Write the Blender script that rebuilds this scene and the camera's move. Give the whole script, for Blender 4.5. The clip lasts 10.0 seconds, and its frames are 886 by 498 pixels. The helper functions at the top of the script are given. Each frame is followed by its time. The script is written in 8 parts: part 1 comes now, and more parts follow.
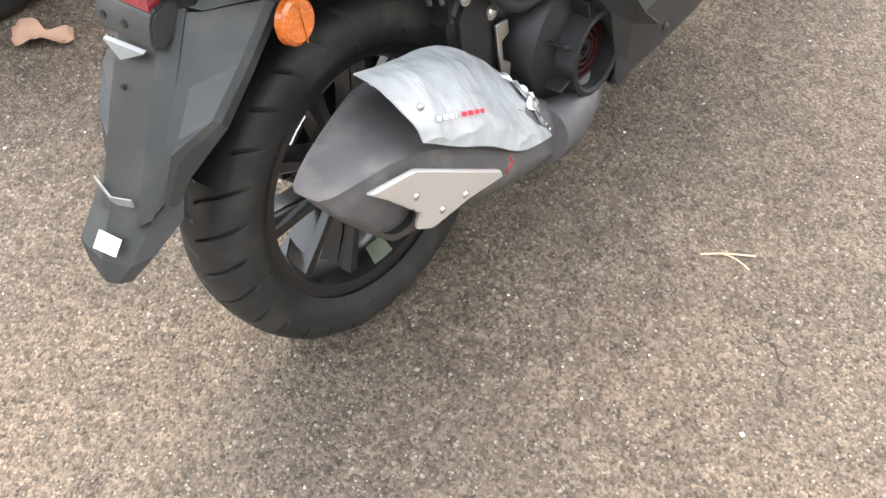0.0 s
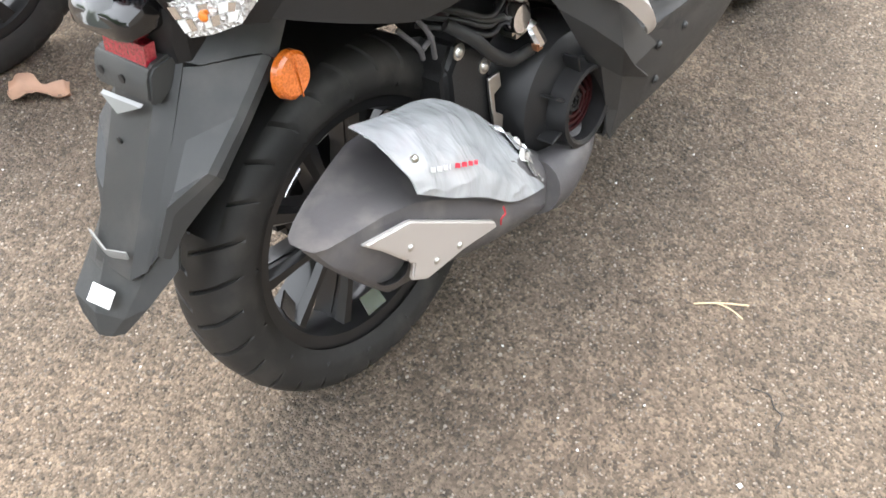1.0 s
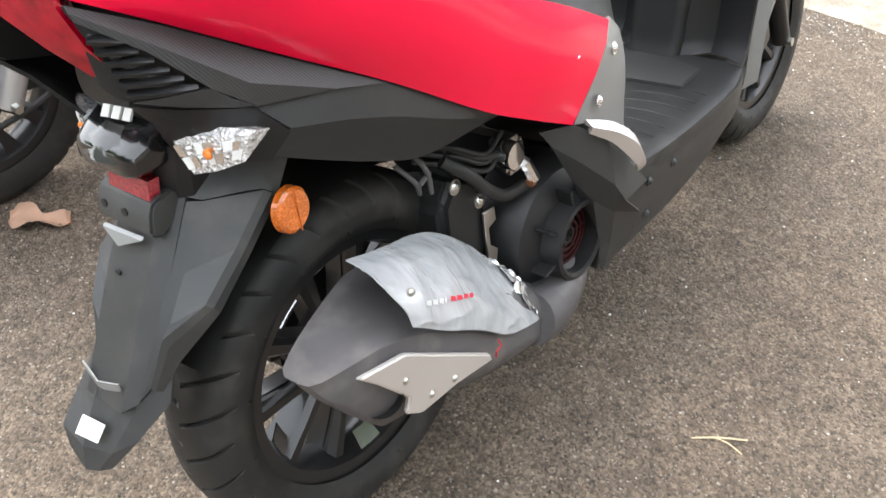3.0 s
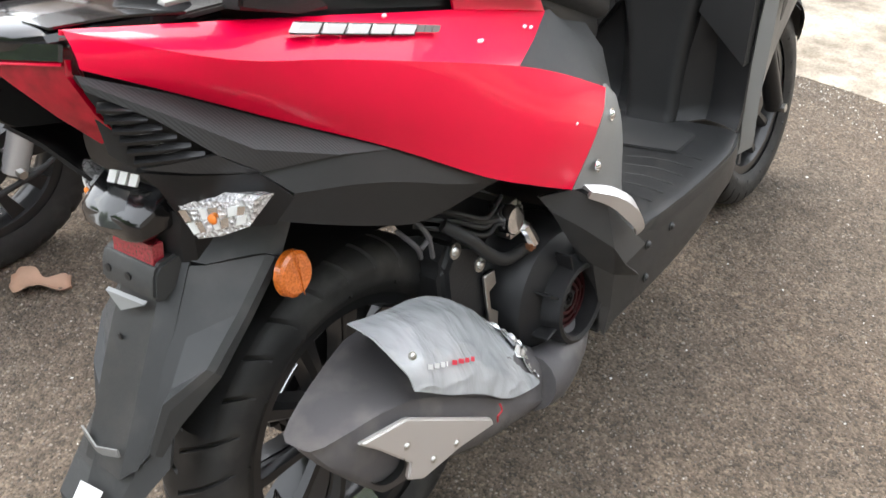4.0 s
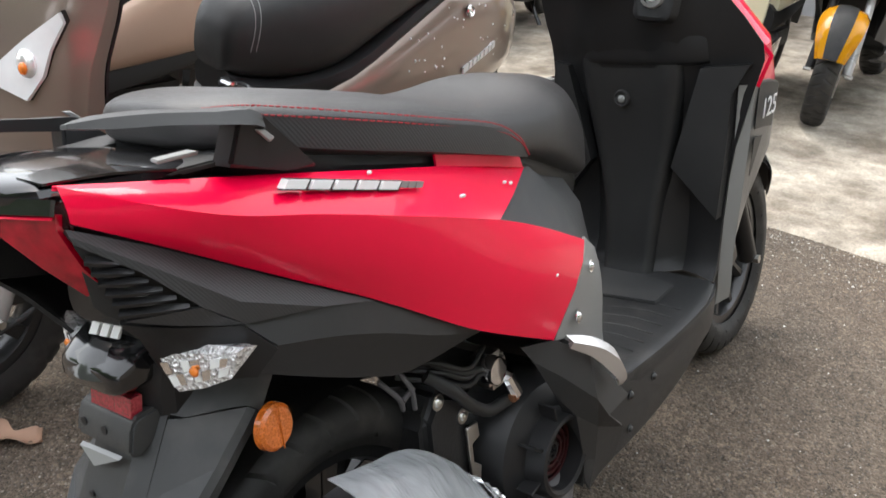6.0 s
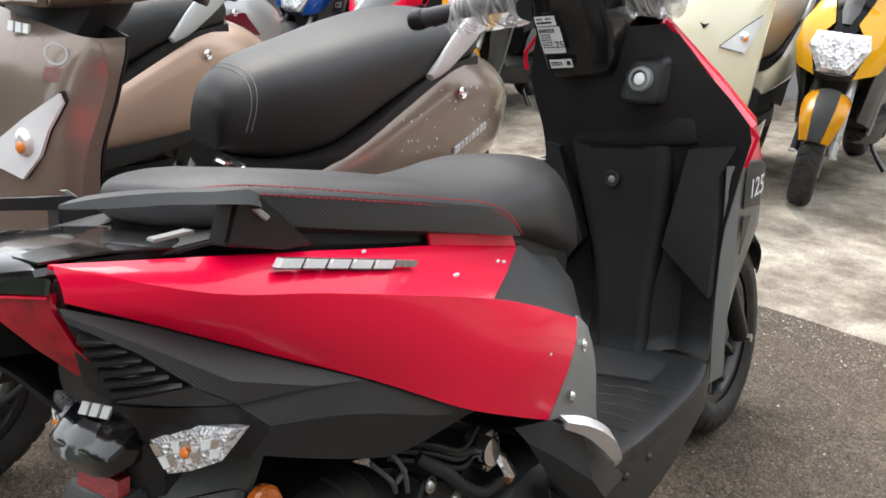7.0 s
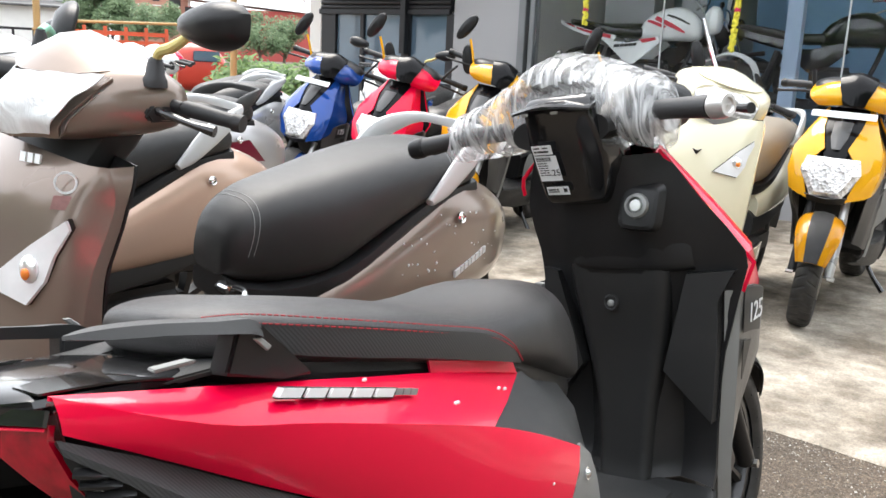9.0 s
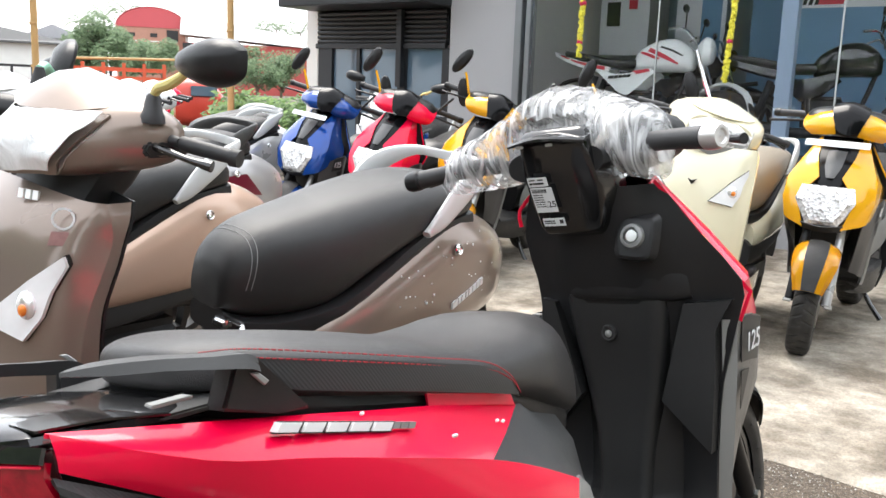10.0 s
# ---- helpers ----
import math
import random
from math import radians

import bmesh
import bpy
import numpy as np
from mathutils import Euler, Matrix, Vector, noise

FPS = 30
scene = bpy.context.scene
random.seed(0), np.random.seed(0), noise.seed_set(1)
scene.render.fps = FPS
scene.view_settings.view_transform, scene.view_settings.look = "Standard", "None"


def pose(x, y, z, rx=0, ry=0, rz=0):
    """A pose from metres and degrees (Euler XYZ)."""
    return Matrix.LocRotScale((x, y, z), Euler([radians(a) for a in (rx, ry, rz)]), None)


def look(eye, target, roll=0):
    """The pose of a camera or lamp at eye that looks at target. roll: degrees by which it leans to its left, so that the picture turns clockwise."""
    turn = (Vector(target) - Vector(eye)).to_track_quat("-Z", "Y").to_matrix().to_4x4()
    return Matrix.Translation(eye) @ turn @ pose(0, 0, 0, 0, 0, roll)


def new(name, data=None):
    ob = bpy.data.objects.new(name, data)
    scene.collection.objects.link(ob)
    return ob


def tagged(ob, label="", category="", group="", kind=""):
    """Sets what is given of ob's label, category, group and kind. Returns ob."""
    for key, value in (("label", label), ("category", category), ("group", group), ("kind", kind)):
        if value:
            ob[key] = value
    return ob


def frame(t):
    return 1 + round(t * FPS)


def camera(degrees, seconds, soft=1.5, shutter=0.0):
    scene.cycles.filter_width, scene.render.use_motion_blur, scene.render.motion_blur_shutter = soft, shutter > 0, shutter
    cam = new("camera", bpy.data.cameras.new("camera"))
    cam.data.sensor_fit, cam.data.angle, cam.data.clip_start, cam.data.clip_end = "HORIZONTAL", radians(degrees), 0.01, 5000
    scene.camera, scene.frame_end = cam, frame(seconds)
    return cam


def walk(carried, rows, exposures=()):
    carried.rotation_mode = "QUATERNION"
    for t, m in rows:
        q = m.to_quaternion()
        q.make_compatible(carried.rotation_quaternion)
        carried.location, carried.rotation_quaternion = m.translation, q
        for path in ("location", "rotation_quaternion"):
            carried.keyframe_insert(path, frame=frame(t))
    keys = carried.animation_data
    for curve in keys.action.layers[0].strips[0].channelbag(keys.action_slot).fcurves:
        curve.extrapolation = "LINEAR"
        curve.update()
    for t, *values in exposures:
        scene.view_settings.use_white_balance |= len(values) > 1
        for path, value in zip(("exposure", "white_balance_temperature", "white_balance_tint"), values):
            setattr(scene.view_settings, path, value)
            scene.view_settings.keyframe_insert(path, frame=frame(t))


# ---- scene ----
cam = camera(53.5, 10.0, shutter=0.4)
PATH = [
    (0, (-0.5568, -0.5646, 1.0468), (0.4440, 0.2278, -0.4928), 1.59),
    (0.5, (-0.5586, -0.5641, 1.0469), (0.4733, 0.2461, -0.4628), 1.51),
    (1, (-0.5594, -0.5637, 1.0482), (0.5190, 0.2711, -0.4148), 1.79),
    (1.5, (-0.5597, -0.5646, 1.0516), (0.5580, 0.2981, -0.3650), 1.97),
    (2, (-0.5605, -0.5630, 1.0526), (0.5949, 0.3261, -0.3166), 2.04),
    (2.5, (-0.5584, -0.5606, 1.0542), (0.6407, 0.3587, -0.2562), 2.21),
    (4, (-0.5655, -0.5605, 1.0591), (0.7388, 0.4435, -0.0771), 2.21),
    (4.5, (-0.5657, -0.5603, 1.0626), (0.7766, 0.4629, -0.0104), 2.13),
    (5, (-0.5664, -0.5597, 1.0638), (0.8133, 0.4840, 0.0602), 2.25),
    (5.5, (-0.5679, -0.5601, 1.0639), (0.8512, 0.5026, 0.1380), 2.49),
    (7, (-0.5731, -0.5578, 1.0663), (0.9454, 0.5522, 0.3866), 2.93),
    (7.5, (-0.5737, -0.5568, 1.0685), (0.9676, 0.5657, 0.4647), 3.08),
    (8, (-0.5740, -0.5582, 1.0711), (0.9841, 0.5811, 0.5472), 3.04),
    (8.5, (-0.5760, -0.5580, 1.0742), (0.9898, 0.5975, 0.6127), 2.86),
    (9, (-0.5773, -0.5598, 1.0752), (0.9939, 0.6053, 0.6578), 2.68),
    (9.5, (-0.5770, -0.5612, 1.0760), (1.0007, 0.6080, 0.6969), 2.35),
    (10, (-0.5794, -0.5628, 1.0772), (1.0042, 0.6085, 0.7303), 2.15),
]
walk(cam, [(t, look(eye, target, roll)) for t, eye, target, roll in PATH],
     exposures=[(0, 2.36), (1, 2.32), (2.5, 2.18), (4, 1.78), (4.5, 1.74), (5, 1.74), (5.5, 1.50), (7, 1.17), (7.5, 1.13), (8, 1.18), (8.5, 1.37), (10, 1.44)])

# ---------------------------------------------------------------- light
world = bpy.data.worlds.new("world")
scene.world = world
world.use_nodes = True
wn = world.node_tree
sky = wn.nodes.new("ShaderNodeTexSky")
sky.sky_type, sky.sun_disc = "NISHITA", False
sky.sun_elevation, sky.sun_rotation = radians(62), radians(31)
sky.air_density, sky.dust_density, sky.ozone_density = 1.0, 4.0, 1.0
bg = wn.nodes["Background"]
veil = wn.nodes.new("ShaderNodeMixRGB")
veil.inputs[0].default_value = 0.72
veil.inputs[2].default_value = (9.0, 9.3, 9.6, 1)
wn.links.new(sky.outputs[0], veil.inputs[1])
wn.links.new(veil.outputs[0], bg.inputs[0])
bg.inputs[1].default_value = 0.13
sun = new("sun", bpy.data.lights.new("sun", "SUN"))
sun.data.energy, sun.data.angle, sun.data.color = 1.25, radians(32), (1.0, 0.96, 0.9)
sun.matrix_world = look((0, 0, 0), (-0.25, -0.42, -0.88))

# ---------------------------------------------------------------- materials
def nodes_of(name):
    m = bpy.data.materials.new(name)
    m.use_nodes = True
    return m, m.node_tree.nodes, m.node_tree.links, m.node_tree.nodes["Principled BSDF"]


def mat(name, color, rough=0.5, metal=0.0, grain=0.0, grain_scale=300.0, bump=0.0, bump_scale=400.0, vary=0.12, vary_scale=6.0, coat=0.0, dust=0.0, spec=0.5):
    """A painted, moulded or metal surface: base colour with large and fine variation, grain in the gloss, fine relief."""
    m, nodes, links, b = nodes_of(name)
    co = nodes.new("ShaderNodeTexCoord")
    big, fine = nodes.new("ShaderNodeTexNoise"), nodes.new("ShaderNodeTexNoise")
    big.inputs["Scale"].default_value, big.inputs["Detail"].default_value = vary_scale, 5
    fine.inputs["Scale"].default_value, fine.inputs["Detail"].default_value = grain_scale, 3
    for n in (big, fine):
        links.new(co.outputs["Object"], n.inputs["Vector"])
    mix = nodes.new("ShaderNodeMixRGB")
    dark = tuple(c * (1 - vary) for c in color)
    lite = tuple(min(1, c * (1 + vary) + 0.15 * dust * vary) for c in color)
    mix.inputs[1].default_value, mix.inputs[2].default_value = (*dark, 1), (*lite, 1)
    links.new(big.outputs["Fac"], mix.inputs[0])
    out = mix.outputs[0]
    if grain:
        speck = nodes.new("ShaderNodeMixRGB")
        speck.blend_type = "OVERLAY"
        speck.inputs[0].default_value = grain
        links.new(out, speck.inputs[1])
        links.new(fine.outputs["Color"], speck.inputs[2])
        gray = nodes.new("ShaderNodeRGBToBW")
        links.new(fine.outputs["Color"], gray.inputs[0])
        links.new(gray.outputs[0], speck.inputs[2])
        out = speck.outputs[0]
    if dust:
        settle = nodes.new("ShaderNodeTexNoise")
        settle.inputs["Scale"].default_value, settle.inputs["Detail"].default_value = 22, 8
        links.new(co.outputs["Object"], settle.inputs["Vector"])
        ramp = nodes.new("ShaderNodeValToRGB")
        ramp.color_ramp.elements[0].position, ramp.color_ramp.elements[1].position = 0.5, 0.75
        ramp.color_ramp.elements[1].color = (dust, dust, dust, 1)
        links.new(settle.outputs["Fac"], ramp.inputs[0])
        d = nodes.new("ShaderNodeMixRGB")
        d.inputs[2].default_value = (0.32, 0.29, 0.26, 1)
        links.new(ramp.outputs[0], d.inputs[0])
        links.new(out, d.inputs[1])
        out = d.outputs[0]
    links.new(out, b.inputs["Base Color"])
    r = nodes.new("ShaderNodeMapRange")
    r.inputs[3].default_value, r.inputs[4].default_value = max(0.02, rough * 0.8), min(1, rough * 1.2)
    links.new(big.outputs["Fac"], r.inputs[0])
    links.new(r.outputs[0], b.inputs["Roughness"])
    b.inputs["Metallic"].default_value = metal
    b.inputs["Coat Weight"].default_value = coat
    b.inputs["Specular IOR Level"].default_value = spec
    b.inputs["Coat Roughness"].default_value = 0.04
    if coat >= 0.6:
        b.inputs["Specular IOR Level"].default_value = 0.1
    if bump:
        bn, bt = nodes.new("ShaderNodeBump"), nodes.new("ShaderNodeTexNoise")
        bt.inputs["Scale"].default_value, bt.inputs["Detail"].default_value = bump_scale, 2
        links.new(co.outputs["Object"], bt.inputs["Vector"])
        bn.inputs["Strength"].default_value, bn.inputs["Distance"].default_value = bump, 0.001
        links.new(bt.outputs["Fac"], bn.inputs["Height"])
        links.new(bn.outputs[0], b.inputs["Normal"])
    return m


def weave(name, c1, c2, scale, rough):
    """Carbon-look moulding: fine diagonal ribs."""
    m, nodes, links, b = nodes_of(name)
    co, wave = nodes.new("ShaderNodeTexCoord"), nodes.new("ShaderNodeTexWave")
    turn = nodes.new("ShaderNodeMapping")
    turn.inputs["Rotation"].default_value = (0, radians(35), 0)
    wave.inputs["Scale"].default_value, wave.inputs["Distortion"].default_value = scale, 0.0
    links.new(co.outputs["Object"], turn.inputs[0])
    links.new(turn.outputs[0], wave.inputs["Vector"])
    mix = nodes.new("ShaderNodeMixRGB")
    mix.inputs[1].default_value, mix.inputs[2].default_value = (*c1, 1), (*c2, 1)
    links.new(wave.outputs["Fac"], mix.inputs[0])
    links.new(mix.outputs[0], b.inputs["Base Color"])
    b.inputs["Roughness"].default_value = rough
    bn = nodes.new("ShaderNodeBump")
    bn.inputs["Strength"].default_value, bn.inputs["Distance"].default_value = 0.22, 0.0006
    links.new(wave.outputs["Fac"], bn.inputs["Height"])
    links.new(bn.outputs[0], b.inputs["Normal"])
    return m


def clear(name, color, rough=0.05, ior=1.45, bump=0.0, bump_scale=60.0):
    m, nodes, links, b = nodes_of(name)
    b.inputs["Base Color"].default_value = (*color, 1)
    b.inputs["Roughness"].default_value, b.inputs["IOR"].default_value = rough, ior
    b.inputs["Transmission Weight"].default_value = 1.0
    if bump:
        co, bt, bn = nodes.new("ShaderNodeTexCoord"), nodes.new("ShaderNodeTexNoise"), nodes.new("ShaderNodeBump")
        bt.inputs["Scale"].default_value, bt.inputs["Detail"].default_value = bump_scale, 3
        links.new(co.outputs["Object"], bt.inputs["Vector"])
        bn.inputs["Strength"].default_value, bn.inputs["Distance"].default_value = bump, 0.004
        links.new(bt.outputs["Fac"], bn.inputs["Height"])
        links.new(bn.outputs[0], b.inputs["Normal"])
    return m


def film_plastic(name, color, amount, scale, pull=1.0):
    """Thin crumpled wrapping: part see-through, part milky, with sharp glints."""
    m, nodes, links, b = nodes_of(name)
    co = nodes.new("ShaderNodeTexCoord")
    n1 = nodes.new("ShaderNodeTexNoise")
    n1.inputs["Scale"].default_value, n1.inputs["Detail"].default_value, n1.inputs["Distortion"].default_value = scale, 4, 1.5
    lay = nodes.new("ShaderNodeMapping")
    lay.inputs["Scale"].default_value = (1.0, pull ** 0.5, pull ** -0.5) if pull < 2 else (0.4, 1.7, 0.35)
    lay.inputs["Rotation"].default_value = (radians(25), radians(15), 0)
    links.new(co.outputs["Object"], lay.inputs[0])
    links.new(lay.outputs[0], n1.inputs["Vector"])
    bn = nodes.new("ShaderNodeBump")
    bn.inputs["Strength"].default_value, bn.inputs["Distance"].default_value = 0.6, 0.012
    links.new(n1.outputs["Fac"], bn.inputs["Height"])
    links.new(bn.outputs[0], b.inputs["Normal"])
    b.inputs["Base Color"].default_value = (*color, 1)
    b.inputs["Roughness"].default_value = 0.12
    b.inputs["Specular IOR Level"].default_value = 0.9
    see = nodes.new("ShaderNodeBsdfTransparent")
    mix = nodes.new("ShaderNodeMixShader")
    ramp = nodes.new("ShaderNodeMapRange")
    # stretched milky film: its thin white streaks also stand in for fold highlights
    ramp.inputs[1].default_value, ramp.inputs[2].default_value = (0.35, 0.68) if pull < 2 else (0.46, 0.70)
    ramp.inputs[3].default_value, ramp.inputs[4].default_value = amount * (0.85 if pull < 2 else 0.36), min(1, amount * (1.1 if pull < 2 else 1.6))
    links.new(n1.outputs["Fac"], ramp.inputs[0])
    links.new(ramp.outputs[0], mix.inputs[0])
    links.new(see.outputs[0], mix.inputs[1])
    links.new(b.outputs[0], mix.inputs[2])
    links.new(mix.outputs[0], nodes["Material Output"].inputs[0])
    return m


def cut_lens(name, scale, low=0.38):
    """Moulded lens over a bright reflector: cut cells, glitter painted as tones, each tilted."""
    m, nodes, links, b = nodes_of(name)
    co, cells = nodes.new("ShaderNodeTexCoord"), nodes.new("ShaderNodeTexVoronoi")
    cells.inputs["Scale"].default_value = scale
    links.new(co.outputs["Object"], cells.inputs["Vector"])
    gray, ramp = nodes.new("ShaderNodeRGBToBW"), nodes.new("ShaderNodeValToRGB")
    links.new(cells.outputs["Color"], gray.inputs[0])
    links.new(gray.outputs[0], ramp.inputs[0])
    e = ramp.color_ramp.elements
    e[0].position, e[0].color = 0.18, (low, low * 0.98, low * 0.96, 1)
    e[1].position, e[1].color = 0.55, (0.96, 0.96, 0.97, 1)
    links.new(ramp.outputs[0], b.inputs["Base Color"])
    b.inputs["Roughness"].default_value, b.inputs["Metallic"].default_value = 0.1, 0.35
    b.inputs["Coat Weight"].default_value, b.inputs["Coat Roughness"].default_value = 1.0, 0.02
    bn = nodes.new("ShaderNodeBump")
    bn.inputs["Strength"].default_value, bn.inputs["Distance"].default_value = 0.8, 0.004
    links.new(cells.outputs["Distance"], bn.inputs["Height"])
    links.new(bn.outputs[0], b.inputs["Normal"])
    return m


RED = mat("red gloss paint", (0.90, 0.0005, 0.048), 0.35, 0.0, vary=0.04, coat=0.58, spec=0.15)
RED.node_tree.nodes["Principled BSDF"].inputs["Coat IOR"].default_value = 1.5
BLUE = mat("blue gloss paint", (0.008, 0.06, 0.30), 0.18, 0.2, vary=0.06, coat=1.0)
YELLOW = mat("yellow gloss paint", (0.85, 0.42, 0.015), 0.2, 0.0, vary=0.05, coat=1.0)
BROWN = mat("brown metallic paint", (0.262, 0.205, 0.170), 0.30, 0.45, grain=0.15, grain_scale=900, vary=0.06, coat=0.75)
TAN = mat("light brown metallic paint", (0.62, 0.43, 0.33), 0.34, 0.35, grain=0.15, grain_scale=900, vary=0.06, coat=0.9)
CREAM = mat("cream gloss paint", (0.82, 0.77, 0.57), 0.2, 0.0, vary=0.04, coat=1.0)
SILVER_PAINT = mat("silver paint", (0.5, 0.5, 0.5), 0.28, 0.5, vary=0.05, coat=0.8)
WHITE_PAINT = mat("white gloss paint", (0.88, 0.90, 0.89), 0.2, 0.0, vary=0.03, coat=0.8)
BLACK_GLOSS = mat("black gloss paint", (0.010, 0.010, 0.011), 0.14, 0.0, vary=0.1, coat=0.59, spec=0.45)
MATTE = mat("black moulded plastic", (0.034, 0.0345, 0.035), 0.44, bump=0.35, bump_scale=1400, vary=0.15, vary_scale=9, dust=0.05, spec=0.5)
SATIN = mat("satin black plastic", (0.017, 0.017, 0.018), 0.32, bump=0.2, bump_scale=1600, vary=0.12, dust=0.015, spec=0.30)
FLAPMAT = mat("grey-black mudguard plastic", (0.034, 0.0355, 0.0362), 0.38, bump=0.4, bump_scale=1300, vary=0.2, vary_scale=7, dust=0.10, spec=0.5)
GREYTRIM = mat("matt grey trim plastic", (0.27, 0.275, 0.27), 0.40, 0.3, bump=0.2, bump_scale=1200, vary=0.08)
APRONGREY = mat("dark grey satin plastic", (0.085, 0.085, 0.087), 0.36, bump=0.2, bump_scale=1300, vary=0.12)
KNEEMAT = mat("grained black plastic", (0.0180, 0.0182, 0.0187), 0.40, bump=0.35, bump_scale=1400, vary=0.12, dust=0.01, spec=0.4)
FLOORMAT = mat("dark grey floorboard plastic", (0.020, 0.0205, 0.021), 0.42, bump=0.8, bump_scale=500, vary=0.25, vary_scale=14, dust=0.08, spec=0.4)
RUBBER = mat("tyre rubber", (0.024, 0.0235, 0.023), 0.55, bump=0.3, bump_scale=700, vary=0.25, vary_scale=12, dust=0.10, spec=0.35)
GRIP = mat("grip rubber", (0.03, 0.03, 0.032), 0.5, bump=0.4, bump_scale=500, vary=0.15)
SEATMAT = mat("black seat vinyl", (0.034, 0.0325, 0.033), 0.38, bump=0.6, bump_scale=900, vary=0.12, vary_scale=5, dust=0.05, spec=0.5)
SEATPLAIN = mat("plain black seat vinyl", (0.022, 0.0218, 0.0222), 0.42, bump=0.5, bump_scale=900, vary=0.12, vary_scale=5, dust=0.02, spec=0.45)
SEATCARBON = weave("ribbed seat vinyl", (0.024, 0.024, 0.025), (0.034, 0.034, 0.036), 95, 0.45)
CARBON = weave("ribbed carbon-look plastic", (0.026, 0.026, 0.027), (0.032, 0.032, 0.033), 120, 0.45)
ALLOY = mat("black alloy", (0.026, 0.026, 0.027), 0.3, 0.3, vary=0.15, coat=0.3)
MACHINED = mat("machined aluminium", (0.45, 0.45, 0.46), 0.25, 1.0, vary=0.06)
SHIELDMAT = mat("satin silver heat shield", (0.72, 0.70, 0.69), 0.38, 0.75, vary=0.05, bump=0.1, bump_scale=900)
MUFFLER = mat("heat-proof grey-black paint", (0.092, 0.087, 0.090), 0.50, 0.15, bump=0.35, bump_scale=1100, vary=0.2, vary_scale=10, dust=0.28, spec=0.4)
CAST = mat("cast engine alloy", (0.032, 0.032, 0.033), 0.5, 0.5, bump=0.6, bump_scale=350, vary=0.3, vary_scale=20)
STEEL = mat("zinc-plated steel", (0.6, 0.59, 0.56), 0.3, 1.0, vary=0.15, vary_scale=40)
CHROME = mat("chrome", (0.85, 0.85, 0.86), 0.08, 1.0, vary=0.03)
HOSE = mat("rubber hose", (0.018, 0.018, 0.018), 0.5, vary=0.2, vary_scale=30)
DARK = mat("shadowed black plastic", (0.021, 0.021, 0.021), 0.6, vary=0.2)
REDLENS = mat("red lamp glass", (0.30, 0.0005, 0.012), 0.08, 0.0, vary=0.85, vary_scale=55, bump=0.5, bump_scale=45, coat=1.0)
VISOR = mat("smoked black visor", (0.006, 0.006, 0.007), 0.15, vary=0.1, spec=0.18)
SMOKE = mat("smoked lamp glass", (0.05, 0.05, 0.05), 0.06, vary=0.3, vary_scale=40, bump=0.4, bump_scale=60, coat=0.8)
SLAT = mat("glossy black slat", (0.018, 0.018, 0.019), 0.34, vary=0.1, spec=0.45)
# opaque lens materials: pale and dark tones stand in for reflections in clear lenses
LAMPFACE = cut_lens("clear lens over bright reflector", 330, 0.5)
CLEARFACE = mat("clear lens over white bowl", (0.95, 0.955, 0.96), 0.12, 0.0, vary=0.3, vary_scale=16, bump=0.6, bump_scale=24, coat=1.0)
LAMPBIG = cut_lens("clear headlamp over bright bowl", 75, 0.5)
CLEARLENS = clear("clear lens", (0.97, 0.98, 0.99), 0.02, bump=0.12, bump_scale=120)
REFLECTOR_SILVER = mat("lamp reflector", (0.95, 0.95, 0.95), 0.14, 0.6, vary=0.04, bump=1.0, bump_scale=60)
ORANGE_BULB = mat("orange bulb", (0.8, 0.22, 0.03), 0.25, vary=0.05)
WHITE_STICKER = mat("white sticker", (0.82, 0.83, 0.84), 0.45, vary=0.03)
INK = mat("black ink", (0.02, 0.02, 0.02), 0.5, vary=0.05)
REDINK = mat("red ink", (0.6, 0.03, 0.06), 0.45, vary=0.05)
DEEPRED = mat("dark red plastic", (0.035, 0.004, 0.005), 0.45, vary=0.1)
REDTHREAD = mat("red thread", (0.36, 0.02, 0.03), 0.7, vary=0.1)
GREYTHREAD = mat("grey thread", (0.26, 0.26, 0.26), 0.7, vary=0.1)
BAGFILM = film_plastic("milky polythene", (0.43, 0.445, 0.46), 0.90, 9, 1.5)
WRAPFILM = film_plastic("clear crumpled wrap", (0.88, 0.89, 0.90), 0.58, 30, 4.0)
WHITEFILM = film_plastic("white glinting film", (0.93, 0.95, 0.96), 0.95, 14)
RAILGREY = mat("pale grey rail paint", (0.62, 0.63, 0.63), 0.35, vary=0.06, coat=0.4)


def prism_reflector(name, color):
    """Moulded corner-cube reflector: a fine grid of ridges under a coloured face."""
    m, nodes, links, b = nodes_of(name)
    co, chk = nodes.new("ShaderNodeTexCoord"), nodes.new("ShaderNodeTexVoronoi")
    chk.inputs["Scale"].default_value = 420
    links.new(co.outputs["Object"], chk.inputs["Vector"])
    mix = nodes.new("ShaderNodeMixRGB")
    mix.inputs[1].default_value = (*color, 1)
    mix.inputs[2].default_value = (*(min(1, c * 1.9 + 0.02) for c in color), 1)
    links.new(chk.outputs["Distance"], mix.inputs[0])
    links.new(mix.outputs[0], b.inputs["Base Color"])
    b.inputs["Roughness"].default_value, b.inputs["Coat Weight"].default_value = 0.25, 1.0
    bn = nodes.new("ShaderNodeBump")
    bn.inputs["Strength"].default_value, bn.inputs["Distance"].default_value = 0.5, 0.001
    links.new(chk.outputs["Distance"], bn.inputs["Height"])
    links.new(bn.outputs[0], b.inputs["Normal"])
    return m


AMBER = prism_reflector("amber reflector", (0.40, 0.088, 0.003))
REDREFLECT = prism_reflector("red reflector", (0.20, 0.001, 0.010))

# ---------------------------------------------------------------- building tools
V = Vector


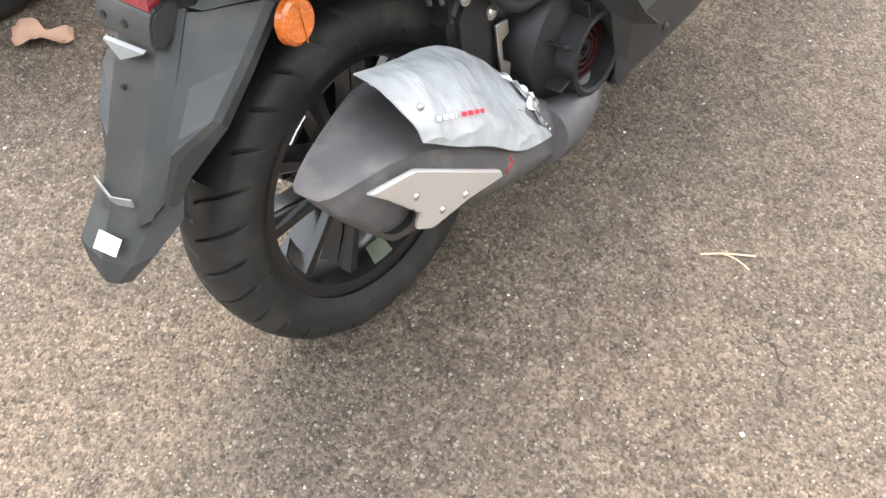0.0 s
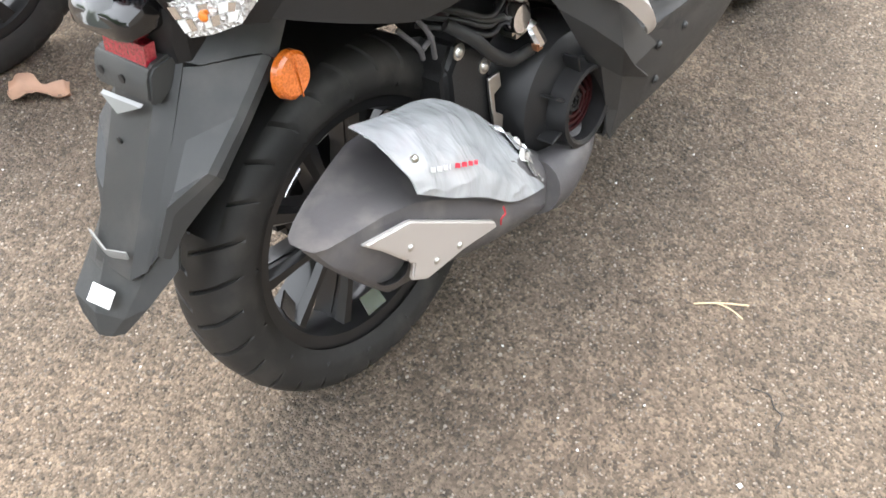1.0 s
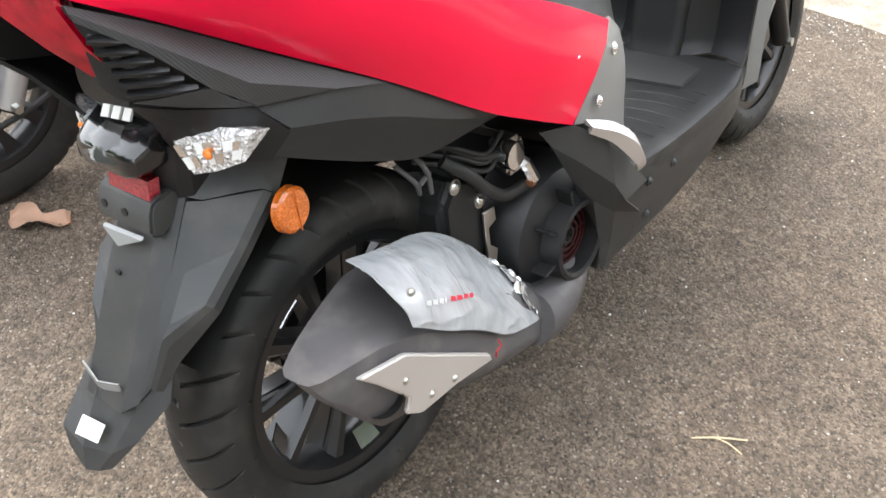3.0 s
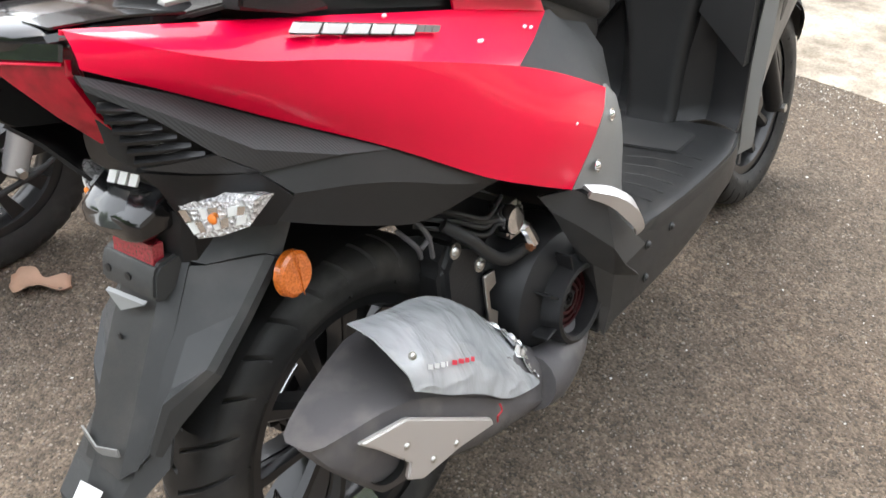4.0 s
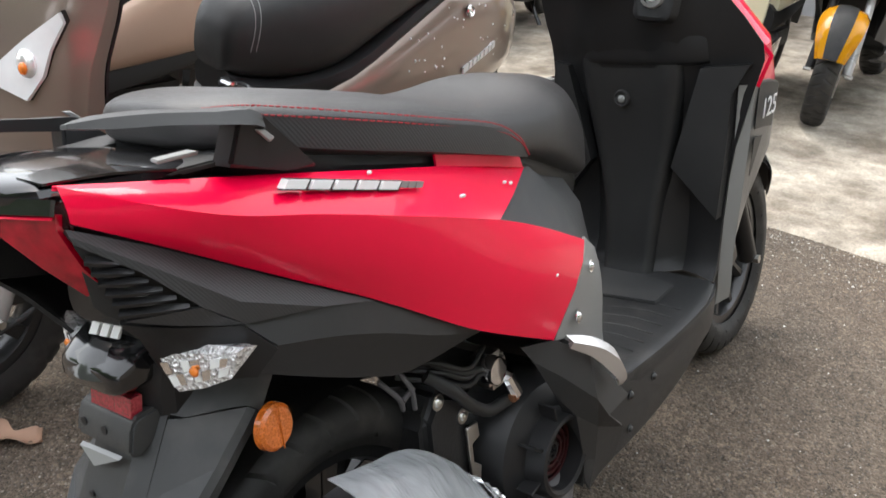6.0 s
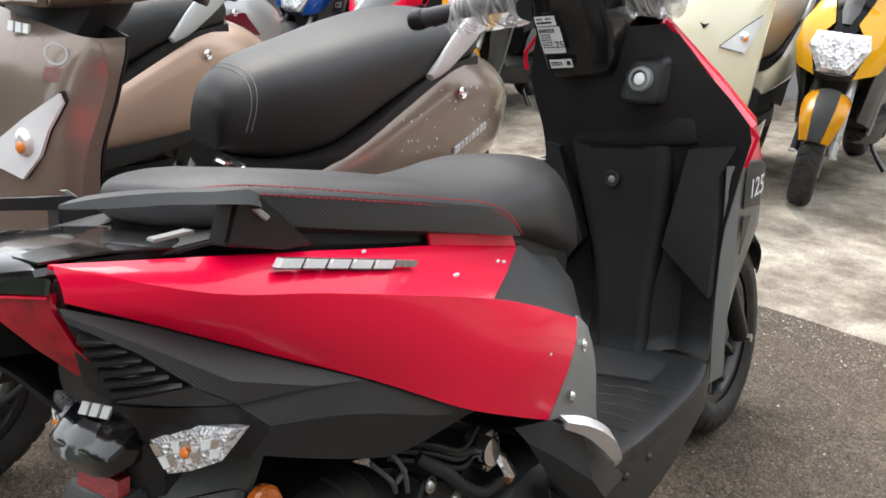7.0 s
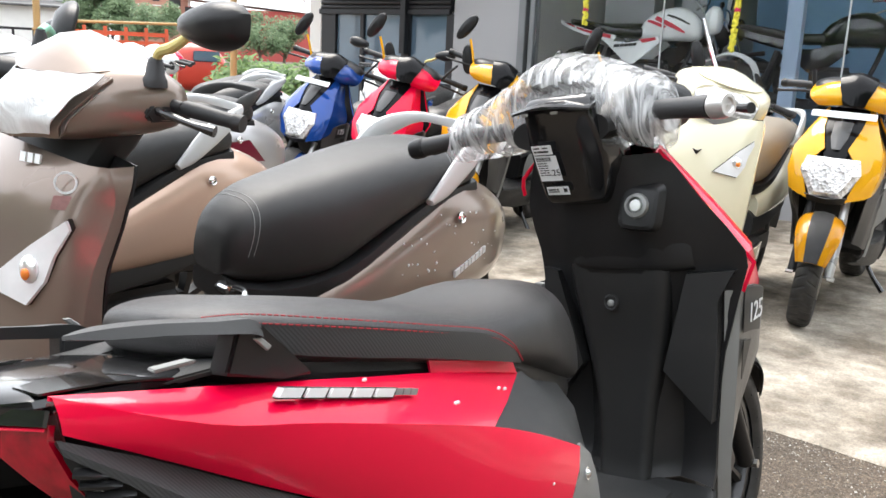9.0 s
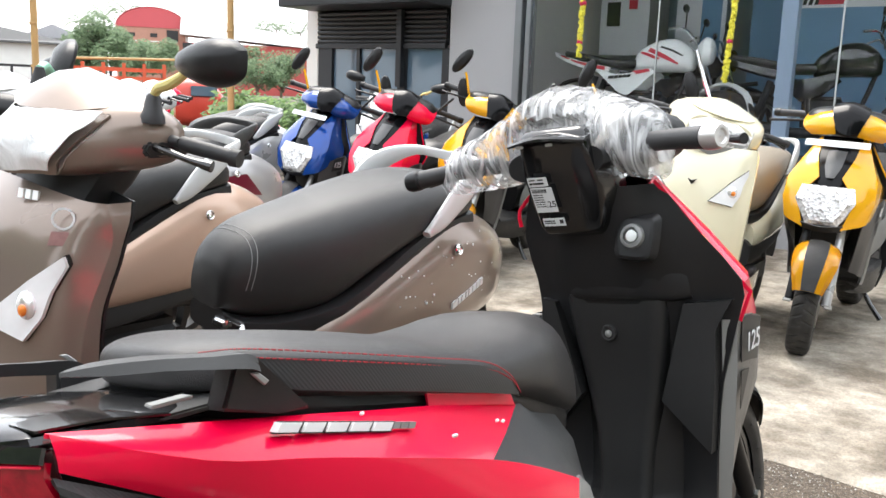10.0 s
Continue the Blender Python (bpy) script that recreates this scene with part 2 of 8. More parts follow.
def finish(name, bm, material, parent=None, label="", sharp=32, flip=True):
    if flip:
        bmesh.ops.recalc_face_normals(bm, faces=bm.faces)
    me = bpy.data.meshes.new(name)
    bm.to_mesh(me)
    bm.free()
    me.materials.append(material)
    me.polygons.foreach_set("use_smooth", [True] * len(me.polygons))
    me.set_sharp_from_angle(angle=radians(sharp))
    ob = new(name, me)
    if parent:
        ob.parent = parent
    if label:
        ob["label"] = label
    return ob


def part(name, bm, material, parent, label="", sharp=32):
    return finish(name, bm, material, parent, label, sharp)


def thing(name, label, category, m=None, group="", kind=""):
    ob = new(name)
    ob.empty_display_size = 0.05
    if m:
        ob.matrix_world = m
    return tagged(ob, label, category, group, kind)


def curve_points(pts, k):
    """Catmull-Rom through the given points, k pieces a span."""
    p = [V(q) for q in pts]
    if len(p) < 3 or k < 2:
        return p
    p = [p[0] * 2 - p[1], *p, p[-1] * 2 - p[-2]]
    out = []
    for i in range(1, len(p) - 2):
        a, b, c, d = p[i - 1:i + 3]
        for j in range(k):
            t = j / k
            out.append(0.5 * (2 * b + (c - a) * t + (2 * a - 5 * b + 4 * c - d) * t * t + (3 * b - a - 3 * c + d) * t ** 3))
    return out + [p[-2]]


def grid(rails, closed=False, bm=None, caps=False):
    """A skin over rails, each a list of as many points; closed: every rail is a ring."""
    bm = bm or bmesh.new()
    vs = [[bm.verts.new(V(p)) for p in r] for r in rails]
    n = len(vs[0])
    for a, b in zip(vs, vs[1:]):
        for i in range(n if closed else n - 1):
            j = (i + 1) % n
            bm.faces.new((a[i], a[j], b[j], b[i]))
    if caps:
        bm.faces.new(vs[0])
        bm.faces.new(list(reversed(vs[-1])))
    return bm


def panel(rails, k=4, thick=0.004, cross=1):
    """A moulded panel with thickness over a few rails, smooth along them; cross smooths between rails."""
    rr = [curve_points(r, k) for r in rails]
    if cross > 1 and len(rr) > 2:
        cols = [curve_points([r[i] for r in rr], cross) for i in range(len(rr[0]))]
        rr = [[c[i] for c in cols] for i in range(len(cols[0]))]
    bm = grid(rr)
    bmesh.ops.recalc_face_normals(bm, faces=bm.faces)
    bmesh.ops.solidify(bm, geom=bm.faces[:], thickness=thick)
    return bm


def mirrored(rails):
    return [[(p[0], -p[1], p[2]) for p in r] for r in rails]


def hull(sections, k=1, caps=True):
    """A closed body over rings, smooth along its length."""
    if k > 1:
        cols = [curve_points([s[i] for s in sections], k) for i in range(len(sections[0]))]
        sections = [[c[i] for c in cols] for i in range(len(cols[0]))]
    return grid(sections, closed=True, caps=caps)


def superring(c, u, v, a, b, n=20, e=2.6, lo=None):
    """A rounded-rectangle ring about c, half-sizes a along u and b along v (lo: another half-size below)."""
    c, u, v = V(c), V(u), V(v)
    out = []
    for i in range(n):
        t = 2 * math.pi * i / n
        x, y = math.cos(t), math.sin(t)
        bb = b if y >= 0 or lo is None else lo
        out.append(c + u * (a * math.copysign(abs(x) ** (2 / e), x)) + v * (bb * math.copysign(abs(y) ** (2 / e), y)))
    return out


def rounded(ring, k):
    """A closed ring made smooth."""
    n = len(ring)
    p = [V(q) for q in ring]
    out = []
    for i in range(n):
        a, b, c, d = p[i - 1], p[i], p[(i + 1) % n], p[(i + 2) % n]
        for j in range(k):
            t = j / k
            out.append(0.5 * (2 * b + (c - a) * t + (2 * a - 5 * b + 4 * c - d) * t * t + (3 * b - a - 3 * c + d) * t ** 3))
    return out


def tube(pts, r, n=8, k=4, bm=None, caps=True):
    """A round bar along a bent line; r: one radius or one at each given point."""
    rs = [r] * len(pts) if not isinstance(r, (list, tuple)) else list(r)
    line = curve_points(pts, k)
    rad = [q[0] for q in curve_points([(q, 0, 0) for q in rs], k)] if len(pts) > 2 else rs
    bm = bm or bmesh.new()
    rings, side = [], None
    for i, p in enumerate(line):
        d = (line[min(i + 1, len(line) - 1)] - line[max(i - 1, 0)]).normalized()
        if side is None:
            side = d.orthogonal().normalized()
        side = (side - d * side.dot(d)).normalized()
        up = d.cross(side)
        rings.append([p + (side * math.cos(2 * math.pi * j / n) + up * math.sin(2 * math.pi * j / n)) * rad[i] for j in range(n)])
    return grid(rings, closed=True, bm=bm, caps=caps)


def lathe(profile, centre=(0, 0, 0), axis="Y", n=32, bm=None, start=0.0, sweep=360.0):
    """Turn a list of (radius, along) about an axis through centre."""
    bm = bm or bmesh.new()
    whole = sweep >= 360
    steps = n if whole else n + 1
    rings = []
    for r, a in profile:
        ring = []
        for j in range(steps):
            t = radians(start + sweep * j / n)
            x, y = r * math.cos(t), r * math.sin(t)
            ring.append(V(centre) + V({"Y": (x, a, y), "X": (a, x, y), "Z": (x, y, a)}[axis]))
        rings.append(ring)
    return grid(rings, closed=whole, bm=bm)


def slab(outline, low, high, axis="y", bevel=0.0, seg=2, bm=None):
    """A plate of the given outline between two levels of an axis, with rounded edges."""
    one = bmesh.new()
    def put(p, h):
        return {"y": (p[0], h, p[1]), "x": (h, p[0], p[1]), "z": (p[0], p[1], h)}[axis]
    a = [one.verts.new(put(p, low)) for p in outline]
    b = [one.verts.new(put(p, high)) for p in outline]
    one.faces.new(a)
    one.faces.new(list(reversed(b)))
    for i in range(len(a)):
        j = (i + 1) % len(a)
        one.faces.new((a[i], b[i], b[j], a[j]))
    bmesh.ops.recalc_face_normals(one, faces=one.faces)
    if bevel:
        bmesh.ops.bevel(one, geom=one.edges[:], offset=bevel, segments=seg, affect="EDGES", clamp_overlap=True)
    return join(bm, one)


def join(bm, other):
    if bm is None:
        return other
    me = bpy.data.meshes.new("tmp")
    other.to_mesh(me)
    other.free()
    bm.from_mesh(me)
    bpy.data.meshes.remove(me)
    return bm


def box(c, s, bevel=0.0, seg=2, bm=None, m=None):
    one = bmesh.new()
    bmesh.ops.create_cube(one, size=1)
    for v in one.verts:
        v.co = V((v.co.x * s[0], v.co.y * s[1], v.co.z * s[2]))
    if bevel:
        bmesh.ops.bevel(one, geom=one.edges[:], offset=bevel, segments=seg, affect="EDGES", clamp_overlap=True)
    bmesh.ops.transform(one, matrix=Matrix.Translation(c) @ (m or Matrix()), verts=one.verts)
    return join(bm, one)


def moved(bm, m):
    bmesh.ops.transform(bm, matrix=m, verts=bm.verts)
    return bm


def ball(c, s, bm=None, n=16):
    one = bmesh.new()
    bmesh.ops.create_uvsphere(one, u_segments=n, v_segments=max(6, n // 2), radius=1)
    bmesh.ops.transform(one, matrix=Matrix.Translation(c) @ Matrix.Diagonal((*s, 1)), verts=one.verts)
    return join(bm, one)


def screw_head(c, normal, r, parent, material=STEEL, name="screw"):
    """A domed pan head with a washer."""
    turn = V(normal).to_track_quat("Z", "Y").to_matrix().to_4x4()
    bm = lathe([(0.0001, 0.6 * r), (0.5 * r, 0.55 * r), (0.85 * r, 0.3 * r), (r, 0), (1.35 * r, 0), (1.35 * r, -0.25 * r), (0.0001, -0.3 * r)], axis="Z", n=12)
    return part(name, moved(bm, Matrix.Translation(c) @ turn), material, parent)


def bars(origin, along, up, widths, h, parent, material, name="emblem", label="", depth=0.002, gap=0.006, slant=0.25):
    """A row of raised slanted bars that stands for a badge, in the plane of along and up."""
    o, a, u = V(origin), V(along).normalized(), V(up).normalized()
    nrm = a.cross(u)
    s = 0.0
    for w in widths:
        bm = bmesh.new()
        q = [o + a * s, o + a * (s + w), o + a * (s + w + slant * h) + u * h, o + a * (s + slant * h) + u * h]
        lo, hi = [bm.verts.new(p - nrm * depth) for p in q], [bm.verts.new(p + nrm * depth) for p in q]
        bm.faces.new(lo), bm.faces.new(hi[::-1])
        for i in range(4):
            bm.faces.new((lo[i], hi[i], hi[(i + 1) % 4], lo[(i + 1) % 4]))
        s += w + gap
        part(name, bm, material, parent, label)


def words(text, size, m, material, parent, name="lettering", depth=0.0006):
    """Readable characters as a mesh, from the built-in font."""
    c = bpy.data.curves.new("text", "FONT")
    c.body, c.size, c.extrude = text, size, depth
    tmp = bpy.data.objects.new("text", c)
    scene.collection.objects.link(tmp)
    bpy.context.view_layer.update()
    me = bpy.data.meshes.new_from_object(tmp.evaluated_get(bpy.context.evaluated_depsgraph_get()))
    bpy.data.objects.remove(tmp)
    me.transform(m)
    me.materials.clear()
    me.materials.append(material)
    ob = new(name, me)
    ob.parent = parent
    return ob

# ---------------------------------------------------------------- two-wheeler parts
RED_BOWL = mat("silvered bowl behind red glass", (0.75, 0.55, 0.55), 0.15, 0.9, vary=0.2, vary_scale=30, bump=1.0, bump_scale=60)


def tyre_mesh(R, W, rim, seg=160, lat=18, grooves=30, depth=0.006):
    """A tyre about the y axis with slanted tread grooves cut into it."""
    rings = []
    step = max(6, seg // grooves)
    seg = step * grooves
    for i in range(seg):
        ring = []
        for j in range(lat + 1):
            f = -1 + 2 * j / lat
            a = f * radians(118)
            t = 2 * math.pi * (i / seg - min(abs(f), 0.62) * 1.15 / grooves)
            y = W / 2 * math.sin(a) / math.sin(radians(100)) if abs(a) < radians(100) else W / 2 * math.copysign(1 - 0.22 * (abs(a) - radians(100)) / radians(18), a)
            y = max(-W / 2, min(W / 2, y))
            r = R - (R - rim) * ((1 - math.cos(a)) / 1.47) ** 1.35
            k = (i + (step // 2 if f > 0 else 0)) % (2 * step)
            long = 0.84 if k < step else 0.62
            if depth and 0.05 < abs(f) < long and (k % step) < 1:
                r -= depth
            ring.append((r * math.cos(t), y, r * math.sin(t)))
        rings.append(ring)
    rings.append(rings[0])
    bm = grid(rings)
    bmesh.ops.remove_doubles(bm, verts=bm.verts, dist=1e-5)
    return bm


def wheel(owner, centre, R, W, rim, name="rear_wheel", turn=None, fine=True, disc=0, silver=True):
    """A wheel part: tyre, rim, hub, five pairs of spokes, and a brake disc where it has one."""
    m = Matrix.Translation(centre) @ (turn or Matrix())
    rimp = part(name, moved(lathe([(rim - 0.016, -W * 0.33), (rim + 0.008, -W * 0.36), (rim + 0.008, -W * 0.30), (rim - 0.006, -W * 0.27), (rim - 0.018, -W * 0.1), (rim - 0.018, W * 0.1), (rim - 0.006, W * 0.27), (rim + 0.008, W * 0.30), (rim + 0.008, W * 0.36), (rim - 0.016, W * 0.33), (rim - 0.026, W * 0.12), (rim - 0.026, -W * 0.12), (rim - 0.016, -W * 0.33)], n=64), m), ALLOY, owner, "black alloy wheel")
    part("tyre", moved(tyre_mesh(R, W, rim, 448 if fine else 192, 36 if fine else 16), m), RUBBER, rimp, "black grooved tubeless tyre", 28)
    part("hub", moved(lathe([(0.0001, -W * 0.45), (0.018, -W * 0.45), (0.022, -W * 0.35), (0.045, -W * 0.33), (0.05, -W * 0.2), (0.05, W * 0.2), (0.045, W * 0.34), (0.0001, W * 0.36)], n=24), m), ALLOY, rimp)
    for i in range(5):
        for s in (-1, 1):
            a0, a1 = radians(72 * i + s * 9 + 53), radians(72 * i + s * 19 + 53)
            p0, p1 = V((0.044 * math.cos(a0), 0, 0.044 * math.sin(a0))), V(((rim - 0.02) * math.cos(a1), 0, (rim - 0.02) * math.sin(a1)))
            d = (p1 - p0).normalized()
            q = V((-d.z, 0, d.x))
            secs = []
            for p, w, y in ((p0, 0.013, 0.018), (p0.lerp(p1, 0.5), 0.010, 0.022), (p1, 0.015, 0.026)):
                secs.append([p + q * w + V((0, -y * 0.6, 0)), p + q * w * 0.45 + V((0, -y, 0)), p - q * w * 0.45 + V((0, -y, 0)), p - q * w + V((0, -y * 0.6, 0)), p - q * w + V((0, y, 0)), p + q * w + V((0, y, 0))])
            sp = part("spoke", moved(hull(secs), m), ALLOY, rimp)
            if fine and silver:
                face = [[p + q * (w * s) * 1.02 + V((0, y0, 0)) for y0 in (-0.007, -0.001)] for p, w in ((p0.lerp(p1, 0.12), 0.0125), (p0.lerp(p1, 0.5), 0.0105), (p0.lerp(p1, 0.9), 0.0135))]
                part("machined_face", moved(panel(face, 1, 0.0015), m), ALLOY, rimp)
    if fine and silver:
        for i in range(5):
            a, w = radians(72 * i + 53), radians(7)
            rows = [[(r * math.cos(a + k * w), y, r * math.sin(a + k * w)) for k in (-1, 0, 1)] for r, y in ((rim - 0.020, -0.034), (rim - 0.042, -0.018))]
            part("machined_face", moved(panel(rows, 1, 0.002), m), MACHINED, rimp, "bright machined pocket")
    if fine and silver:
        part("rim_line", moved(lathe([(rim + 0.0095, -W * 0.375), (rim + 0.0108, -W * 0.385), (rim + 0.0120, -W * 0.375), (rim + 0.0095, -W * 0.375)], n=96), m), GREYTRIM, rimp)
    if disc:
        d = lathe([(0.05, disc * 0.052), (0.098, disc * 0.052), (0.098, disc * 0.048), (0.05, disc * 0.048), (0.05, disc * 0.052)], n=40)
        part("brake_disc", moved(d, m), STEEL, rimp, "steel brake disc")
    return rimp


F_A, F_U, F_O = V((-0.875, 0, 0.484)), V((0.484, 0, 0.875)), V((0.20, 0, 0.215))


def ex(s, y, h):
    """A place on the exhaust: s along it to the rear, y outwards to the right, h up from its axis."""
    return F_O + F_A * s + F_U * h + V((0, -y, 0))


def exhaust(owner):
    stations = (
        ((0.304, 0.10, 0.065), (0.395, 0.14, 0.030), (0.445, 0.165, -0.008), (0.455, 0.195, -0.010), (0.414, 0.203, -0.036), (0.315, 0.192, -0.080), (0.285, 0.14, -0.085), (0.28, 0.09, -0.02)),
        ((0.285, 0.10, 0.071), (0.360, 0.143, 0.046), (0.412, 0.175, 0.012), (0.435, 0.205, -0.006), (0.395, 0.210, -0.035), (0.305, 0.196, -0.077), (0.27, 0.14, -0.083), (0.26, 0.085, -0.02)),
        ((0.20, 0.10, 0.078), (0.235, 0.145, 0.072), (0.280, 0.185, 0.050), (0.320, 0.207, 0.028), (0.29, 0.214, -0.020), (0.25, 0.195, -0.064), (0.21, 0.14, -0.075), (0.20, 0.085, -0.01)),
        ((0.10, 0.105, 0.070), (0.12, 0.145, 0.066), (0.14, 0.178, 0.045), (0.16, 0.196, 0.012), (0.15, 0.204, -0.020), (0.13, 0.19, -0.050), (0.11, 0.14, -0.062), (0.10, 0.09, 0.0)),
        ((-0.02, 0.12, 0.045), (-0.01, 0.145, 0.043), (0.0, 0.168, 0.025), (0.008, 0.178, -0.012), (0.0, 0.176, -0.024), (-0.02, 0.162, -0.036), (-0.03, 0.14, -0.042), (-0.03, 0.11, 0.0)),
        ((-0.075, 0.115, 0.033), (-0.07, 0.138, 0.033), (-0.065, 0.155, 0.018), (-0.06, 0.160, -0.008), (-0.065, 0.158, -0.02), (-0.075, 0.15, -0.03), (-0.08, 0.135, -0.034), (-0.08, 0.11, 0.0)))
    secs = [rounded([ex(*p) for p in (*ring[:4], (ring[3][0] - 0.002, ring[3][1] + 0.0015, ring[3][2] - 0.003), *ring[4:])], 3) for ring in stations]
    secs.insert(0, [p * 0.93 + sum(secs[0], V()) / len(secs[0]) * 0.07 + F_A * 0.006 for p in secs[0]])
    body = part("exhaust_silencer", hull(secs, 3), MUFFLER, owner, "matt grey-black exhaust silencer", 40)
    part("header_pipe", tube([ex(-0.02, 0.15, 0.0), (0.27, -0.14, 0.19), (0.36, -0.115, 0.20), (0.45, -0.06, 0.24)], [0.040, 0.042, 0.038, 0.02], 16), MUFFLER, body, "matt black heat-shielded header pipe")
    outline = [(0.404, -0.004), (0.339, 0.015), (0.177, -0.003), (0.169, -0.011), (0.231, -0.032), (0.285, -0.058), (0.312, -0.055), (0.315, -0.036), (0.371, -0.014)]
    bm = bmesh.new()
    a = [bm.verts.new(ex(s, 0.2145, h)) for s, h in outline]
    b = [bm.verts.new(ex(s, 0.222, h)) for s, h in outline]
    bm.faces.new(a), bm.faces.new(b[::-1])
    for i in range(len(a)):
        bm.faces.new((a[i], b[i], b[(i + 1) % len(a)], a[(i + 1) % len(a)]))
    bmesh.ops.recalc_face_normals(bm, faces=bm.faces)
    bmesh.ops.bevel(bm, geom=bm.edges[:], offset=0.002, segments=2, affect="EDGES")
    sh = part("heat_shield", bm, SHIELDMAT, body, "satin silver heat shield")
    for s, h in ((0.329, -0.015), (0.277, -0.037), (0.240, -0.024)):
        screw_head(ex(s, 0.2225, h), (0, -1, 0), 0.0036, sh)
    t = tube([ex(0.335, 0.19, -0.036), ex(0.345, 0.2135, -0.038)], 0.021, 20, caps=False)
    bmesh.ops.solidify(t, geom=t.faces[:], thickness=0.003)
    part("outlet", t, DARK, body, "dark round exhaust outlet")


def engine(owner):
    c = (0.335, 0, 0.275)
    e = part("engine", box((0.30, 0.03, 0.28), (0.24, 0.17, 0.17), 0.03, 3), CAST, owner, "dark cast engine block")
    join_cover = lathe([(0.055, -0.04), (0.105, -0.04), (0.113, -0.06), (0.110, -0.095), (0.096, -0.122), (0.074, -0.134), (0.064, -0.136), (0.060, -0.164), (0.055, -0.166), (0.050, -0.163), (0.049, -0.12), (0.0001, -0.118)], c, "Y", 40)
    fan = part("fan_cover", join_cover, SATIN, e, "round black cooling fan cover")
    for i in range(8):
        a = radians(45 * i + 12)
        m = Matrix.Translation((c[0] + 0.072 * math.cos(a), -0.146, c[2] + 0.072 * math.sin(a))) @ Matrix.Rotation(-a, 4, "Y")
        part("rib", moved(box((0, 0, 0), (0.026, 0.026, 0.004), 0.001, 1), m), SATIN, fan)
    for r in (0.012, 0.022, 0.032, 0.042):
        part("grille_ring", lathe([(r - 0.0022, -0.138), (r + 0.0022, -0.138), (r + 0.0022, -0.142), (r - 0.0022, -0.142), (r - 0.0022, -0.138)], c, "Y", 28), DEEPRED if r > 0.02 else SATIN, fan)
    for i in range(6):
        a = radians(60 * i)
        part("grille_bar", tube([(c[0] + 0.004 * math.cos(a), -0.139, c[2] + 0.004 * math.sin(a)), (c[0] + 0.046 * math.cos(a), -0.139, c[2] + 0.046 * math.sin(a))], 0.0022, 6), SATIN, fan)
    part("side_housing", slab([(0.125, 0.41), (0.155, 0.445), (0.205, 0.42), (0.225, 0.33), (0.205, 0.22), (0.16, 0.19), (0.125, 0.27)], -0.095, -0.03, "y", 0.012, 3), CAST, e, "ribbed cast housing")
    for x, z in ((0.152, 0.430), (0.198, 0.388), (0.145, 0.30)):
        screw_head((x, -0.097, z), (0, -1, 0), 0.008, e, STEEL, "bolt")
    part("bracket", slab([(0.195, 0.372), (0.218, 0.372), (0.220, 0.350), (0.204, 0.345), (0.205, 0.318), (0.220, 0.305), (0.214, 0.275), (0.200, 0.278), (0.196, 0.33)], -0.104, -0.099, "y", 0.001, 1), STEEL, e, "grey slotted steel bracket")
    tb = part("throttle_body", box((0.258, -0.098, 0.430), (0.036, 0.04, 0.052), 0.008, 2), STEEL, e, "bright metal throttle body")
    part("throttle_drum", lathe([(0.0001, -0.122), (0.018, -0.122), (0.02, -0.112), (0.02, -0.105), (0.0001, -0.10)], (0.247, 0, 0.436), "Y", 18), CHROME, tb)
    part("injector", tube([(0.268, -0.118, 0.420), (0.282, -0.122, 0.388)], 0.010, 10), CHROME, tb)
    part("sensor", box((0.276, -0.122, 0.385), (0.012, 0.012, 0.012), 0.002), mat("copper connector", (0.45, 0.22, 0.12), 0.35, 0.8), tb)
    part("hose", tube([(0.14, -0.09, 0.470), (0.165, -0.11, 0.444), (0.195, -0.112, 0.410), (0.232, -0.112, 0.383), (0.275, -0.112, 0.378)], 0.0085, 12), HOSE, e, "black rubber hose")
    part("hose", tube([(0.16, -0.08, 0.475), (0.20, -0.10, 0.450), (0.245, -0.105, 0.44)], 0.006, 10), HOSE, e)
    for i, dz in enumerate((0.0, 0.012, 0.024)):
        part("cable", tube([(0.12, -0.06, 0.470 + dz), (0.16, -0.095, 0.455 + dz), (0.205, -0.105, 0.430 + dz), (0.25, -0.098, 0.44 + dz)], 0.0035, 8), HOSE, e)
    for p in ([(0.06, -0.09, 0.50), (0.075, -0.105, 0.475), (0.085, -0.10, 0.455)], [(0.085, -0.09, 0.51), (0.09, -0.11, 0.485), (0.10, -0.105, 0.45)], [(0.078, -0.108, 0.472), (0.097, -0.108, 0.480)]):
        part("cable_end", tube(p, 0.0032, 8), MUFFLER, e, "grey cable clip")
    part("swing_case", slab([(-0.06, 0.31), (0.05, 0.34), (0.22, 0.36), (0.24, 0.22), (0.05, 0.19), (-0.06, 0.21)], 0.05, 0.11, "y", 0.015, 2), CAST, e, "transmission case")
    part("shock_absorber", tube([(-0.03, 0.09, 0.27), (0.03, 0.09, 0.42), (0.07, 0.085, 0.58)], 0.022, 14), DARK, e)
    return e


def lathe_end(a, b):
    """A round bar-end weight with a dished face, between two places."""
    a, b = V(a), V(b)
    L = (b - a).length
    m = Matrix.Translation(a) @ (b - a).to_track_quat("Z", "Y").to_matrix().to_4x4()
    return moved(lathe([(0.0001, 0.0), (0.017, 0.0), (0.020, 0.004), (0.020, L * 0.75), (0.017, L), (0.012, L), (0.010, L - 0.003), (0.004, L - 0.003), (0.0001, L - 0.001)], axis="Z", n=24), m)


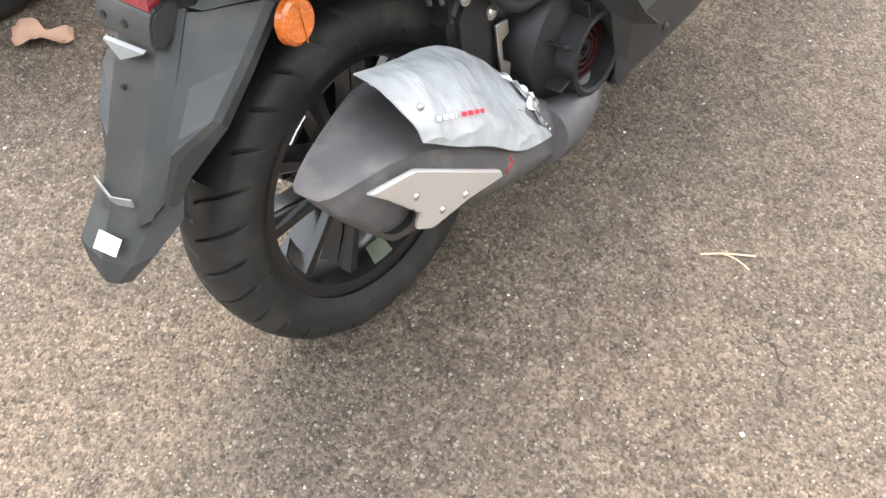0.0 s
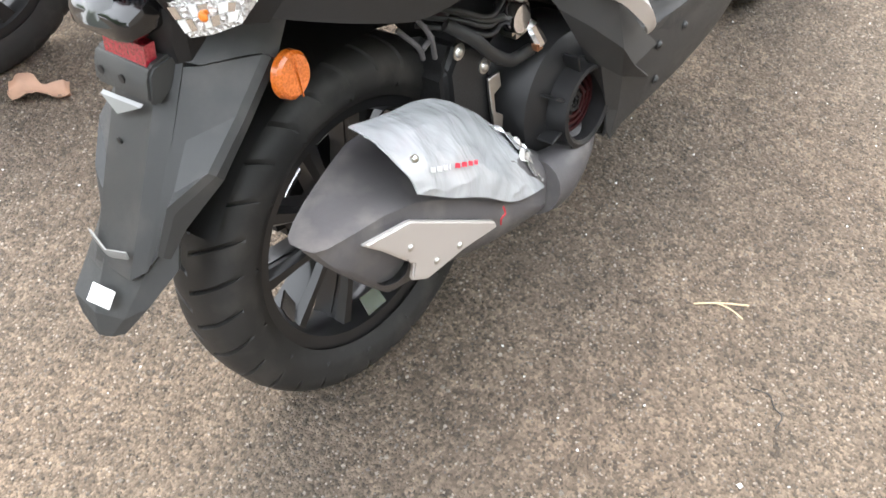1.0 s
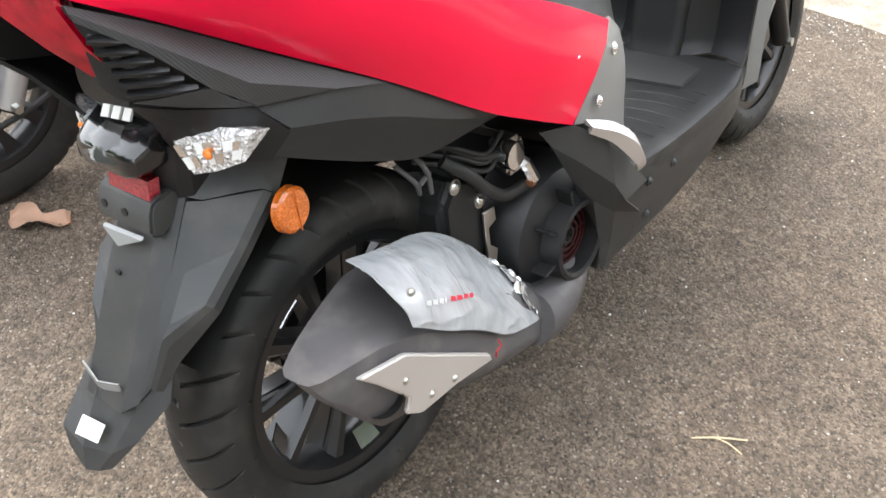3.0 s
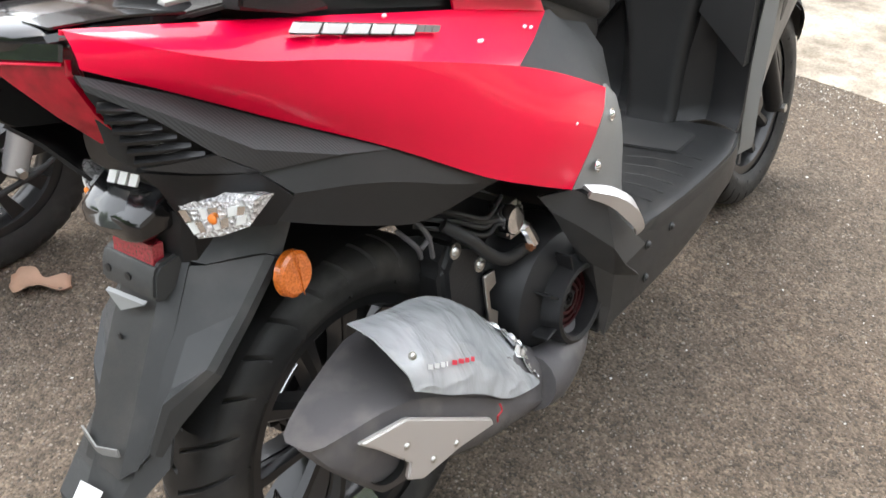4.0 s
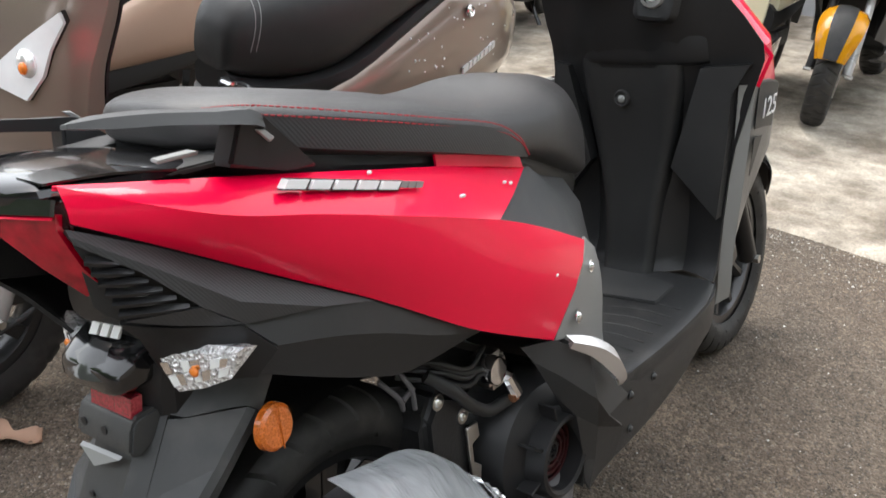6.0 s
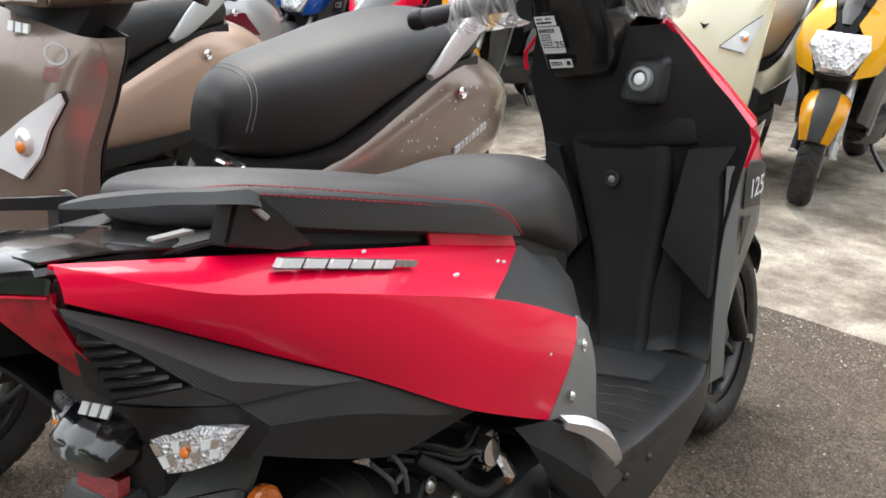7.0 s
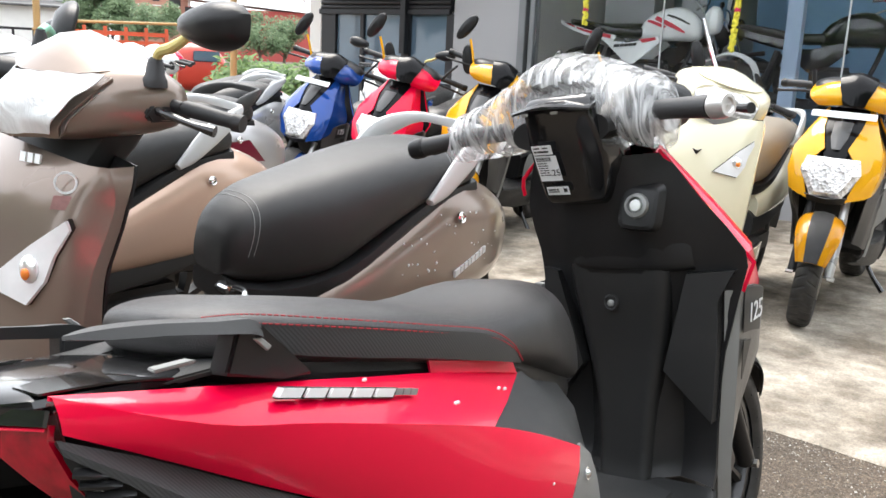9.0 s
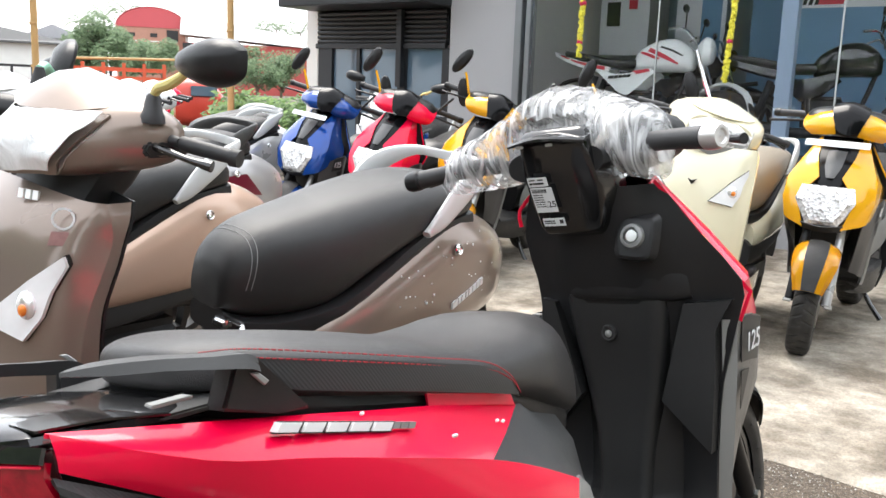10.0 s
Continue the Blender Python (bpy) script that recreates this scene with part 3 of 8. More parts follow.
def facet_block(ring, tip, depth):
    """A faceted raised block: an outline fanned to one inner point, with its flanks going back."""
    bm = bmesh.new()
    a = [bm.verts.new(p) for p in ring]
    b = [bm.verts.new(V(p) + V((depth, 0, 0))) for p in ring]
    c = bm.verts.new(tip)
    n = len(a)
    for i in range(n):
        k = (i + 1) % n
        bm.faces.new((a[i], a[k], c))
        bm.faces.new((a[i], b[i], b[k], a[k]))
    return bm


def sport_scooter(paint, label, place, near=False, group="", steer=0.0, mirrors=True):
    """A sporty scooter. Built with the rear wheel's foot at the origin, nose to +x."""
    top = thing("scooter", label, "scooter", place, group)
    both = (1, -1)

    def sides(name, rails, material, lab="", k=4, thick=0.004, cross=1, par=top, sharp=30):
        made = []
        for s in both:
            rr = rails if s == 1 else mirrored(rails)
            made.append(part(name, panel(rr, k, thick, cross), material, par, lab, sharp))
        return made

    # running gear
    wheel(top, (0, 0, 0.2405), 0.2405, 0.112, 0.172, "rear_wheel", fine=near)
    exhaust(top)
    engine(top)
    # body core under the panels
    secs = []
    for x, w, zt, zb in ((-0.25, 0.075, 0.80, 0.775), (-0.20, 0.098, 0.80, 0.70), (-0.08, 0.115, 0.78, 0.58), (0.05, 0.125, 0.745, 0.535), (0.20, 0.13, 0.71, 0.50), (0.32, 0.13, 0.68, 0.46), (0.42, 0.118, 0.645, 0.36), (0.51, 0.095, 0.60, 0.345)):
        zc, hz = (zt + zb) / 2, (zt - zb) / 2
        secs.append(superring((x, 0, zc), (0, 1, 0), (0, 0, 1), w, hz, 24, 4))
    part("body_core", hull(secs, 2), SATIN, top, "black under-seat body")
    # red side panels
    crease = [(-0.258, -0.100, 0.815), (-0.166, -0.160, 0.774), (-0.059, -0.171, 0.744), (0.07, -0.176, 0.704), (0.202, -0.171, 0.660)]
    low = [(-0.258, -0.108, 0.787), (-0.2, -0.125, 0.754), (-0.108, -0.140, 0.700), (0.015, -0.150, 0.629), (0.143, -0.160, 0.548), (0.305, -0.170, 0.466)]
    sides("upper_side_panel", [[(-0.259, -0.096, 0.8155), (-0.172, -0.120, 0.800), (-0.062, -0.130, 0.778), (0.06, -0.131, 0.751), (0.165, -0.130, 0.728), (0.333, -0.120, 0.684)],
                               [(-0.2585, -0.099, 0.815), (-0.170, -0.146, 0.788), (-0.06, -0.155, 0.762), (0.065, -0.158, 0.729), (0.15, -0.156, 0.704), (0.262, -0.150, 0.671)],
                               [*crease[:4], (0.14, -0.174, 0.681), crease[4]]], paint, "gloss painted upper side panel", 4, 0.004)
    front = [(0.40, -0.165, 0.572), (0.372, -0.178, 0.552), (0.345, -0.180, 0.522), (0.305, -0.170, 0.466)]
    sides("lower_side_panel", [[*crease, (0.295, -0.172, 0.622), front[0]],
                               [(-0.2585, -0.106, 0.805), (-0.19, -0.146, 0.766), (-0.09, -0.166, 0.722), (0.05, -0.176, 0.672), (0.185, -0.180, 0.622), (0.285, -0.1845, 0.588), front[1]],
                               [(-0.258, -0.108, 0.794), (-0.195, -0.134, 0.757), (-0.10, -0.150, 0.706), (0.03, -0.163, 0.644), (0.165, -0.172, 0.580), (0.265, -0.181, 0.540), front[2]],
                               [*low[:5], (0.225, -0.166, 0.505), low[5]]], paint, "gloss painted lower side panel", 4, 0.004, sharp=50)
    sides("front_filler", [[(0.205, -0.166, 0.660), (0.333, -0.118, 0.684), (0.385, -0.108, 0.660), (0.50, -0.075, 0.622)],
                           [(0.25, -0.167, 0.636), (0.36, -0.140, 0.632), (0.43, -0.125, 0.615), (0.525, -0.088, 0.58)],
                           [(0.30, -0.169, 0.618), (0.39, -0.160, 0.578), (0.45, -0.14, 0.545), (0.535, -0.10, 0.50)]], MATTE, "black plastic filler panel", 3)
    sides("side_trim", [[(0.404, -0.163, 0.575), (0.376, -0.177, 0.552), (0.348, -0.179, 0.522), (0.308, -0.169, 0.464)],
                        [(0.42, -0.164, 0.560), (0.405, -0.172, 0.535), (0.385, -0.176, 0.505), (0.350, -0.176, 0.455)],
                        [(0.445, -0.155, 0.545), (0.455, -0.158, 0.505), (0.455, -0.160, 0.46), (0.44, -0.164, 0.41)],
                        [(0.475, -0.128, 0.53), (0.50, -0.125, 0.48), (0.51, -0.125, 0.43), (0.51, -0.130, 0.36)]], GREYTRIM, "matt grey trim panel", 3)
    for s in both:
        for p in ((0.398, -0.1755, 0.537), (0.352, -0.181, 0.483)):
            screw_head((p[0], p[1] * s, p[2]), (0.25, -s, 0.1), 0.0065, top, CHROME)
        screw_head((-0.112, -0.147 * s, 0.634), (-0.3, -s, 0), 0.004, top, STEEL)
    # carbon-look panel, vents, lower panel
    sides("vent_panel", [[(-0.262, -0.106, 0.784), (-0.2, -0.123, 0.752), (-0.108, -0.138, 0.698), (0.012, -0.148, 0.630)],
                         [(-0.2625, -0.110, 0.779), (-0.212, -0.136, 0.740), (-0.150, -0.149, 0.691), (-0.06, -0.152, 0.652)],
                         [(-0.261, -0.112, 0.772), (-0.222, -0.132, 0.739), (-0.184, -0.145, 0.698), (-0.145, -0.147, 0.668)]], CARBON, "ribbed carbon-look vent panel", 1, sharp=15)
    sides("vent_rim", [[(-0.184, -0.145, 0.698), (-0.166, -0.146, 0.682), (-0.145, -0.147, 0.668)], [(-0.240, -0.122, 0.703), (-0.205, -0.134, 0.688), (-0.146, -0.143, 0.666)]], CARBON, "", 2, 0.004)
    sides("vent_backing", [[(-0.258, -0.104, 0.772), (-0.21, -0.120, 0.735), (-0.165, -0.134, 0.690)], [(-0.250, -0.098, 0.715), (-0.230, -0.106, 0.695), (-0.165, -0.128, 0.675)]], DARK, "", 2)
    for i in range(6):
        f = (i + 0.6) / 6.2
        a, b = V((-0.258, -0.113, 0.764)).lerp(V((-0.240, -0.120, 0.704)), f), V((-0.240, -0.122, 0.757)).lerp(V((-0.187, -0.142, 0.696)), f)
        sides("vent_slat", [[a + V((0.004, 0.006, 0.002)), a.lerp(b, 0.5) + V((0.004, 0.003, 0.003)), b + V((0, 0, 0.002))], [a + V((-0.002, -0.001, -0.001)), a.lerp(b, 0.5) + V((-0.001, -0.004, -0.001)), b + V((-0.001, -0.001, -0.001))]], SLAT, "", 3, 0.003)
    sides("lower_body_panel", [[(-0.147, -0.142, 0.668), (-0.06, -0.147, 0.650), (0.008, -0.147, 0.631), (0.09, -0.151, 0.582), (0.170, -0.156, 0.532)],
                               [(-0.120, -0.152, 0.638), (-0.05, -0.154, 0.618), (0.02, -0.155, 0.592), (0.095, -0.155, 0.558), (0.17, -0.154, 0.530)],
                               [(-0.138, -0.140, 0.616), (-0.085, -0.140, 0.588), (-0.01, -0.140, 0.552), (0.06, -0.140, 0.527), (0.165, -0.148, 0.527)]], KNEEMAT, "matt black lower body panel", 3)
    sides("tail_side", [[(-0.236, -0.108, 0.700), (-0.20, -0.125, 0.685), (-0.146, -0.141, 0.667)], [(-0.214, -0.095, 0.675), (-0.175, -0.125, 0.652), (-0.121, -0.151, 0.637)], [(-0.185, -0.07, 0.628), (-0.17, -0.11, 0.62), (-0.139, -0.140, 0.615)]], SATIN, "", 2)
    # seat
    secs = []
    for x, w, zt, zb in ((-0.124, 0.03, 0.836, 0.818), (-0.116, 0.062, 0.846, 0.806), (-0.09, 0.090, 0.850, 0.797), (-0.05, 0.110, 0.848, 0.786), (0.0, 0.124, 0.839, 0.772), (0.13, 0.136, 0.813, 0.740), (0.25, 0.136, 0.783, 0.710), (0.34, 0.132, 0.776, 0.688), (0.43, 0.120, 0.782, 0.655), (0.51, 0.092, 0.768, 0.622), (0.565, 0.072, 0.735, 0.602), (0.605, 0.054, 0.685, 0.595), (0.625, 0.034, 0.640, 0.598)):
        c, b = zb + 0.35 * (zt - zb), 0.65 * (zt - zb)
        secs.append(superring((x, 0, c), (0, 1, 0), (0, 0, 1), w, b, 36, 3.2, c - zb))
    seat = part("seat", hull(secs, 3), SEATMAT, top, "black vinyl stepped seat", 50)
    sides("seat_side", [[(-0.07, -0.105, 0.832), (0.02, -0.1290, 0.812), (0.15, -0.139, 0.779), (0.25, -0.139, 0.753), (0.30, -0.138, 0.725)], [(-0.07, -0.106, 0.818), (0.02, -0.1300, 0.795), (0.15, -0.140, 0.762), (0.26, -0.140, 0.735), (0.31, -0.138, 0.712)], [(-0.07, -0.105, 0.804), (0.02, -0.129, 0.780), (0.15, -0.139, 0.748), (0.26, -0.139, 0.718), (0.318, -0.137, 0.702)]], SEATCARBON, "ribbed vinyl side of the seat", 3, 0.003, 1, seat)
    if near:
        for dz, lo in ((-0.007, 0), (0.001, 1)):
            line = curve_points([(-0.105, -0.080, 0.842 + 0.3 * dz), (-0.07, -0.104, 0.8385 + dz), (0.02, -0.1325, 0.817 + dz), (0.15, -0.1385, 0.784 + dz), (0.25, -0.1385, 0.757 + dz), (0.30, -0.138, 0.73 + 0.6 * dz), (0.323, -0.136, 0.703)], 14)
            bm = bmesh.new()
            for i in range(0, len(line) - 1):
                tube([line[i], line[i].lerp(line[i + 1], 0.66)], 0.0008, 5, 1, bm)
            part("stitching", bm, REDTHREAD, seat, "red thread stitching")
    part("under_seat", hull([superring((x, 0, z), (0, 1, 0), (0, 0, 1), w, 0.024, 16, 4) for x, w, z in ((-0.11, 0.06, 0.796), (0.0, 0.110, 0.768), (0.15, 0.12, 0.735), (0.3, 0.115, 0.70), (0.40, 0.10, 0.665), (0.56, 0.06, 0.60))], 2), SATIN, top)
    sides("red_filler", [[(0.15, -0.126, 0.748), (0.22, -0.127, 0.731), (0.315, -0.124, 0.707)], [(0.15, -0.128, 0.730), (0.22, -0.129, 0.714), (0.325, -0.124, 0.686)]], paint, "", 2, 0.003)
    # grab rails
    for s in both:
        def q(x, y, z):
            return V((x, -y * s, z if s == 1 else z - 0.022))
        secs = [[q(-0.255, 0.119, 0.858), q(-0.254, 0.127, 0.859), q(-0.253, 0.126, 0.862), q(-0.254, 0.118, 0.861)],
                [q(-0.232, 0.120, 0.853), q(-0.231, 0.145, 0.855), q(-0.230, 0.141, 0.863), q(-0.230, 0.117, 0.863)],
                [q(-0.190, 0.127, 0.848), q(-0.190, 0.156, 0.850), q(-0.190, 0.151, 0.859), q(-0.190, 0.124, 0.860)],
                [q(-0.145, 0.129, 0.839), q(-0.145, 0.159, 0.841), q(-0.145, 0.153, 0.851), q(-0.145, 0.126, 0.852)],
                [q(-0.112, 0.128, 0.832), q(-0.112, 0.157, 0.834), q(-0.110, 0.151, 0.846), q(-0.110, 0.125, 0.847)],
                [q(-0.098, 0.128, 0.826), q(-0.098, 0.153, 0.828), q(-0.096, 0.148, 0.839), q(-0.096, 0.125, 0.840)]]
        rail = part("grab_rail", hull(secs, 2), MATTE, top, "matt black passenger grab rail", 30)
        foot = [(-0.124, 0.838), (-0.110, 0.843), (-0.096, 0.838), (-0.028, 0.777), (-0.070, 0.783), (-0.133, 0.802)]
        bm = bmesh.new()
        outer, inner = [bm.verts.new(q(x, 0.153 - 0.25 * (0.843 - z), z)) for x, z in foot], [bm.verts.new(q(x, 0.127 - 0.25 * (0.843 - z), z)) for x, z in foot]
        bm.faces.new(outer), bm.faces.new(inner[::-1])
        for i in range(6):
            bm.faces.new((outer[i], inner[i], inner[(i + 1) % 6], outer[(i + 1) % 6]))
        bmesh.ops.bevel(bm, geom=bm.edges[:], offset=0.003, segments=2, affect="EDGES")
        part("rail_stay", bm, SATIN, rail)
        part("stay_pocket", slab([(-0.108, 0.829), (-0.099, 0.828), (-0.088, 0.818), (-0.094, 0.815)], -0.1485 * s, -0.1515 * s, "y", 0.001, 1), GREYTRIM, rail, "small grey pocket in the rail")
        if s == 1:
            part("rail_clip", slab([(-0.176, -0.098 * s), (-0.142, -0.102 * s), (-0.142, -0.118 * s), (-0.180, -0.114 * s)], 0.8135, 0.8165, "z", 0.001), GREYTRIM, rail, "grey metal rail plate")
        part("rail_plate", slab([(-0.19, -0.100 * s), (-0.10, -0.112 * s), (-0.07, -0.108 * s), (-0.07, -0.06 * s), (-0.19, -0.05 * s)], 0.797, 0.803, "z", 0.002), MATTE, rail)
    # tail
    part("tail_cap", hull([superring((x, 0, z), (0, 1, 0), (0, 0, 1), w, h, 20, 3) for x, w, z, h in ((-0.285, 0.03, 0.803, 0.010), (-0.265, 0.085, 0.806, 0.012), (-0.20, 0.105, 0.803, 0.013), (-0.12, 0.10, 0.793, 0.010))], 2), BLACK_GLOSS, top, "gloss black tail cap")
    sides("tail_flash", [[(-0.262, -0.05, 0.8185), (-0.21, -0.055, 0.8175), (-0.15, -0.06, 0.806)], [(-0.262, -0.088, 0.817), (-0.21, -0.10, 0.814), (-0.155, -0.103, 0.803)]], BLACK_GLOSS, "", 2, 0.002)
    sides("lamp_hood", [[(-0.278, -0.026, 0.803), (-0.263, -0.104, 0.806)], [(-0.284, -0.026, 0.792), (-0.268, -0.106, 0.795)]], BLACK_GLOSS, "black hood over the tail lamp", 2, 0.004)
    for s in both:
        part("lamp_line", tube([(-0.2855, -0.030 * s, 0.7905), (-0.2695, -0.104 * s, 0.7935)], 0.0013, 6, 1), paint, top, "bright red light line")
        bm = panel(mirrored([[(-0.280, -0.028, 0.793), (-0.265, -0.103, 0.796)], [(-0.284, -0.028, 0.782), (-0.268, -0.104, 0.785)], [(-0.268, -0.070, 0.748), (-0.256, -0.106, 0.752)], [(-0.252, -0.096, 0.724), (-0.242, -0.105, 0.730)]]) if s == -1 else [[(-0.280, -0.028, 0.793), (-0.265, -0.103, 0.796)], [(-0.284, -0.028, 0.782), (-0.268, -0.104, 0.785)], [(-0.268, -0.070, 0.748), (-0.256, -0.106, 0.752)], [(-0.252, -0.096, 0.724), (-0.242, -0.105, 0.730)]], 1, 0.006)
        lamp = part("tail_lamp", bm, REDLENS, top, "red tail lamp lens")
        part("lamp_reflector", panel([[(-0.268, -0.03 * s, 0.797), (-0.252, -0.09 * s, 0.80)], [(-0.262, -0.05 * s, 0.76), (-0.248, -0.09 * s, 0.765)], [(-0.245, -0.085 * s, 0.735), (-0.236, -0.095 * s, 0.735)]], 1, 0.003), RED_BOWL, lamp)
    part("tail_lower", hull([superring((x, 0, z), (0, 1, 0), (0, 0, 1), w, h, 16, 4) for x, w, z, h in ((-0.195, 0.050, 0.674, 0.018), (-0.175, 0.075, 0.665, 0.030), (-0.13, 0.10, 0.645, 0.045))], 2), SATIN, top)
    # plate lamp, indicators, reflectors
    lb = part("plate_lamp", hull([superring((x, 0, z), (0, 1, 0), (0, 0, 1), w, h, 20, 4) for x, w, z, h in ((-0.222, 0.034, 0.614, 0.009), (-0.216, 0.049, 0.616, 0.014), (-0.186, 0.054, 0.626, 0.024), (-0.15, 0.048, 0.638, 0.028))], 2), BLACK_GLOSS, top, "black number plate lamp housing")
    part("lamp_lens", panel([[(-0.192, 0.042, 0.640), (-0.200, 0, 0.643), (-0.192, -0.038, 0.640)], [(-0.209, 0.048, 0.631), (-0.217, 0, 0.632), (-0.209, -0.044, 0.631)], [(-0.219, 0.044, 0.618), (-0.228, 0, 0.616), (-0.219, -0.040, 0.618)]], 3, 0.004), SMOKE, lb, "smoky lamp glass")
    bars((-0.2045, 0.008, 0.650), (0.15, -0.98, 0.0), (0.30, 0.0, 0.95), (0.010, 0.010, 0.010), 0.012, lb, WHITE_PAINT, "emblem", "", 0.0014, 0.004, 0.35)
    part("tail_stem", hull([superring((x, 0, z), (0, 1, 0), (1, 0, 0.3), w, h, 16, 4) for x, z, w, h in ((-0.135, 0.64, 0.075, 0.055), (-0.145, 0.605, 0.068, 0.050), (-0.150, 0.565, 0.060, 0.040))]), SATIN, top, "black mudguard stem")
    for s in both:
        secs = [[(-0.192, -0.062 * s, 0.640), (-0.180, -0.064 * s, 0.648), (-0.164, -0.064 * s, 0.640), (-0.180, -0.064 * s, 0.612)],
                [(-0.200, -0.091 * s, 0.650), (-0.188, -0.092 * s, 0.656), (-0.158, -0.088 * s, 0.646), (-0.193, -0.100 * s, 0.613)],
                [(-0.188, -0.128 * s, 0.654), (-0.178, -0.130 * s, 0.659), (-0.152, -0.126 * s, 0.650), (-0.187, -0.126 * s, 0.620)],
                [(-0.172, -0.163 * s, 0.656), (-0.166, -0.166 * s, 0.659), (-0.148, -0.160 * s, 0.652), (-0.176, -0.155 * s, 0.632)]]
        if s == -1:
            secs = [[(x, y - 0.045, z - 0.024) for x, y, z in r] for r in secs]
        off, sink = (-0.045, 0.020) if s == -1 else (0.0, 0.0)
        ind = part("rear_indicator", hull(secs[1:], 1), LAMPFACE, top, "clear rear indicator with orange bulb", 20)
        part("indicator_base", hull(secs[:2]), SATIN if s == 1 else LAMPFACE, ind)
        # chrome and white tiles stand in for bright reflections in the lens
        for k in range(7):
            for g in range(2):
                def spot(f, h):
                    a, b = V((-0.1985, -0.094 * s + off, 0.646)).lerp(V((-0.1735, -0.160 * s + off, 0.654)), f), V((-0.1925, -0.101 * s + off, 0.617)).lerp(V((-0.1765, -0.152 * s + off, 0.634)), f)
                    return a.lerp(b, h) - V((0, 0, sink))
                f0, f1, h0, h1 = k / 7 + 0.015, (k + 1) / 7 - 0.015, 0.06 + 0.46 * g, 0.46 + 0.46 * g
                n = V((-0.0045, 0, 0))
                tilt = V((0.004 if (k + g) % 2 else 0.0, 0, 0))
                part("facet", panel([[spot(f0, h0) + n, spot(f1, h0) + n + tilt], [spot(f0, h1) + n, spot(f1, h1) + n + tilt]], 1, 0.0008), (CHROME, LAMPFACE, WHITE_PAINT)[(k + 2 * g) % 3], ind)
        part("bulb", ball((-0.1915, -0.126 * s + off, 0.638 - sink), (0.0030, 0.0055, 0.0045)), ORANGE_BULB, ind, "orange bulb")
    part("red_reflector", hull([[(-0.207, 0.024, 0.596), (-0.207, -0.042, 0.596), (-0.212, -0.042, 0.570), (-0.212, 0.024, 0.570)], [(-0.195, 0.024, 0.596), (-0.195, -0.042, 0.596), (-0.20, -0.042, 0.570), (-0.20, 0.024, 0.570)]]), REDREFLECT, top, "red square reflector")
    # mudguard with plate holder and flap
    mg = part("mudguard", panel([[(-0.184, 0.040, 0.572), (-0.224, 0.041, 0.50), (-0.268, 0.042, 0.42), (-0.290, 0.041, 0.385)], [(-0.192, 0.028, 0.570), (-0.234, 0.030, 0.50), (-0.278, 0.031, 0.42), (-0.301, 0.030, 0.38)], [(-0.194, -0.034, 0.570), (-0.236, -0.036, 0.50), (-0.280, -0.034, 0.42), (-0.302, -0.032, 0.38)], [(-0.183, -0.057, 0.572), (-0.221, -0.058, 0.508), (-0.267, -0.055, 0.425), (-0.288, -0.048, 0.39)]], 3, 0.006), FLAPMAT, top, "grey-black plastic rear mudguard", 16)
    flanks = sides("mudguard_side", [[(-0.185, -0.055, 0.568), (-0.222, -0.056, 0.508), (-0.250, -0.056, 0.462), (-0.270, -0.053, 0.428), (-0.287, -0.047, 0.393)],
                            [(-0.173, -0.069, 0.567), (-0.212, -0.068, 0.508), (-0.242, -0.067, 0.465), (-0.264, -0.060, 0.432), (-0.284, -0.050, 0.395)],
                            [(-0.124, -0.097, 0.563), (-0.173, -0.100, 0.523), (-0.219, -0.100, 0.487), (-0.256, -0.071, 0.458), (-0.277, -0.058, 0.406)],
                            [(-0.118, -0.101, 0.558), (-0.167, -0.104, 0.518), (-0.213, -0.103, 0.481), (-0.253, -0.075, 0.450), (-0.274, -0.062, 0.404)],
                            [(-0.112, -0.099, 0.549), (-0.160, -0.1005, 0.508), (-0.205, -0.099, 0.469), (-0.248, -0.078, 0.430), (-0.268, -0.064, 0.399)],
                            [(-0.106, -0.080, 0.540), (-0.153, -0.080, 0.498), (-0.196, -0.078, 0.458), (-0.238, -0.062, 0.422), (-0.262, -0.050, 0.396)]], FLAPMAT, "", 1, 0.005, 1, mg, 14)
    flanks[1].data.transform(Matrix.Translation((0.004, -0.016, 0)))
    sides("mudguard_brow", [[(-0.183, -0.053, 0.573), (-0.150, -0.066, 0.590), (-0.118, -0.084, 0.598), (-0.085, -0.098, 0.588)],
                            [(-0.173, -0.069, 0.568), (-0.148, -0.083, 0.567), (-0.124, -0.097, 0.564), (-0.112, -0.100, 0.552)]], FLAPMAT, "", 2, 0.004, 1, mg, 20)
    part("mudflap", panel([[(-0.266, 0.054, 0.408), (-0.300, 0.053, 0.373), (-0.331, 0.046, 0.348), (-0.338, 0.030, 0.331)], [(-0.286, 0.015, 0.404), (-0.306, 0.014, 0.375), (-0.333, 0.010, 0.338), (-0.341, 0.006, 0.314)], [(-0.285, -0.041, 0.396), (-0.290, -0.041, 0.380), (-0.321, -0.023, 0.336), (-0.335, -0.008, 0.314)], [(-0.256, -0.070, 0.417), (-0.268, -0.071, 0.388), (-0.301, -0.045, 0.348), (-0.325, -0.020, 0.316)]], 1, 0.006), FLAPMAT, mg, "flared grey-black mudflap", 8)
    part("plate_bracket", slab([(-0.180, 0.583), (-0.210, 0.579), (-0.217, 0.572), (-0.2235, 0.548), (-0.215, 0.541), (-0.190, 0.552)], 0.040, -0.050, "y", 0.003, 2), FLAPMAT, mg, "raised plate bracket with two holes")
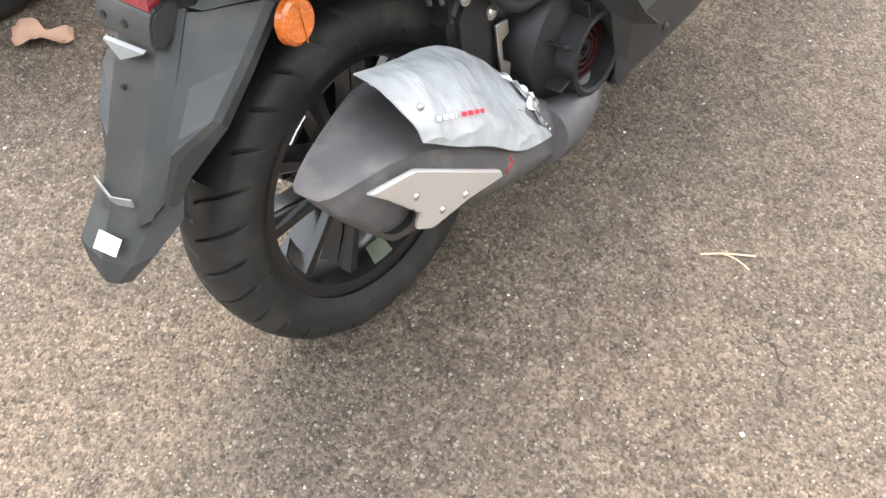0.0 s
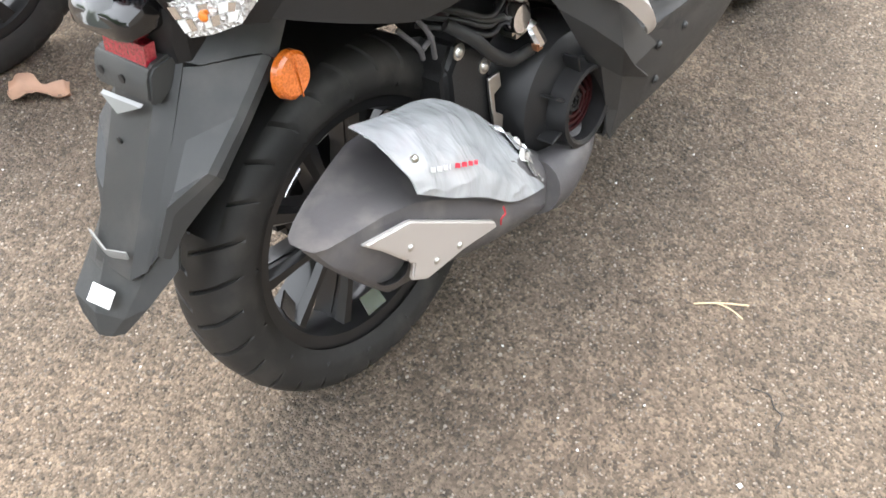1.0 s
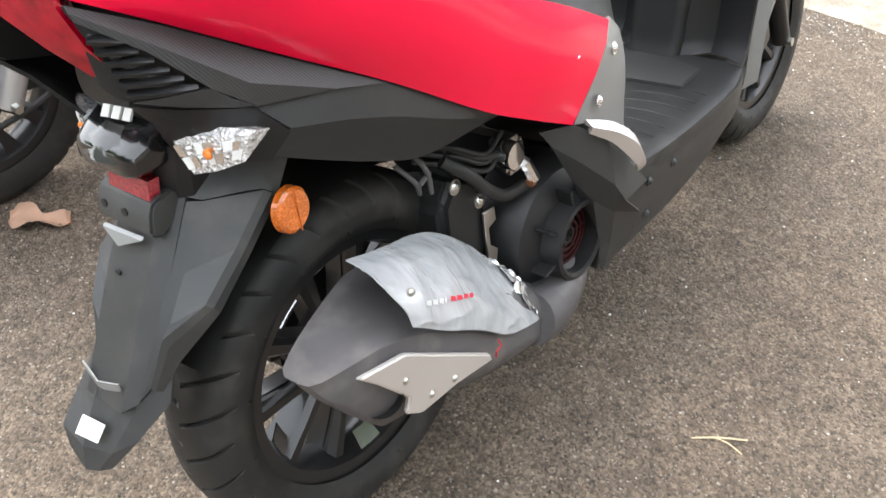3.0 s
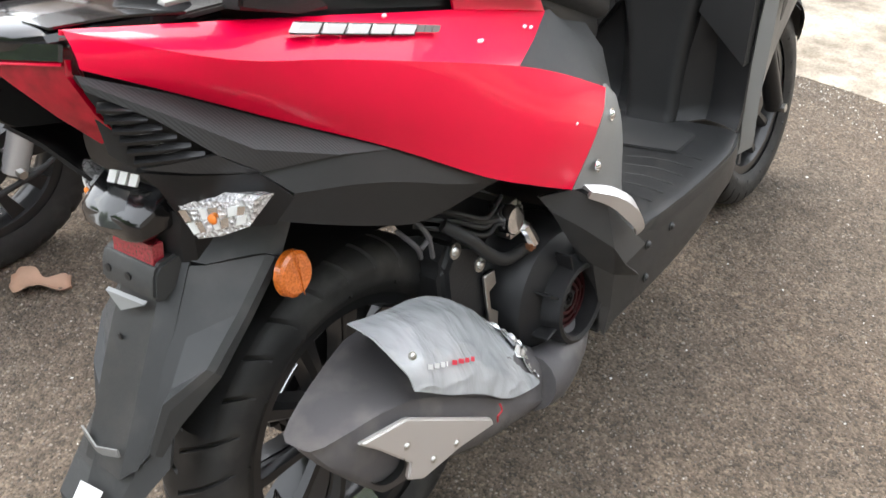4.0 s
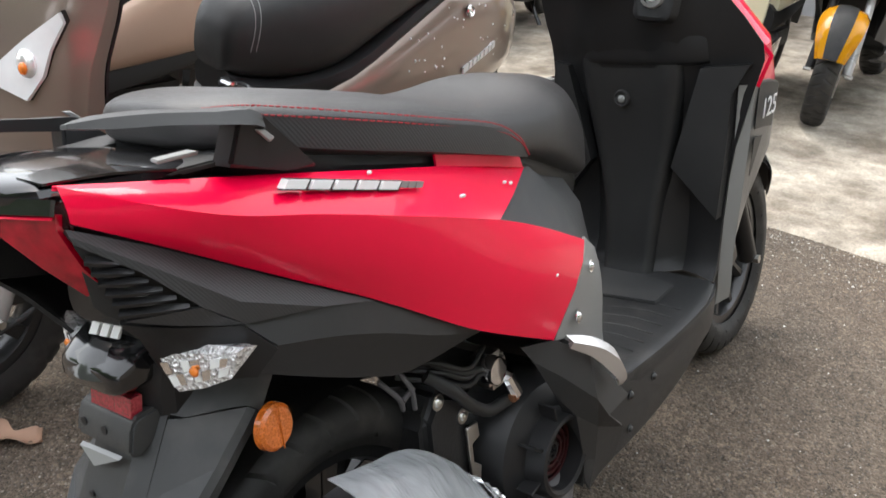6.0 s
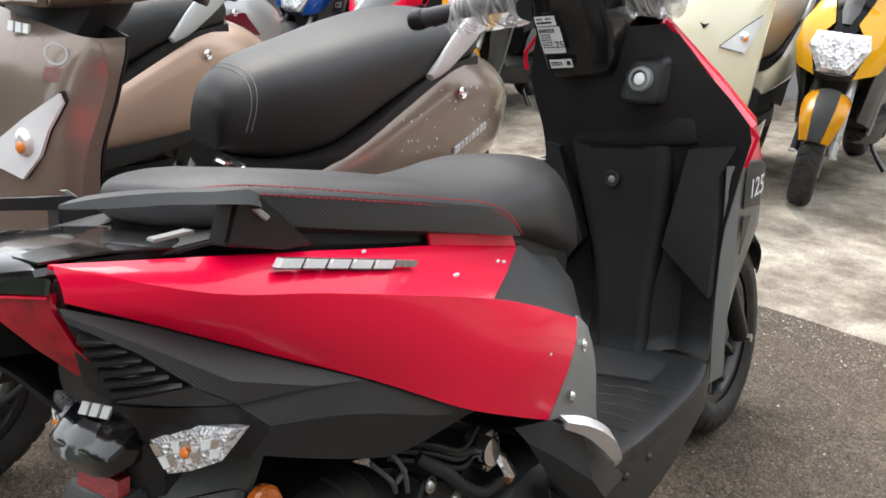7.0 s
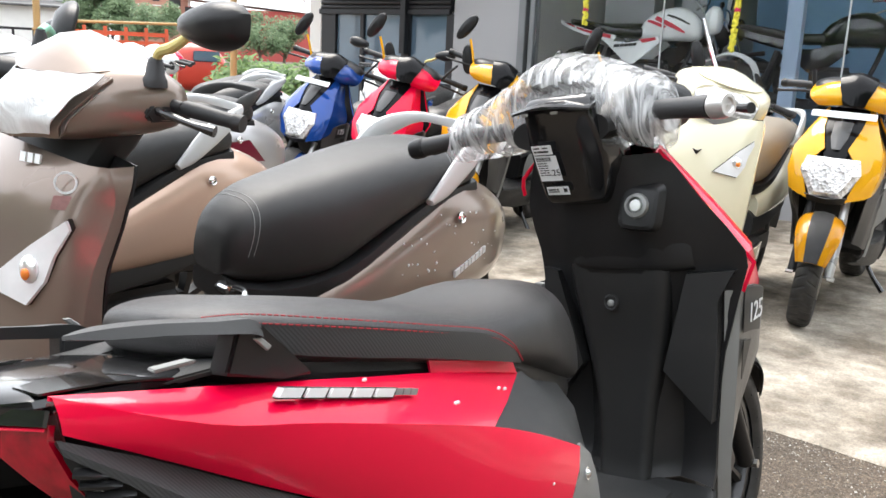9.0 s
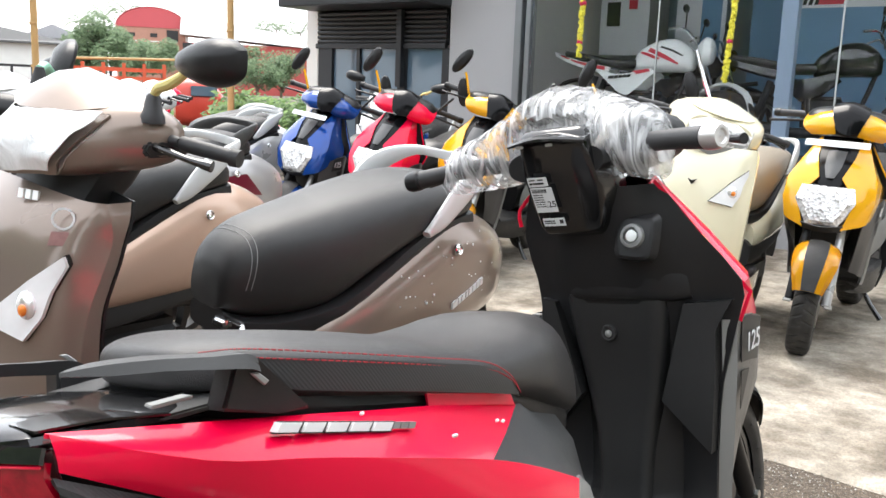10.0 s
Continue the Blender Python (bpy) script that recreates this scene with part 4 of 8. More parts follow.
    # solid dark discs stand in for the shade inside open holes
    for y in (0.026, -0.008):
        part("hole_disc", lathe([(0.0001, 0), (0.0045, 0.0), (0.0045, 0.002), (0.0001, 0.002)], (-0.2215, y, 0.561), "X", 12), DARK, mg)
    part("hole_disc", lathe([(0.0001, 0), (0.0035, 0.0), (0.0035, 0.002), (0.0001, 0.002)], (-0.2395, 0.008, 0.497), "X", 12), DARK, mg)
    # pale grey stands in for a lit mudguard facet and a thin line below
    for pts in (((-0.2225, 0.034, 0.538), (-0.2205, -0.030, 0.540), (-0.2280, 0.004, 0.527)), ((-0.289, 0.036, 0.412), (-0.292, 0.012, 0.398), (-0.291, -0.032, 0.414))):
        a, b, c = (V(p) for p in pts)
        n = V((-0.004, 0, -0.002))
        part("lit_patch", hull([[a, b, c], [a + n, b + n, c + n]]) if pts[0][2] > 0.5 else panel([[a + n, b + n, c + n], [a + n - V((0, 0, 0.009)), b + n - V((0, 0, 0.010)), c + n - V((0, 0, 0.009))]], 1, 0.002), GREYTRIM, mg, "pale patch drawn as a lit edge")
    if near:
        part("sticker", panel([[(-0.3185, 0.016, 0.367), (-0.3145, -0.018, 0.367)], [(-0.3315, 0.019, 0.350), (-0.3265, -0.014, 0.350)]], 1, 0.001), WHITE_STICKER, mg, "white paper sticker")
    for s in both:
        part("side_reflector", moved(lathe([(0.0001, 0.008), (0.020, 0.007), (0.0235, 0.004), (0.0245, -0.003), (0.0001, -0.004)], axis="Z", n=32), Matrix.Translation((-0.108, -0.110 * s, 0.537)) @ V((0.14, -s, 0.06)).to_track_quat("Z", "Y").to_matrix().to_4x4()), AMBER, top, "round amber reflector")
        part("reflector_seam", tube([(-0.105, -0.1185 * s, 0.559), (-0.105, -0.1185 * s, 0.514)], 0.0007, 5, 1), AMBER, top)
    # inner fender over the tyre
    rings = []
    for i in range(15):
        a = radians(28 + 118 * i / 14)
        rings.append([(0.275 * math.cos(a) * (0.97 if abs(y) > 0.05 else 1), y, 0.2405 + 0.275 * math.sin(a) * (0.97 if abs(y) > 0.05 else 1)) for y in (-0.072, -0.05, 0, 0.05, 0.072)])
    bm = grid(rings)
    bmesh.ops.solidify(bm, geom=bm.faces[:], thickness=0.004)
    part("inner_fender", bm, DARK, top, "black inner rear fender")
    # floor, skirts, passenger pegs
    part("floorboard", hull([superring((x, 0, 0.325), (0, 1, 0), (0, 0, 1), w, 0.022, 28, 6) for x, w in ((0.44, 0.175), (0.52, 0.188), (0.66, 0.192), (0.78, 0.186), (0.86, 0.165))], 2), FLOORMAT, top, "dark grey textured footboard")
    part("floor_pad", slab([(0.70, 0.06), (0.825, 0.05), (0.825, -0.05), (0.80, -0.115), (0.715, -0.120)], 0.3455, 0.3515, "z", 0.002), MATTE, top, "smooth front of the footboard")
    for i in range(7):
        for s in both:
            x = 0.50 + 0.035 * i
            part("floor_rib", tube([(x, -0.05 * s, 0.3465), (x + 0.012, -0.11 * s, 0.3465), (x + 0.004, -0.165 * s, 0.3465)], 0.0009, 5, 3), FLOORMAT, top)
    sides("floor_skirt", [[(0.42, -0.176, 0.338), (0.54, -0.188, 0.336), (0.68, -0.191, 0.334), (0.80, -0.184, 0.334), (0.875, -0.162, 0.336)], [(0.40, -0.174, 0.27), (0.52, -0.186, 0.27), (0.67, -0.188, 0.27), (0.80, -0.180, 0.275), (0.89, -0.155, 0.285)], [(0.385, -0.158, 0.192), (0.50, -0.164, 0.195), (0.66, -0.164, 0.205), (0.80, -0.155, 0.225), (0.90, -0.13, 0.25)], [(0.40, -0.10, 0.185), (0.50, -0.11, 0.185), (0.66, -0.11, 0.195), (0.80, -0.105, 0.215), (0.90, -0.09, 0.24)]], MATTE, "matt black footboard skirt", 3)
    for s in both:
        for x, y, z in ((0.49, 0.186, 0.30), (0.56, 0.1895, 0.30), (0.50, 0.178, 0.235)):
            screw_head((x, -y * s, z), (0, -s, 0), 0.006, top, MATTE)
    sides("peg_bracket", [[(0.276, -0.138, 0.460), (0.312, -0.168, 0.463), (0.355, -0.193, 0.430), (0.443, -0.205, 0.330)],
                          [(0.285, -0.150, 0.439), (0.320, -0.175, 0.405), (0.357, -0.203, 0.363), (0.374, -0.210, 0.332)],
                          [(0.329, -0.152, 0.369), (0.355, -0.170, 0.329), (0.386, -0.186, 0.301), (0.446, -0.194, 0.272)],
                          [(0.382, -0.158, 0.268), (0.384, -0.163, 0.240), (0.400, -0.172, 0.235), (0.446, -0.176, 0.212)],
                          [(0.385, -0.155, 0.235), (0.387, -0.160, 0.205), (0.390, -0.166, 0.188), (0.420, -0.168, 0.200)]], MATTE, "black angular peg bracket", 1, 0.006, 1, top, 12)
    sides("foot_peg", [[(0.322, -0.178, 0.468), (0.352, -0.200, 0.458), (0.385, -0.214, 0.430), (0.402, -0.216, 0.392), (0.402, -0.212, 0.374)], [(0.318, -0.192, 0.462), (0.346, -0.214, 0.448), (0.376, -0.227, 0.420), (0.394, -0.228, 0.388), (0.399, -0.219, 0.372)], [(0.318, -0.186, 0.452), (0.342, -0.205, 0.434), (0.364, -0.216, 0.408), (0.384, -0.22, 0.384), (0.396, -0.214, 0.368)]], SHIELDMAT, "silver folding passenger foot peg", 3, 0.007)
    # leg shield, inside
    zs = (0.935, 0.85, 0.76, 0.70, 0.58, 0.45, 0.372, 0.342)
    cols = {0.0: (0.80, 0.825, 0.85, 0.872, 0.892, 0.882, 0.868, 0.855), 0.05: (0.80, 0.825, 0.85, 0.872, 0.892, 0.882, 0.868, 0.855), 0.092: (0.815, 0.84, 0.862, 0.890, 0.920, 0.925, 0.912, 0.890), 0.125: (0.835, 0.86, 0.882, 0.90, 0.915, 0.912, 0.900, 0.880), 0.165: (0.858, 0.882, 0.912, 0.916, 0.908, 0.905, 0.89, 0.86)}
    widths = {0.165: (0.104, 0.158, 0.219, 0.212, 0.180, 0.163, 0.162, 0.165)}
    rails = []
    for y in (0.165, 0.125, 0.092, 0.05, 0.0):
        rails.append([(cols[y][i], -(widths[0.165][i] if y == 0.165 else y * (widths[0.165][i] / 0.165 if widths[0.165][i] < 0.165 else 1)), zs[i]) for i in range(8)])
    full = rails + [r for r in reversed(mirrored(rails[:-1]))]
    if near:
        full[-1] = [(x, y, z) for x, y, z in zip(cols[0.165], (0.150, 0.182, 0.180, 0.178, 0.172, 0.163, 0.162, 0.165), zs)]
    part("leg_shield", panel(full, 2, 0.006), SATIN, top, "satin black inner leg shield", 40)
    part("shield_lip", panel([[(0.872, 0.115, 0.79), (0.858, 0.088, 0.79), (0.844, 0.045, 0.79), (0.844, -0.05, 0.79), (0.857, -0.092, 0.79), (0.881, -0.130, 0.79)], [(0.881, 0.110, 0.765), (0.863, 0.085, 0.762), (0.850, 0.045, 0.76), (0.850, -0.05, 0.76), (0.862, -0.10, 0.76), (0.881, -0.136, 0.762)], [(0.884, 0.105, 0.740), (0.866, 0.082, 0.737), (0.855, 0.045, 0.735), (0.855, -0.05, 0.735), (0.866, -0.10, 0.735), (0.884, -0.138, 0.738)], [(0.895, 0.10, 0.731), (0.880, 0.08, 0.729), (0.878, 0.045, 0.728), (0.878, -0.05, 0.728), (0.880, -0.10, 0.728), (0.892, -0.138, 0.731)]], 3, 0.004, 3), SATIN, top, "overhanging lip of the shield", 40)
    for s in both:
        part("knee_panel", facet_block([(0.872, -0.128 * s, 0.722), (0.890, -0.206 if s == 1 else 0.166, 0.726), (0.884, -0.178 if s == 1 else 0.166, 0.688), (0.880, -0.174 if s == 1 else 0.162, 0.60), (0.874, -0.160 * s, 0.456), (0.862, -0.080 * s, 0.548)], (0.872, -0.143 * s, 0.610), 0.03), KNEEMAT, top, "matt black raised knee panel", 50)
    part("shield_spine", panel([[(x + 0.035, w, z), (x, w - 0.010, z), (x - 0.004, 0, z), (x, -w + 0.010, z), (x + 0.035, -w, z)] for x, w, z in ((0.862, 0.098, 0.738), (0.863, 0.096, 0.70), (0.866, 0.091, 0.66), (0.872, 0.080, 0.58), (0.866, 0.064, 0.50), (0.856, 0.056, 0.43), (0.846, 0.054, 0.372), (0.836, 0.054, 0.345))], 3, 0.005, 3), KNEEMAT, top, "raised centre of the shield", 45)
    # leg shield, outside: strips, coloured edge, front apron
    edges = sides("edge_strip", [[(0.845, -0.104, 0.942), (0.868, -0.131, 0.897), (0.897, -0.178, 0.818), (0.919, -0.234, 0.738), (0.921, -0.212, 0.684)], [(0.849, -0.103, 0.942), (0.873, -0.130, 0.897), (0.902, -0.177, 0.818), (0.924, -0.232, 0.735), (0.926, -0.210, 0.684)]], paint, "gloss painted shield edge", 1, 0.006)
    if near:
        bpy.data.objects.remove(edges[1])
        part("edge_strip", tube([(0.868, 0.150, 0.936), (0.875, 0.192, 0.900), (0.88, 0.194, 0.868)], 0.004, 8, 2), paint, top, "gloss painted shield edge")
    sides("side_strip", [[(0.914, -0.178, 0.690), (0.914, -0.172, 0.60), (0.914, -0.160, 0.48), (0.912, -0.150, 0.38), (0.906, -0.146, 0.315), (0.90, -0.142, 0.285)], [(0.924, -0.202, 0.690), (0.928, -0.193, 0.60), (0.928, -0.181, 0.48), (0.926, -0.170, 0.38), (0.93, -0.162, 0.32), (0.935, -0.155, 0.29)]], GREYTRIM, "matt grey edge strip", 2, 0.012)
    sides("apron_side", [[(0.926, -0.203, 0.690), (1.00, -0.205, 0.685), (1.06, -0.20, 0.668), (1.14, -0.17, 0.640)], [(0.930, -0.192, 0.58), (1.0, -0.19, 0.57), (1.06, -0.186, 0.55), (1.12, -0.15, 0.53)], [(0.930, -0.178, 0.45), (0.98, -0.168, 0.44), (1.01, -0.16, 0.44), (1.05, -0.13, 0.44)], [(0.935, -0.160, 0.32), (0.965, -0.15, 0.33), (0.98, -0.14, 0.34), (1.0, -0.11, 0.35)]], APRONGREY, "dark grey apron side", 2, 0.005)
    for s in both:
        turn = Matrix(((-1 if s == -1 else 1, 0, 0, 0.955 if s == 1 else 1.042), (0, -0.09 * s, -s, -0.2050 * s), (0, 1, 0, 0.622), (0, 0, 0, 1)))
        part("decal", panel([[(0.946, -0.2045 * s, 0.687), (1.0, -0.2070 * s, 0.681), (1.045, -0.2045 * s, 0.671)], [(0.946, -0.1985 * s, 0.606), (1.0, -0.1965 * s, 0.600), (1.045, -0.1940 * s, 0.592)]], 2, 0.001), INK, top, "black printed decal")
        part("decal", panel([[(0.948, -0.1975 * s, 0.590), (0.99, -0.1965 * s, 0.586)], [(0.948, -0.1900 * s, 0.520), (0.952, -0.1900 * s, 0.520)]], 1, 0.001), INK, top)
        words("125", 0.05, turn, WHITE_STICKER, top, "number_decal")
    slim = [[(0.862, -0.088, 0.938), (0.91, -0.075, 0.95), (0.955, -0.042, 0.945)], [(0.922, -0.146, 0.815), (0.985, -0.142, 0.84), (1.045, -0.054, 0.86)], [(0.940, -0.196, 0.730), (1.04, -0.188, 0.755), (1.125, -0.082, 0.765)], [(0.944, -0.196, 0.680), (1.075, -0.185, 0.675), (1.165, -0.155, 0.67)], [(1.0, -0.186, 0.63), (1.11, -0.174, 0.59), (1.20, -0.13, 0.55)]]
    broad = [[(0.862, -0.088, 0.938), (0.925, -0.100, 0.950), (0.955, -0.086, 0.950)], [(0.922, -0.146, 0.815), (1.030, -0.146, 0.856), (1.058, -0.078, 0.866)], [(0.940, -0.196, 0.730), (1.095, -0.186, 0.770), (1.142, -0.048, 0.778)], [(0.944, -0.196, 0.680), (1.132, -0.192, 0.676), (1.176, -0.122, 0.690)], [(1.04, -0.186, 0.645), (1.150, -0.172, 0.590), (1.200, -0.080, 0.556)]]
    sides("apron_wing", slim if near else broad, paint, "gloss painted front apron wing", 3, 0.005)
    if near:
        part("apron_centre", panel([[(0.955, 0.043, 0.945), (0.975, 0, 0.95), (0.955, -0.043, 0.945)], [(1.045, 0.055, 0.86), (1.068, 0, 0.862), (1.045, -0.055, 0.86)], [(1.125, 0.083, 0.765), (1.15, 0, 0.765), (1.125, -0.083, 0.765)], [(1.145, 0.07, 0.735), (1.168, 0, 0.722), (1.145, -0.07, 0.735)]], 3, 0.005), VISOR, top, "gloss black apron centre")
    else:
        part("apron_centre", panel([[(0.945, 0.095, 0.950), (0.978, 0, 0.955), (0.945, -0.095, 0.950)], [(1.046, 0.090, 0.864), (1.072, 0, 0.868), (1.046, -0.090, 0.864)], [(1.122, 0.068, 0.782), (1.146, 0, 0.782), (1.122, -0.068, 0.782)], [(1.146, 0.045, 0.745), (1.164, 0, 0.738), (1.146, -0.045, 0.745)]], 3, 0.005), VISOR, top, "gloss black apron centre")
        # grey panel stands in for a reflection on the black centre
        part("centre_reflection", panel([[(1.046, 0.040, 0.892), (1.058, 0, 0.896), (1.046, -0.040, 0.892)], [(1.112, 0.036, 0.826), (1.124, 0, 0.828), (1.112, -0.036, 0.826)], [(1.154, 0.018, 0.778), (1.162, 0, 0.778), (1.154, -0.018, 0.778)]], 2, 0.004), APRONGREY, top, "grey reflection drawn on the apron centre")
    part("apron_core", hull([superring((x, 0, z), (0, 1, 0), (0.5, 0, 0.87), w, h, 16, 3) for x, z, w, h in ((0.90, 0.90, 0.06, 0.04), (1.0, 0.76, 0.12, 0.07), (1.06, 0.64, 0.125, 0.08), (1.06, 0.52, 0.09, 0.07), (1.04, 0.45, 0.05, 0.04))], 1), DARK, top)
    if not near:
        if "plate" in label:
            part("blank_strip", box((1.092, 0, 0.925), (0.004, 0.27, 0.034), 0.0015, 1, None, Matrix.Rotation(radians(-35), 4, "Y")), WHITE_STICKER, top, "blank white plate strip")
    lampm = part("headlamp", hull([[(1.135, 0.108, 0.742), (1.135, -0.108, 0.742), (1.15, -0.124, 0.680), (1.16, -0.062, 0.575), (1.16, 0.062, 0.575), (1.15, 0.124, 0.680)], [(1.162, 0.110, 0.740), (1.162, -0.110, 0.740), (1.185, -0.126, 0.678), (1.205, -0.066, 0.572), (1.205, 0.066, 0.572), (1.185, 0.126, 0.678)], [(1.180, 0.085, 0.722), (1.180, -0.085, 0.722), (1.200, -0.096, 0.674), (1.215, -0.048, 0.590), (1.215, 0.048, 0.590), (1.200, 0.096, 0.674)]]), CLEARLENS if near else LAMPBIG, top, "clear faceted headlamp", 15)
    part("lamp_bowl", panel([[(1.145, 0.08, 0.738), (1.135, 0, 0.738), (1.145, -0.08, 0.738)], [(1.165, 0.125, 0.664), (1.11, 0, 0.66), (1.165, -0.125, 0.664)], [(1.185, 0.068, 0.582), (1.165, 0, 0.582), (1.185, -0.068, 0.582)]], 4, 0.003, 3), REFLECTOR_SILVER, lampm)
    part("lamp_chin", panel([[(1.20, 0.09, 0.575), (1.222, 0, 0.565), (1.20, -0.09, 0.575)], [(1.17, 0.08, 0.545), (1.19, 0, 0.538), (1.17, -0.08, 0.545)]], 3, 0.005), MATTE, top)
    # front end, steered about the head
    head = V((0.87, 0, 0.97))
    axis = V((-0.44, 0, 0.9)).normalized()
    st = Matrix.Translation(head) @ Matrix.Rotation(radians(0 if near else steer), 4, axis) @ Matrix.Translation(-head)

    def sp(name, bm, material, par=top, lab="", sharp=32):
        return part(name, moved(bm, st), material, par, lab, sharp)

    turned = st @ Matrix.Translation((1.285, 0, 0.2325))
    wheel(top, (0, 0, 0), 0.2325, 0.10, 0.158, "front_wheel", turn=turned, fine=near, disc=1, silver=False)
    for s in both:
        sp("fork_leg", tube([(1.285, -0.075 * s, 0.235), (1.20, -0.075 * s, 0.40), (1.12, -0.07 * s, 0.56)], [0.021, 0.020, 0.018], 12), SATIN if s == 1 else SILVER_PAINT, top, "telescopic fork leg")
        sp("axle_nut", tube([(1.285, -0.07 * s, 0.2325), (1.285, -0.102 * s, 0.2325)], 0.010, 6), STEEL)
    sp("brake_caliper", box((1.215, 0.062, 0.26), (0.045, 0.045, 0.08), 0.01), mat("gold caliper", (0.35, 0.26, 0.12), 0.4, 0.6), top, "brass-coloured brake caliper")
    rings = []
    for i in range(12):
        a = radians(22 + (78 if near else 112) * i / 11)
        w = (0.072 if near else 0.094) * min(1, 0.55 + 0.5 * math.sin(math.pi * (i + 0.6) / 12))
        row = []
        for f, dr in ((-1, -0.035), (-0.8, -0.012), (-0.45, 0), (0, 0.006), (0.45, 0), (0.8, -0.012), (1, -0.035)):
            r = (0.262 if near else 0.276) + dr
            row.append((1.285 + r * math.cos(a), w * f, 0.2325 + r * math.sin(a)))
        rings.append(row)
    bm = grid(rings)
    bmesh.ops.solidify(bm, geom=bm.faces[:], thickness=0.004)
    fend = sp("front_fender", bm, MATTE if near else paint, top, "black front fender" if near else "gloss painted front fender")
    bm = grid([[(V(p) - V((1.285, 0, 0.2325))) * 1.012 + V((1.285, 0, 0.2325)) for p in r[2:5]] for r in rings])
    bmesh.ops.solidify(bm, geom=bm.faces[:], thickness=0.003)
    sp("fender_stripe", bm, MATTE, fend, "dark centre of the fender")
    sp("fender_inner", grid([[(V(p) - V((1.285, 0, 0.2325))) * 0.97 + V((1.285, 0, 0.2325)) for p in r] for r in rings]), DARK, fend)
    # handlebar
    if near:
        st = Matrix.Translation((0.0, 0.031, 0.999)) @ Matrix.Rotation(radians(-5.2), 4, "X") @ Matrix.Translation((0, 0, -1.0)) @ Matrix.Translation(head) @ Matrix.Rotation(radians(steer), 4, axis) @ Matrix.Translation(-head)
    sp("handlebar_cover", hull([superring((x, 0, z), (0, 1, 0), (0, 0, 1), w, h, 24, 2.6) for x, z, w, h in ((0.755, 0.985, 0.10, 0.03), (0.80, 1.0, 0.13 if near else 0.17, 0.055 if not near else 0.04), (0.86, 1.02, 0.14 if near else 0.19, 0.065 if not near else 0.05), (0.94, 1.01, 0.16, 0.055), (0.99, 0.985, 0.07, 0.025))], 2), SATIN, top, "black handlebar cover")
    for s in both:
        o = 0.033 if near and s == 1 else 0.0
        u = 0.0 if near else 0.028
        sp("grip", tube([(0.80, -0.15 * s, 1.0 + u), (0.775, -(0.24 - o) * s, 0.998 + u), (0.752, -(0.315 - o) * s, 0.992 + u)], [0.017, 0.0165, 0.018], 16), GRIP, top, "black ribbed rubber grip")
        sp("bar_end", lathe_end((0.752, -(0.315 - o) * s, 0.992 + u), (0.745, -(0.345 - o) * s, 0.99 + u)), SHIELDMAT if near and s == 1 else SATIN, top, "silver bar-end weight" if near and s == 1 else "black bar-end weight")
        sp("brake_lever", tube([(0.86, -0.17 * s, 1.0), (0.85, -0.24 * s, 0.997), (0.82, -(0.33 - o) * s, 0.985), (0.81, -(0.35 - o) * s, 0.983)], [0.008, 0.007, 0.0065, 0.009], 10), SATIN, top, "black brake lever")
    if not near:
        for s in both:
            sp("cowl", panel([[(0.86, -0.052 * s, 1.078), (0.90, -0.125 * s, 1.062), (0.865, -0.188 * s, 1.034)], [(0.985, -0.062 * s, 1.060), (0.985, -0.130 * s, 1.032), (0.925, -0.196 * s, 1.000)], [(1.038, -0.056 * s, 1.0), (1.015, -0.120 * s, 0.985), (0.952, -0.182 * s, 0.968)], [(1.020, -0.045 * s, 0.962), (1.0, -0.10 * s, 0.952), (0.935, -0.15 * s, 0.945)]], 3, 0.005, 3), paint, top, "gloss painted handlebar cowl", 50)
        sp("visor", panel([[(0.855, 0.056, 1.084), (0.86, 0, 1.098), (0.855, -0.056, 1.084)], [(0.945, 0.078, 1.092), (0.96, 0, 1.112), (0.945, -0.078, 1.092)], [(1.018, 0.072, 1.045), (1.042, 0, 1.052), (1.018, -0.072, 1.045)], [(1.050, 0.046, 0.982), (1.062, 0, 0.966), (1.050, -0.046, 0.982)]], 3, 0.004, 3), VISOR, top, "gloss black visor")
        for s in both:
            sp("front_indicator", panel([[(0.955, -0.178 * s, 1.0), (1.012, -0.10 * s, 1.004)], [(0.958, -0.178 * s, 0.975), (1.015, -0.10 * s, 0.972)]], 1, 0.01), CLEARLENS, top, "clear front indicator")
            sp("indicator_bulb", ball((0.975, -0.14 * s, 0.987), (0.008, 0.014, 0.009)), ORANGE_BULB)
            if not mirrors:
                sp("mirror_stem", tube([(0.85, -0.19 * s, 1.03), (0.85, -0.20 * s, 1.07), (0.848, -0.205 * s, 1.10)], 0.010, 8), YELLOW if s == -1 else SATIN, top, "short wrapped mirror stem")
                continue
            mirror = sp("mirror", hull([superring((0.835 + dx, -0.30 * s, 1.20), (0, 0.35, 0.94), (0, -0.94, 0.35), a, b, 18, 2.2) for dx, a, b in ((-0.012, 0.075, 0.028), (-0.010, 0.090, 0.037), (0.008, 0.084, 0.033), (0.020, 0.045, 0.018))] if s == 1 else [superring((0.835 + dx, 0.30, 1.20), (0, -0.35, 0.94), (0, 0.94, 0.35), a, b, 18, 2.2) for dx, a, b in ((-0.012, 0.075, 0.028), (-0.010, 0.090, 0.037), (0.008, 0.084, 0.033), (0.020, 0.045, 0.018))]), SATIN, top, "black pointed mirror")
            sp("mirror_stem", tube([(0.85, -0.19 * s, 1.03), (0.85, -0.215 * s, 1.08), (0.842, -0.255 * s, 1.145)], 0.0075, 8), YELLOW if s == 1 else SATIN, mirror, "mirror stem with yellow wrapping" if s == 1 else "")
